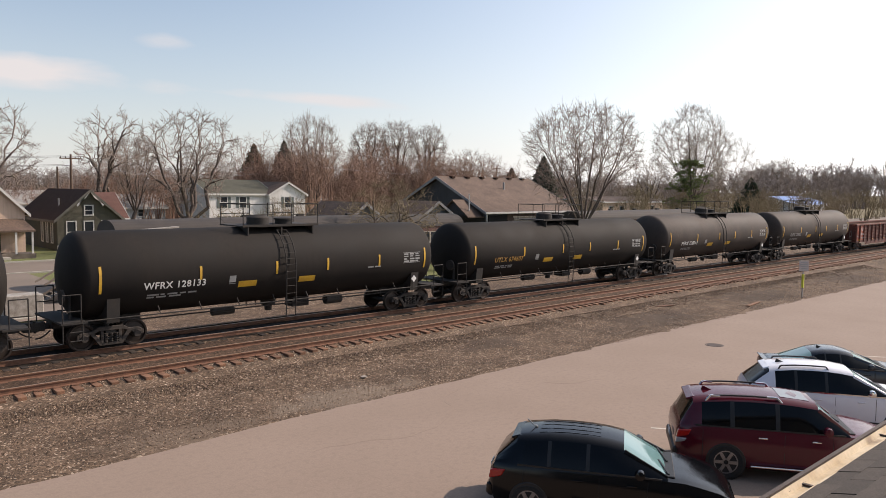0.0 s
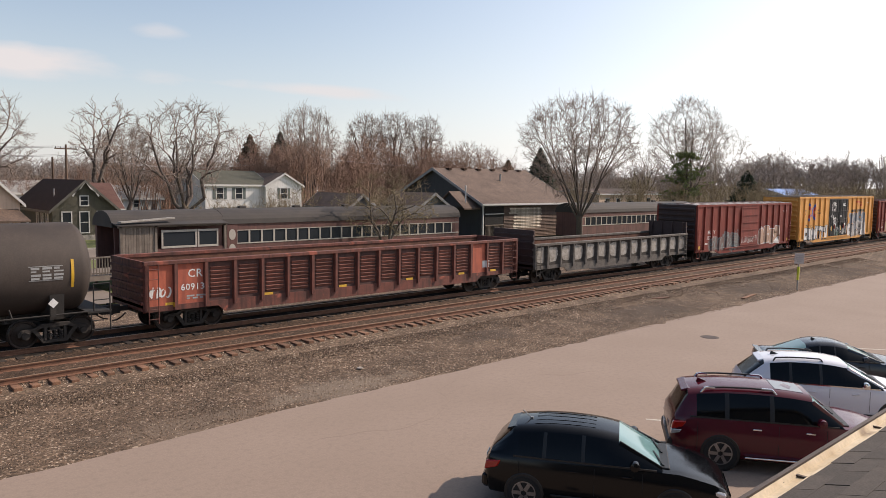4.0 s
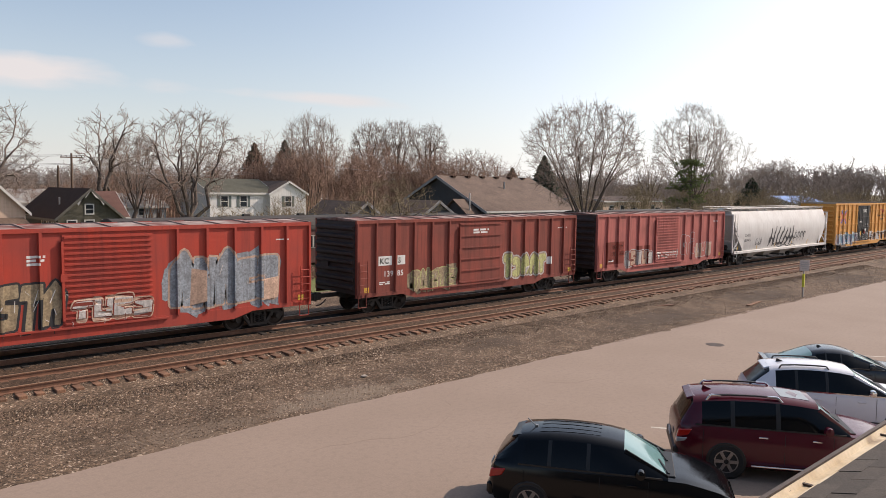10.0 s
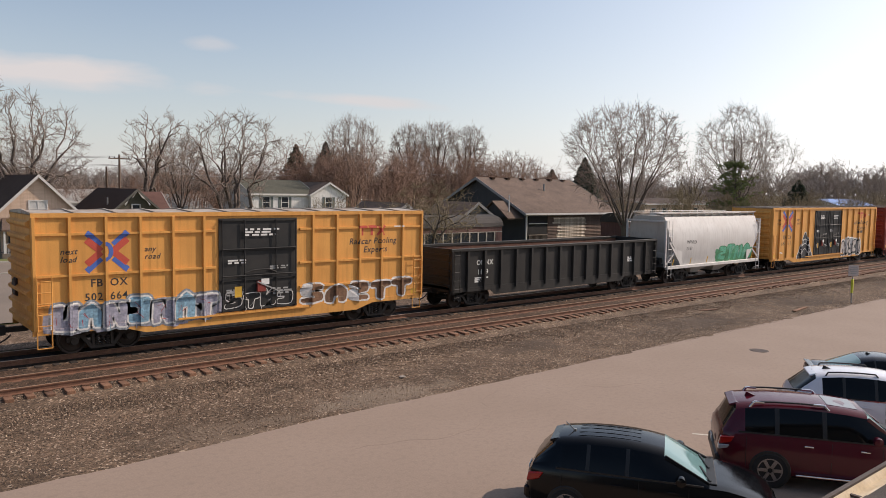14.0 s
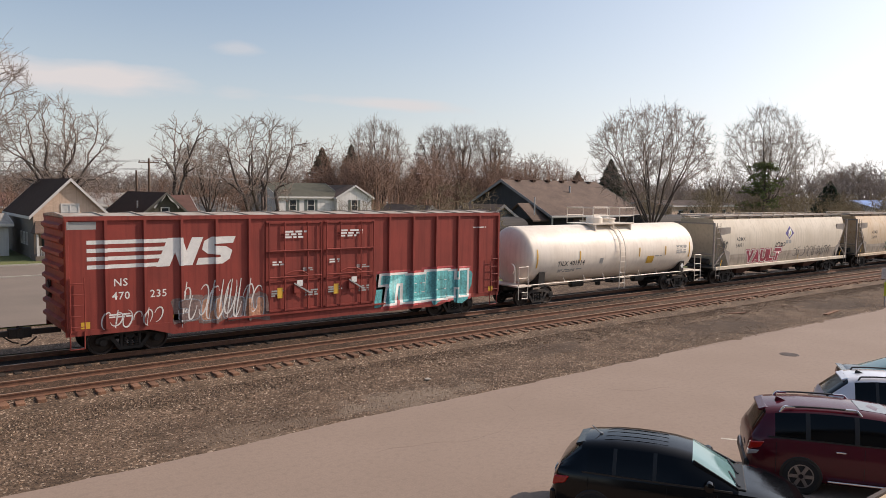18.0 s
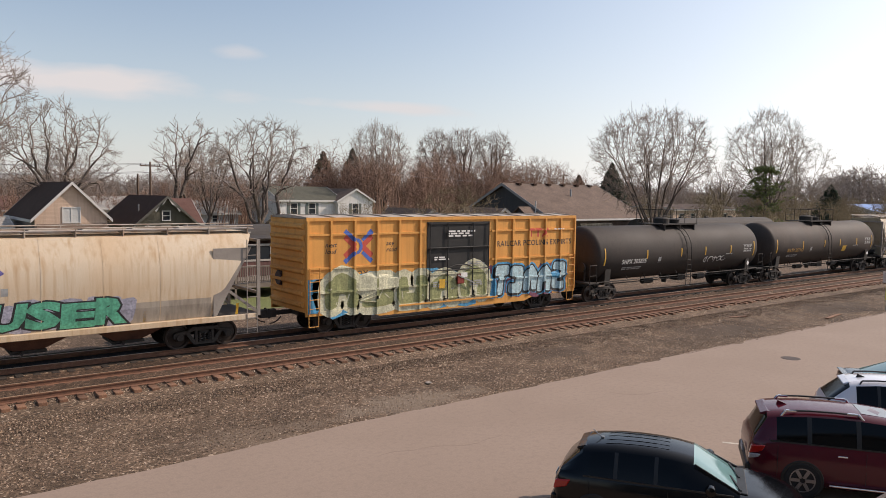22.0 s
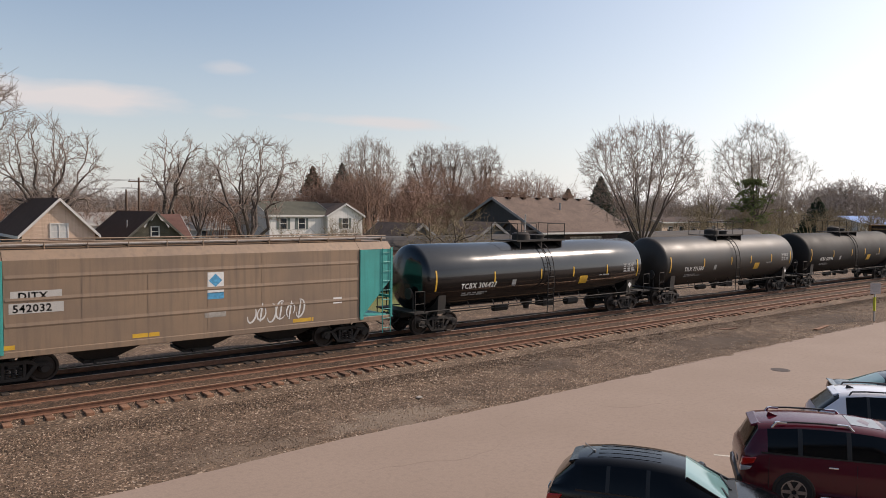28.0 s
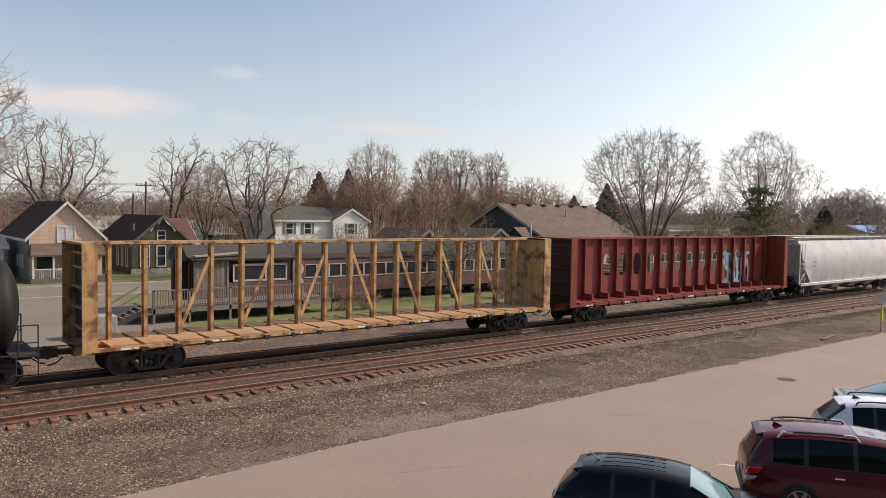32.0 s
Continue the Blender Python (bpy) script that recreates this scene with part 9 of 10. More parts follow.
    if sunroof:
        part("sunroof", Geo().prism([(rr + cab * 0.72, top_at(0.72) + 0.004), (rr + cab * 0.95, top_at(0.95) + 0.004), (rr + cab * 0.95, top_at(0.95) - 0.03), (rr + cab * 0.72, top_at(0.72) - 0.03)], "y", -hw * 0.42, hw * 0.42), M_sunroof, car)
    part("rear_bumper", Geo().prism([(-0.05, 0.36), (0.3, 0.3), (0.3, 0.6), (-0.04, 0.63)], "y", -hw * 0.9, hw * 0.9), paint if paint != M_car_red else M_plastic, car, bevel=0.05)
    part("front_bumper", Geo().prism([(L - 0.4, 0.26), (L + 0.02, 0.32), (L + 0.03, 0.5), (L - 0.3, 0.54)], "y", -hw * 0.72, hw * 0.72), paint, car, bevel=0.06)
    part("blank_plate", Geo().box(-0.065, -0.05, -0.16, 0.16, 0.66, 0.8), M_white_mark, car)
    return car


M_sunroof = mat("grey sunroof glass", (0.16, 0.17, 0.18), 0.12, vary=0.03)
vehicle("crossover", "glossy black crossover with a whip antenna", 11.15, 10.2, -57, 4.6, 1.82, 1.6, M_car_black, 1.0, 1.04, 1.25, 0.8, rack="ANT", wheel_at=(0.8, 3.6), tyre=0.35)
vehicle("suv", "dark red sport utility vehicle with roof rack and sunroof", 15.83, 8.9, -55, 4.95, 1.92, 1.8, M_car_red, 1.12, 1.16, 1.35, 0.62, hatch=0.25, rack=M_chrome, wheel_at=(1.08, 3.9), tyre=0.39, sunroof=True, clear_tail=True, boxy=1.0)
vehicle("crossover", "pearl white crossover with dark roof rails", 20.45, 9.42, -57, 4.85, 1.88, 1.68, M_car_white, 1.02, 1.06, 1.3, 0.85, hatch=0.5, rack=M_plastic, wheel_at=(0.95, 3.8), tyre=0.37, clear_tail=True)
vehicle("sedan", "dark slate sedan with a sloping roof", 24.1, 10.45, -56, 4.9, 1.83, 1.45, M_car_navy, 0.92, 0.97, 1.45, 0.9, hatch=0.75, deck=0.6, wheel_at=(1.0, 3.8), tyre=0.33)
vehicle("sedan", "dark sedan parked at the end of the row", 30.9, 7.9, -56, 4.7, 1.8, 1.44, M_car_navy, 0.92, 0.97, 1.45, 0.9, hatch=0.75, deck=0.6, wheel_at=(1.0, 3.7), tyre=0.33)

# ---------------------------------------------------------------- the roof below the camera
M_gutter = mat("peeling cream gutter", (0.56, 0.46, 0.32), 0.6, vary=0.12, scale=5, second=(0.42, 0.31, 0.18), rust=(0.16, 0.1, 0.06), rust_amount=0.07)
M_roof_tile = mat("brown-grey asphalt shingle", (0.045, 0.035, 0.028), 0.95, vary=0.3, scale=6, second=(0.065, 0.051, 0.041), grain=120, bump=0.004, per_piece=0.18)
M_wall_block = siding("pale siding of the building", (0.4, 0.37, 0.33))
b = thing("porch_building", "low building with shingled roof under the viewpoint", "building", pose(0, 0, 0), "", "structure")
X0, X1, YE, ZE, PITCH = -5.0, 14.0, 1.62, 4.62, 0.3
part("wall", Geo().box(X0 + 0.4, X1 - 0.4, -6.0, 1.2, 0, 4.35), M_wall_block, b)
part("roof_deck", Geo().prism([(YE, ZE - 0.04), (YE, ZE - 0.02), (-3.0, ZE - 0.02 + (YE + 3.0) * PITCH), (-3.0, ZE - 0.1 + (YE + 3.0) * PITCH)], "x", X0, X1), M_roof_tile, b)
part("roof_back", Geo().prism([(-3.0, ZE - 0.02 + (YE + 3.0) * PITCH), (-3.0, ZE - 0.1 + (YE + 3.0) * PITCH), (-7.6, ZE - 0.1), (-7.6, ZE - 0.02)], "x", X0, X1), M_roof_tile, b)
part("fascia", Geo().box(X0, X1, YE - 0.06, YE - 0.03, ZE - 0.2, ZE - 0.03), M_trim, b)
part("gutter_trough", Geo().prism([(YE - 0.02, ZE - 0.02), (YE - 0.02, ZE - 0.05), (YE + 0.1, ZE - 0.06), (YE + 0.125, ZE - 0.02), (YE + 0.145, ZE - 0.02), (YE + 0.11, ZE - 0.155), (YE - 0.03, ZE - 0.145), (YE - 0.03, ZE - 0.02)], "x", X0, X1), M_gutter, b)
part("gutter_lip", Geo().box(X0, X1, YE + 0.123, YE + 0.15, ZE - 0.022, ZE - 0.006), M_iron, b)
part("drip_edge", Geo().box(X0, X1, YE - 0.05, YE + 0.012, ZE - 0.016, ZE - 0.006), M_gutter, b)
g = Geo()
rnd = random.Random(8)
for k in range(26):
    x = X0 + rnd.random() * (X1 - X0)
    g.box(x, x + rnd.uniform(0.01, 0.03), YE + rnd.uniform(0.0, 0.12), YE + 0.12, ZE - 0.06, ZE - 0.045)
tagged(part("leaf_litter", g, M_iron, b), kind="stuff")
tile = once("rooftile", lambda: Geo().prism([(-0.14, -0.004), (0.0, 0.0), (0.0, 0.007), (-0.14, 0.003)], "x", 0.004, 0.296).mesh("shingle"))
rnd = random.Random(9)
more = Geo()
for r in range(30):
    y = YE - r * 0.14
    z = ZE - 0.02 + (YE - y) * PITCH
    for k in range(64):
        x = X0 + k * 0.3 + (r % 3) * 0.1
        if x + 0.3 > X1:
            continue
        if 3.0 < x < 8.0 and r < 16:
            part("shingle", tile, M_roof_tile, b, at=pose(x, y, z + 0.006 + rnd.uniform(0, 0.004), -16.7, 0, rnd.uniform(-0.6, 0.6)))
        else:
            more.box(x + 0.004, x + 0.296, y - 0.14, y, z - 0.01, z + 0.006)
tagged(part("more_shingles", more, M_roof_tile, b), kind="stuff")

# ---------------------------------------------------------------- trees
M_bark = mat("grey-brown bark", (0.12, 0.092, 0.075), 0.95, vary=0.25, scale=4, second=(0.085, 0.066, 0.055))
M_twig = mat("bare grey-brown twigs", (0.25, 0.195, 0.16), 0.9, vary=0.2, scale=0.5, second=(0.2, 0.155, 0.125))
M_twig_pale = mat("pale bare twigs", (0.33, 0.27, 0.225), 0.9, vary=0.2, scale=0.5)
M_twig_red = mat("reddish budding twigs", (0.25, 0.15, 0.108), 0.9, vary=0.25, scale=0.4, second=(0.21, 0.135, 0.102))
M_twig_olive = mat("olive budding twigs", (0.21, 0.165, 0.09), 0.9, vary=0.25, scale=0.4, second=(0.18, 0.13, 0.085))
# no haze in the air: this soft even tone stands in for it
M_far_wood = mat("far bare woods", (0.22, 0.18, 0.158), 0.95, vary=0.2, scale=0.1, second=(0.19, 0.155, 0.135))
M_needle = mat("dark conifer needles", (0.028, 0.042, 0.024), 0.9, vary=0.3, scale=1.0, second=(0.045, 0.06, 0.03))
# green brightened so that the colour holds the sun on the pine
M_needle_lit = mat("sunlit green pine needles", (0.17, 0.19, 0.055), 0.9, vary=0.3, scale=1.0, second=(0.1, 0.12, 0.04))
M_needle_brown = mat("browned conifer needles", (0.075, 0.062, 0.035), 0.9, vary=0.3, scale=1.0, second=(0.05, 0.055, 0.025))
M_bud_pale = mat("pale swelling buds", (0.34, 0.22, 0.17), 0.9, vary=0.3, scale=2)


def tubes(segs, sides=3):
    """A mesh of tapered tubes from rows of (ax, ay, az, bx, by, bz, ra, rb)."""
    s = np.asarray(segs, dtype=float)
    a, b = s[:, :3], s[:, 3:6]
    d = b - a
    d /= np.linalg.norm(d, axis=1)[:, None] + 1e-9
    ref = np.where(np.abs(d[:, 2:3]) > 0.9, np.array([[1.0, 0, 0]]), np.array([[0, 0, 1.0]]))
    u = np.cross(d, ref)
    u /= np.linalg.norm(u, axis=1)[:, None]
    w = np.cross(d, u)
    rings = []
    for p, r in ((a, s[:, 6]), (b, s[:, 7])):
        for k in range(sides):
            t = 2 * math.pi * k / sides
            rings.append(p + (u * math.cos(t) + w * math.sin(t)) * r[:, None])
    v = np.stack(rings, axis=1).reshape(-1, 3)
    base = (np.arange(len(s)) * 2 * sides)[:, None]
    f = np.concatenate([base + np.array([[k, (k + 1) % sides, sides + (k + 1) % sides, sides + k]]) for k in range(sides)])
    return v, f


def tube_mesh(name, segs, material, sides=3):
    v, f = tubes(segs, sides)
    me = bpy.data.meshes.new(name)
    me.from_pydata(v.tolist(), [], f.tolist())
    me.shade_smooth()
    me.materials.append(material)
    return me


def grow(seed, ratio, fork=0.22, n=420, low=0.3, crook=0.1, trunk_r=0.02, inner=0.35, stems=1, fan=0.0, limbs=1, bow=(0.0, 0.0)):
    """A bare tree of unit height: the tips fill a rounded crown, and limbs gather them, fork by fork, down to the trunk.
    limbs: how many leave the trunk's top at once; bow: the trunk's bend in x and y."""
    rng = np.random.default_rng(seed)
    a, cz, b = ratio / 2, (1 + low) / 2, (1 - low) / 2
    # lumps make the crown's outline uneven
    lumps = rng.normal(size=(7, 3))
    lumps /= np.linalg.norm(lumps, axis=1)[:, None]
    d = rng.normal(size=(n, 3))
    d /= np.linalg.norm(d, axis=1)[:, None]
    rad = np.where(rng.random(n) < inner, rng.random(n) ** 0.6 * 0.9, rng.uniform(0.82, 1.0, n))
    rad *= 0.86 + 0.14 * np.clip((d @ lumps.T).max(axis=1) * 1.6 - 0.5, 0, 1)
    tips = d * rad[:, None] * np.array([a, a, b]) + np.array([0, 0, cz])
    tips[:, 2] += fan * (np.hypot(tips[:, 0], tips[:, 1]) / a) ** 2 * b
    thick, fine = [], []

    def seg(p, q, ra, rb, bend):
        m = (p + q) / 2 + rng.normal(size=3) * np.linalg.norm(q - p) * bend
        out = thick if ra > trunk_r * 0.2 else fine
        out.append((*p, *m, ra, (ra + rb) / 2))
        out.append((*m, *q, (ra + rb) / 2, rb))

    def radius(k):
        return trunk_r * (k / n) ** 0.47

    def gather(p, pts, way):
        k = len(pts)
        if k == 1:
            q = pts[0]
            seg(p, q, radius(1), radius(1) * 0.6, crook)
            for j in range(6):
                u = rng.uniform(0.25, 1.0)
                o = p + (q - p) * u
                w = (q - p) / (np.linalg.norm(q - p) + 1e-6) * 0.6 + rng.normal(size=3) * 0.6 + np.array([0, 0, 0.25])
                fine.append((*o, *(o + w * rng.uniform(0.015, 0.05)), radius(1) * 0.6, radius(1) * 0.4))
            return
        c = pts.mean(axis=0)
        far_off = np.linalg.norm(c - p)
        q = p + ((c - p) + way * far_off * 0.55) * rng.uniform(0.2, 0.36)
        way = (q - p) / (np.linalg.norm(q - p) + 1e-6)
        seg(p, q, radius(k), radius(k) * 0.9, crook * 0.8)
        e = pts - c
        axis = np.linalg.svd(e, full_matrices=False)[2][0] if k > 2 else e[0]
        axis = axis + rng.normal(size=3) * 0.25 * np.linalg.norm(axis)
        order = np.argsort(e @ axis)
        cut = max(1, min(k - 1, int(round(k * rng.uniform(0.32, 0.68)))))
        gather(q, pts[order[:cut]], way)
        gather(q, pts[order[cut:]], way)

    order = np.argsort(np.arctan2(tips[:, 1], tips[:, 0]))
    for part_of in np.array_split(order, stems):
        base = np.array([rng.normal() * 0.01 * (stems > 1), rng.normal() * 0.01 * (stems > 1), 0.0])
        top = base + np.array([rng.normal() * 0.015, rng.normal() * 0.015, fork]) + (tips[part_of].mean(axis=0) * np.array([1, 1, 0]) * 0.25 if stems > 1 else 0)
        rr = radius(len(part_of))
        mid = (base + top) / 2 + rng.normal(size=3) * 0.01 + np.array([bow[0] * 0.3, bow[1] * 0.3, 0])
        top = top + np.array([bow[0], bow[1], 0])
        thick.append((*base, *mid, rr * 1.4, rr * 1.05))
        thick.append((*mid, *top, rr * 1.05, rr))
        mine = tips[part_of]
        if limbs > 1:       # inner tips make upright limbs, outer ones lean out all round
            rim = np.hypot(mine[:, 0], mine[:, 1])
            inner_set = mine[rim < np.quantile(rim, 0.3)]
            outer = mine[rim >= np.quantile(rim, 0.3)]
            outer = outer[np.argsort(np.arctan2(outer[:, 1], outer[:, 0]))]
            groups = list(np.array_split(outer, limbs)) + list(np.array_split(inner_set[np.argsort(inner_set[:, 0])], 2))
        else:
            groups = [mine]
        for pts in groups:
            if len(pts):
                start = top - np.array([0, 0, fork * rng.uniform(0, 0.22) * (limbs > 1)])
                d0 = pts.mean(axis=0) - start
                gather(start, pts, d0 / np.linalg.norm(d0) + np.array([0, 0, 0.25]))
    return np.array(thick), np.array(fine), tips


def bare_tree(name, label, x, y, height, width, seed, bark=M_bark, twig=M_twig, turn=0, lean=0.0, thin=0.011, bud=None, **kw):
    t, f, tips = grow(seed, width / height, **kw)
    for s in (t, f):
        s *= height
        s[:, 0] += lean * s[:, 2]
        s[:, 3] += lean * s[:, 5]
    f[:, 6:8] = np.maximum(f[:, 6:8], thin)
    tree = thing(name, label, "tree", pose(x, y, 0.1))
    part("trunk", tube_mesh("trunk", t, bark, 6), None, tree)
    part("crown", tube_mesh("crown", f, twig, 3), None, tree)
    if bud:
        rnd = random.Random(seed)
        rows = []
        for px, py, pz in tips * height:
            for k in range(4):
                a = Vector((px + rnd.gauss(0, 0.2), py + rnd.gauss(0, 0.2), pz + rnd.gauss(0, 0.2)))
                rows.append((*a, *(a + Vector((rnd.gauss(0, 0.05), rnd.gauss(0, 0.05), 0.06))), 0.024, 0.012))
        tagged(part("bud_haze", tube_mesh("bud_haze", rows, bud, 3), None, tree), kind="stuff")
    return tree


def conifer(x, y, height, width, seed, needle, label, gaps=0.0):
    rnd = random.Random(seed)
    tree = thing("conifer", label, "tree", pose(x, y, 0.1))
    part("trunk", Geo().cyl((0, 0, 0), (0, 0, height * 0.95), height * 0.018, 7, 0.02), M_bark, tree)
    v, f = [], []
    for k in range(int(2300 * (1 - gaps))):
        u = rnd.random() ** 0.8
        z = height * (0.1 + 0.9 * u)
        reach = width / 2 * (1 - u) ** 0.8 * rnd.uniform(0.4, 1.12) * (1 + 0.12 * math.sin(u * 40)) + 0.1
        a = rnd.uniform(0, 6.283)
        c, s = math.cos(a), math.sin(a)
        r0 = reach * rnd.uniform(0.2, 0.6)
        w = 0.06 + 0.09 * reach
        drop = reach * rnd.uniform(0.0, 0.4) - 0.15
        n = len(v)
        v += [(c * r0, s * r0, z), (c * reach - s * w, s * reach + c * w, z - drop), (c * reach * 1.15, s * reach * 1.15, z - drop + 0.1), (c * reach + s * w, s * reach - c * w, z - drop), (c * (r0 + reach) / 2, s * (r0 + reach) / 2, z - drop / 2 + w * 1.3)]
        f += [(n, n + 1, n + 4), (n + 1, n + 2, n + 4), (n + 2, n + 3, n + 4), (n + 3, n, n + 4), (n, n + 3, n + 2, n + 1)]
    me = bpy.data.meshes.new("crown")
    me.from_pydata(v, [], f)
    me.materials.append(needle)
    part("crown", me, None, tree)
    return tree


def pine(x, y, height, width, seed, needle, label):
    """An open pine: limbs with separate tufts of needles."""
    rnd = random.Random(seed)
    tree = thing("pine", label, "tree", pose(x, y, 0.1))
    g = Geo().cyl((0, 0, 0), (0.2, 0, height * 0.93), height * 0.022, 8, 0.04)
    v, f = [], []
    for k in range(60):
        z = height * rnd.uniform(0.12, 0.98)
        a = rnd.uniform(0, 6.283)
        reach = width / 2 * (1.05 - z / height) ** 0.5 * rnd.uniform(0.3, 1.1)
        tip = Vector((reach * math.cos(a), reach * math.sin(a), z + reach * rnd.uniform(-0.15, 0.3)))
        g.cyl((0.1, 0, z - 0.2), tip, 0.05, 5, 0.02)
        for j in range(12):
            c = Vector((0, 0, z)).lerp(tip, rnd.uniform(0.35, 1.08)) + Vector((rnd.gauss(0, 0.3), rnd.gauss(0, 0.3), rnd.gauss(0.1, 0.2)))
            for i in range(16):
                d = Vector((rnd.gauss(0, 1), rnd.gauss(0, 1), rnd.gauss(0.4, 0.7))).normalized() * rnd.uniform(0.2, 0.5)
                s = d.orthogonal().normalized() * 0.08
                n = len(v)
                v += [tuple(c - s), tuple(c + s), tuple(c + d)]
                f.append((n, n + 1, n + 2))
    part("trunk", g, M_bark, tree)
    me = bpy.data.meshes.new("crown")
    me.from_pydata(v, [], f)
    me.materials.append(needle)
    part("crown", me, None, tree)
    return tree


bare_tree("bare_tree", "tall bare tree with heavy limbs at the street's end", 5.2, 62, 17.8, 12.5, 31, fork=0.24, n=560, limbs=4)
bare_tree("bare_tree", "broad bare tree behind the tan house", 16.6, 84, 15.6, 13.0, 32, fork=0.28, n=430, trunk_r=0.03, crook=0.11, low=0.2, fan=-0.12, limbs=5)
bare_tree("bare_tree", "lean crooked bare tree with sparse limbs", 31.2, 88, 15.6, 8.2, 33, n=95, fork=0.32, crook=0.17, trunk_r=0.022, lean=-0.06, low=0.34, bow=(-0.05, 0), limbs=2)
bare_tree("bare_tree", "bare tree leaning beside the white house", 29.2, 66, 13.5, 10.4, 34, n=400, fork=0.24, crook=0.11, trunk_r=0.027, lean=0.1, low=0.28, bow=(0.06, 0), limbs=4)
bare_tree("bare_tree", "bare tree with fine upright branches", 65.7, 100, 17.8, 10.0, 35, fork=0.16, n=620, low=0.28, fan=0.1, stems=3, crook=0.06, limbs=2)
bare_tree("bare_tree", "round-crowned bare tree behind the thicket", 92.4, 120, 19.2, 8.6, 36, fork=0.36, thin=0.016, low=0.42, n=460, limbs=3)
bare_tree("bare_tree", "round-crowned bare tree behind the thicket", 99.5, 120, 20.2, 8.8, 37, fork=0.36, thin=0.016, low=0.42, n=460, limbs=3)
bare_tree("bare_tree", "round-crowned bare tree behind the thicket", 108.0, 120, 20.0, 8.8, 38, fork=0.36, thin=0.016, low=0.42, n=460, limbs=3)
bare_tree("bare_maple", "broad budding maple before the old coach", 57.6, 42.2, 14.3, 12.0, 39, fork=0.22, n=800, low=0.27, crook=0.03, trunk_r=0.021, inner=0.4, fan=0.2, limbs=9, bud=M_bud_pale)
bare_tree("bare_tree", "pale bare tree beside the railway", 137.0, 75, 23.4, 16.6, 40, fork=0.2, n=950, twig=M_twig_pale, thin=0.016, low=0.22, crook=0.035, limbs=8, trunk_r=0.017)
# haze put into the colour: trunk takes the pale twig tone too
bare_tree("bare_tree", "pale spreading bare tree in haze", 165.0, 84, 21.0, 20.0, 41, fork=0.18, n=560, twig=M_twig_pale, bark=M_twig_pale, thin=0.018, low=0.16, fan=-0.12, crook=0.05, limbs=6, trunk_r=0.015)
bare_tree("bare_tree", "bare tree before the far woods", 236.0, 100, 17.0, 11.0, 42, fork=0.3, thin=0.022, n=260)
bare_tree("small_tree", "low spreading tree with olive buds before the coach", 34.9, 42.4, 7.0, 8.4, 43, fork=0.2, n=600, trunk_r=0.024, twig=M_twig_olive, crook=0.12, low=0.2, thin=0.006, inner=0.6, stems=3)
for i, (x, y, h, w) in enumerate(((38, 100, 13, 9), (45, 118, 14, 10), (8, 96, 11, 8), (-6, 80, 14, 10), (55, 112, 12, 8), (72, 112, 13, 9), (118, 118, 15, 10), (124, 98, 13, 9), (150, 92, 14, 10), (20, 104, 12, 9), (84, 108, 15, 9))):
    bare_tree("bare_tree", "thin bare tree among the back gardens", x, y, h, w, 60 + i, n=320, fork=0.2, twig=(M_twig, M_twig_red, M_twig_pale)[i % 3], thin=0.014, limbs=4, crook=0.07)
conifer(66.8, 120, 13.4, 8.6, 1, M_needle_brown, "brownish-green conifer behind the white house")
conifer(72.9, 120, 14.2, 8.4, 2, M_needle, "dark green conifer behind the white house")
conifer(112.5, 92, 12.4, 8.0, 3, M_needle, "dark conifer with drooping boughs beyond the depot")
conifer(117.0, 128, 11.6, 9.0, 4, M_needle, "dark conifer top over the depot roof")
pine(127.7, 70, 11.8, 13.0, 5, M_needle_lit, "ragged green pine beside the railway")
conifer(170.0, 78, 9.4, 8.0, 6, M_needle, "dark conifer before the far woods")
conifer(118.0, 105, 10.4, 7.0, 7, M_needle, "dark conifer behind the depot")


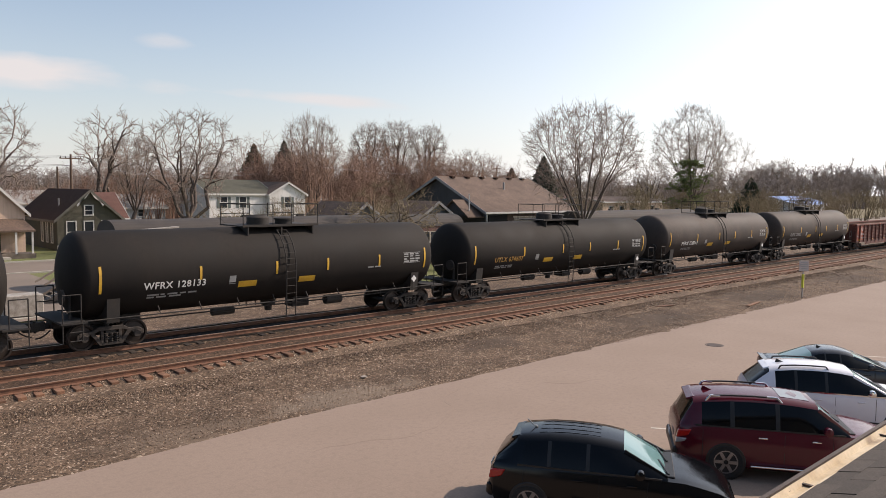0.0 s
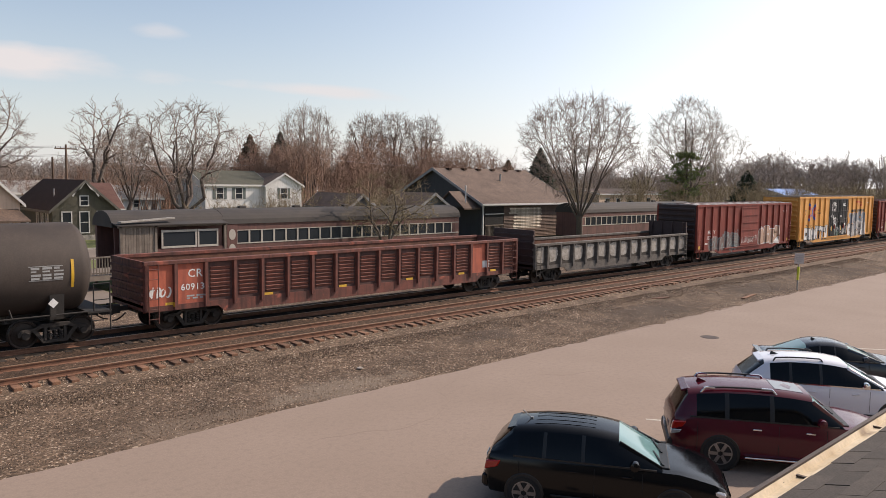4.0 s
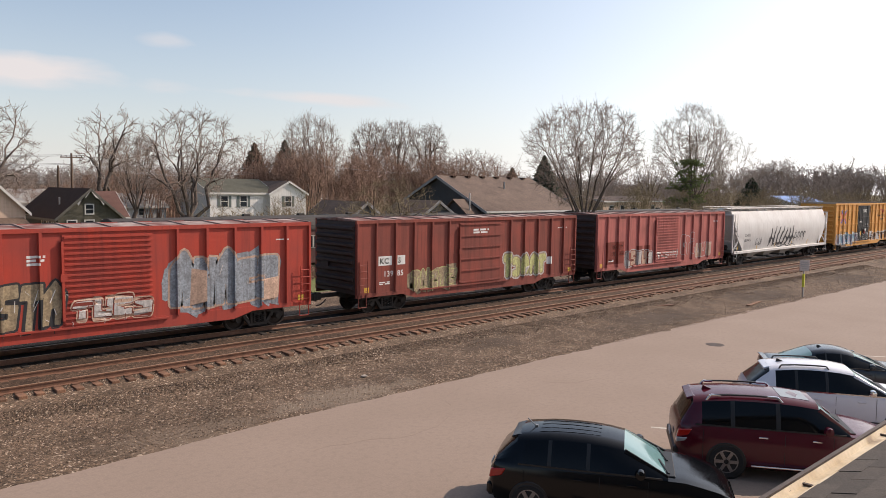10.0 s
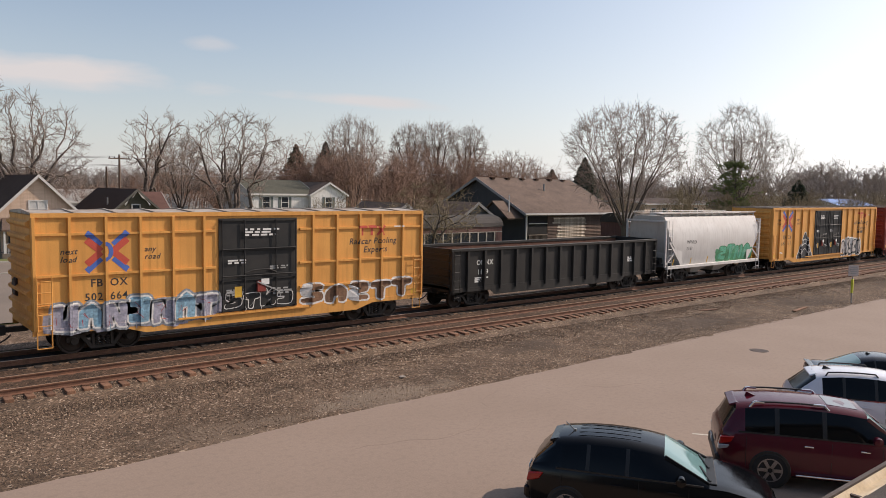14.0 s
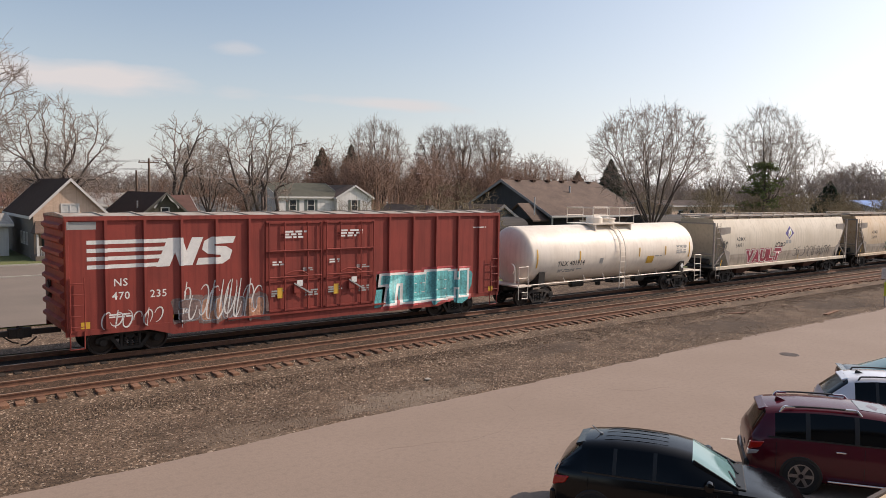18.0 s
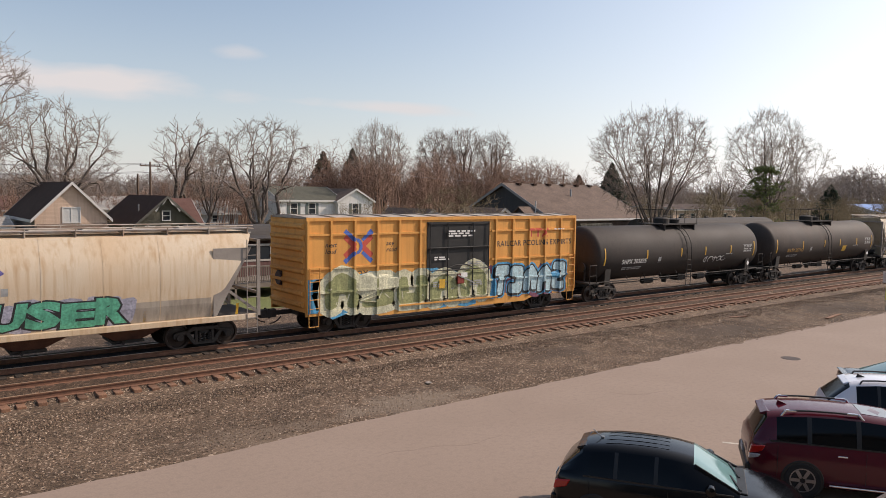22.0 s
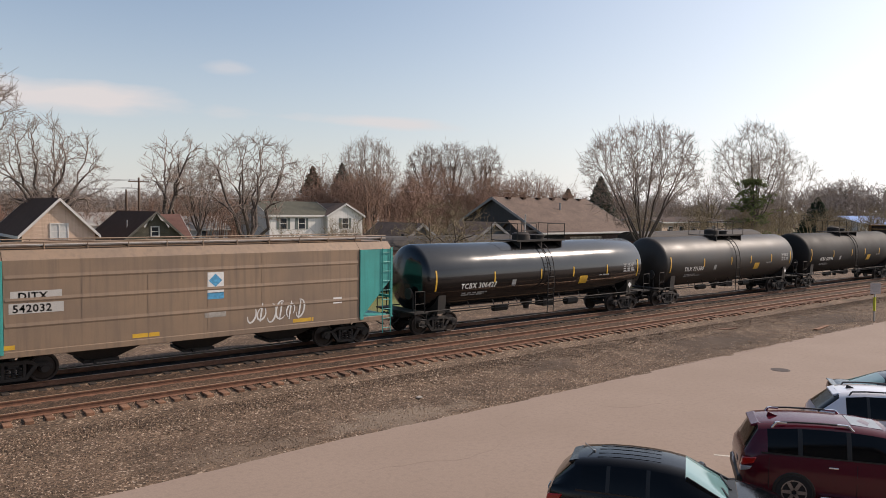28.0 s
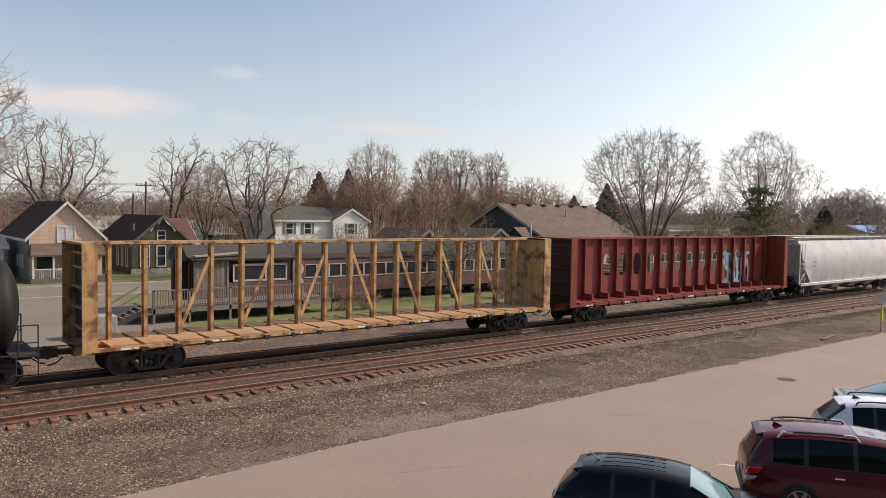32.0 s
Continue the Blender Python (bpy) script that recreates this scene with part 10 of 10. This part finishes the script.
def thicket(name, label, spots, material, seed, stems=30, r=0.012, sides=3):
    """Brush of many thin upright stems with side twigs."""
    rnd = random.Random(seed)
    segs = []
    for x, y, h, w in spots:
        for k in range(stems):
            a, q = rnd.uniform(0, 6.28), rnd.random() ** 0.6 * w / 2
            p = Vector((x + 0.35 * q * math.cos(a), y + 0.35 * q * math.sin(a), 0.1))
            tip = Vector((x + q * math.cos(a), y + q * math.sin(a), h * rnd.uniform(0.55, 1.0)))
            mid = p.lerp(tip, 0.5) + Vector((rnd.gauss(0, 0.2), rnd.gauss(0, 0.2), 0.1 * h))
            rr = r * (1 + h * 0.12)
            segs.append((*p, *mid, rr * 1.6, rr))
            segs.append((*mid, *tip, rr, rr * 0.5))
            for i in range(6):
                b = mid.lerp(tip, rnd.random())
                e = b + Vector((rnd.gauss(0, 0.09 * h), rnd.gauss(0, 0.09 * h), abs(rnd.gauss(0.09 * h, 0.05 * h))))
                segs.append((*b, *e, rr * 0.7, rr * 0.4))
                for j in range(2):
                    c = b.lerp(e, rnd.random())
                    segs.append((*c, *(c + Vector((rnd.gauss(0, 0.05 * h), rnd.gauss(0, 0.05 * h), abs(rnd.gauss(0.04 * h, 0.03 * h))))), rr * 0.5, rr * 0.4))
    return tagged(part(name, tube_mesh(name, segs, material, sides), None), label, "brush", "", "stuff")


rnd = random.Random(77)
thicket("red_thicket", "reddish leafless thicket between the houses", [(rnd.uniform(58, 106), rnd.uniform(92, 116), rnd.uniform(7, 13.5), rnd.uniform(5, 9)) for k in range(70)], M_twig_red, 1, 26, 0.016)
thicket("garden_brush", "brown brush behind the houses", [(rnd.uniform(-10, 60), rnd.uniform(98, 135), rnd.uniform(4, 9), rnd.uniform(5, 9)) for k in range(60)], M_twig_red, 2, 20, 0.018)
thicket("olive_brush", "olive brush around the small tree", [(rnd.uniform(29, 44), rnd.uniform(49, 60), rnd.uniform(3, 5.5), rnd.uniform(3, 5)) for k in range(16)], M_twig_olive, 3, 30, 0.012)
thicket("trackside_brush", "brown trackside brush on the far right bank", [(rnd.uniform(105, 240), rnd.uniform(58, 95), rnd.uniform(4, 8), rnd.uniform(5, 10)) for k in range(70)], M_twig_olive, 4, 18, 0.022)
thicket("shrub", "dry garden shrubs before the coach", [(x, rnd.uniform(40, 42.5), rnd.uniform(1.0, 1.8), rnd.uniform(1.4, 2.4)) for x in (24.5, 26.0, 27.2, 38, 41)], M_twig_red, 5, 60, 0.008)
far = []
for k in range(330):
    a = radians(rnd.uniform(4, 100))
    d = rnd.uniform(240, 420)
    x, y = d * math.cos(a), d * math.sin(a)
    if y < 42:
        continue
    far.append((x, y, rnd.uniform(11, 17) * (d / 300) * (1.0 if a < 0.5 else 0.72), rnd.uniform(12, 20)))
thicket("far_woods", "hazy belt of bare woods along the horizon", far, M_far_wood, 6, 25, 0.036)


motions()
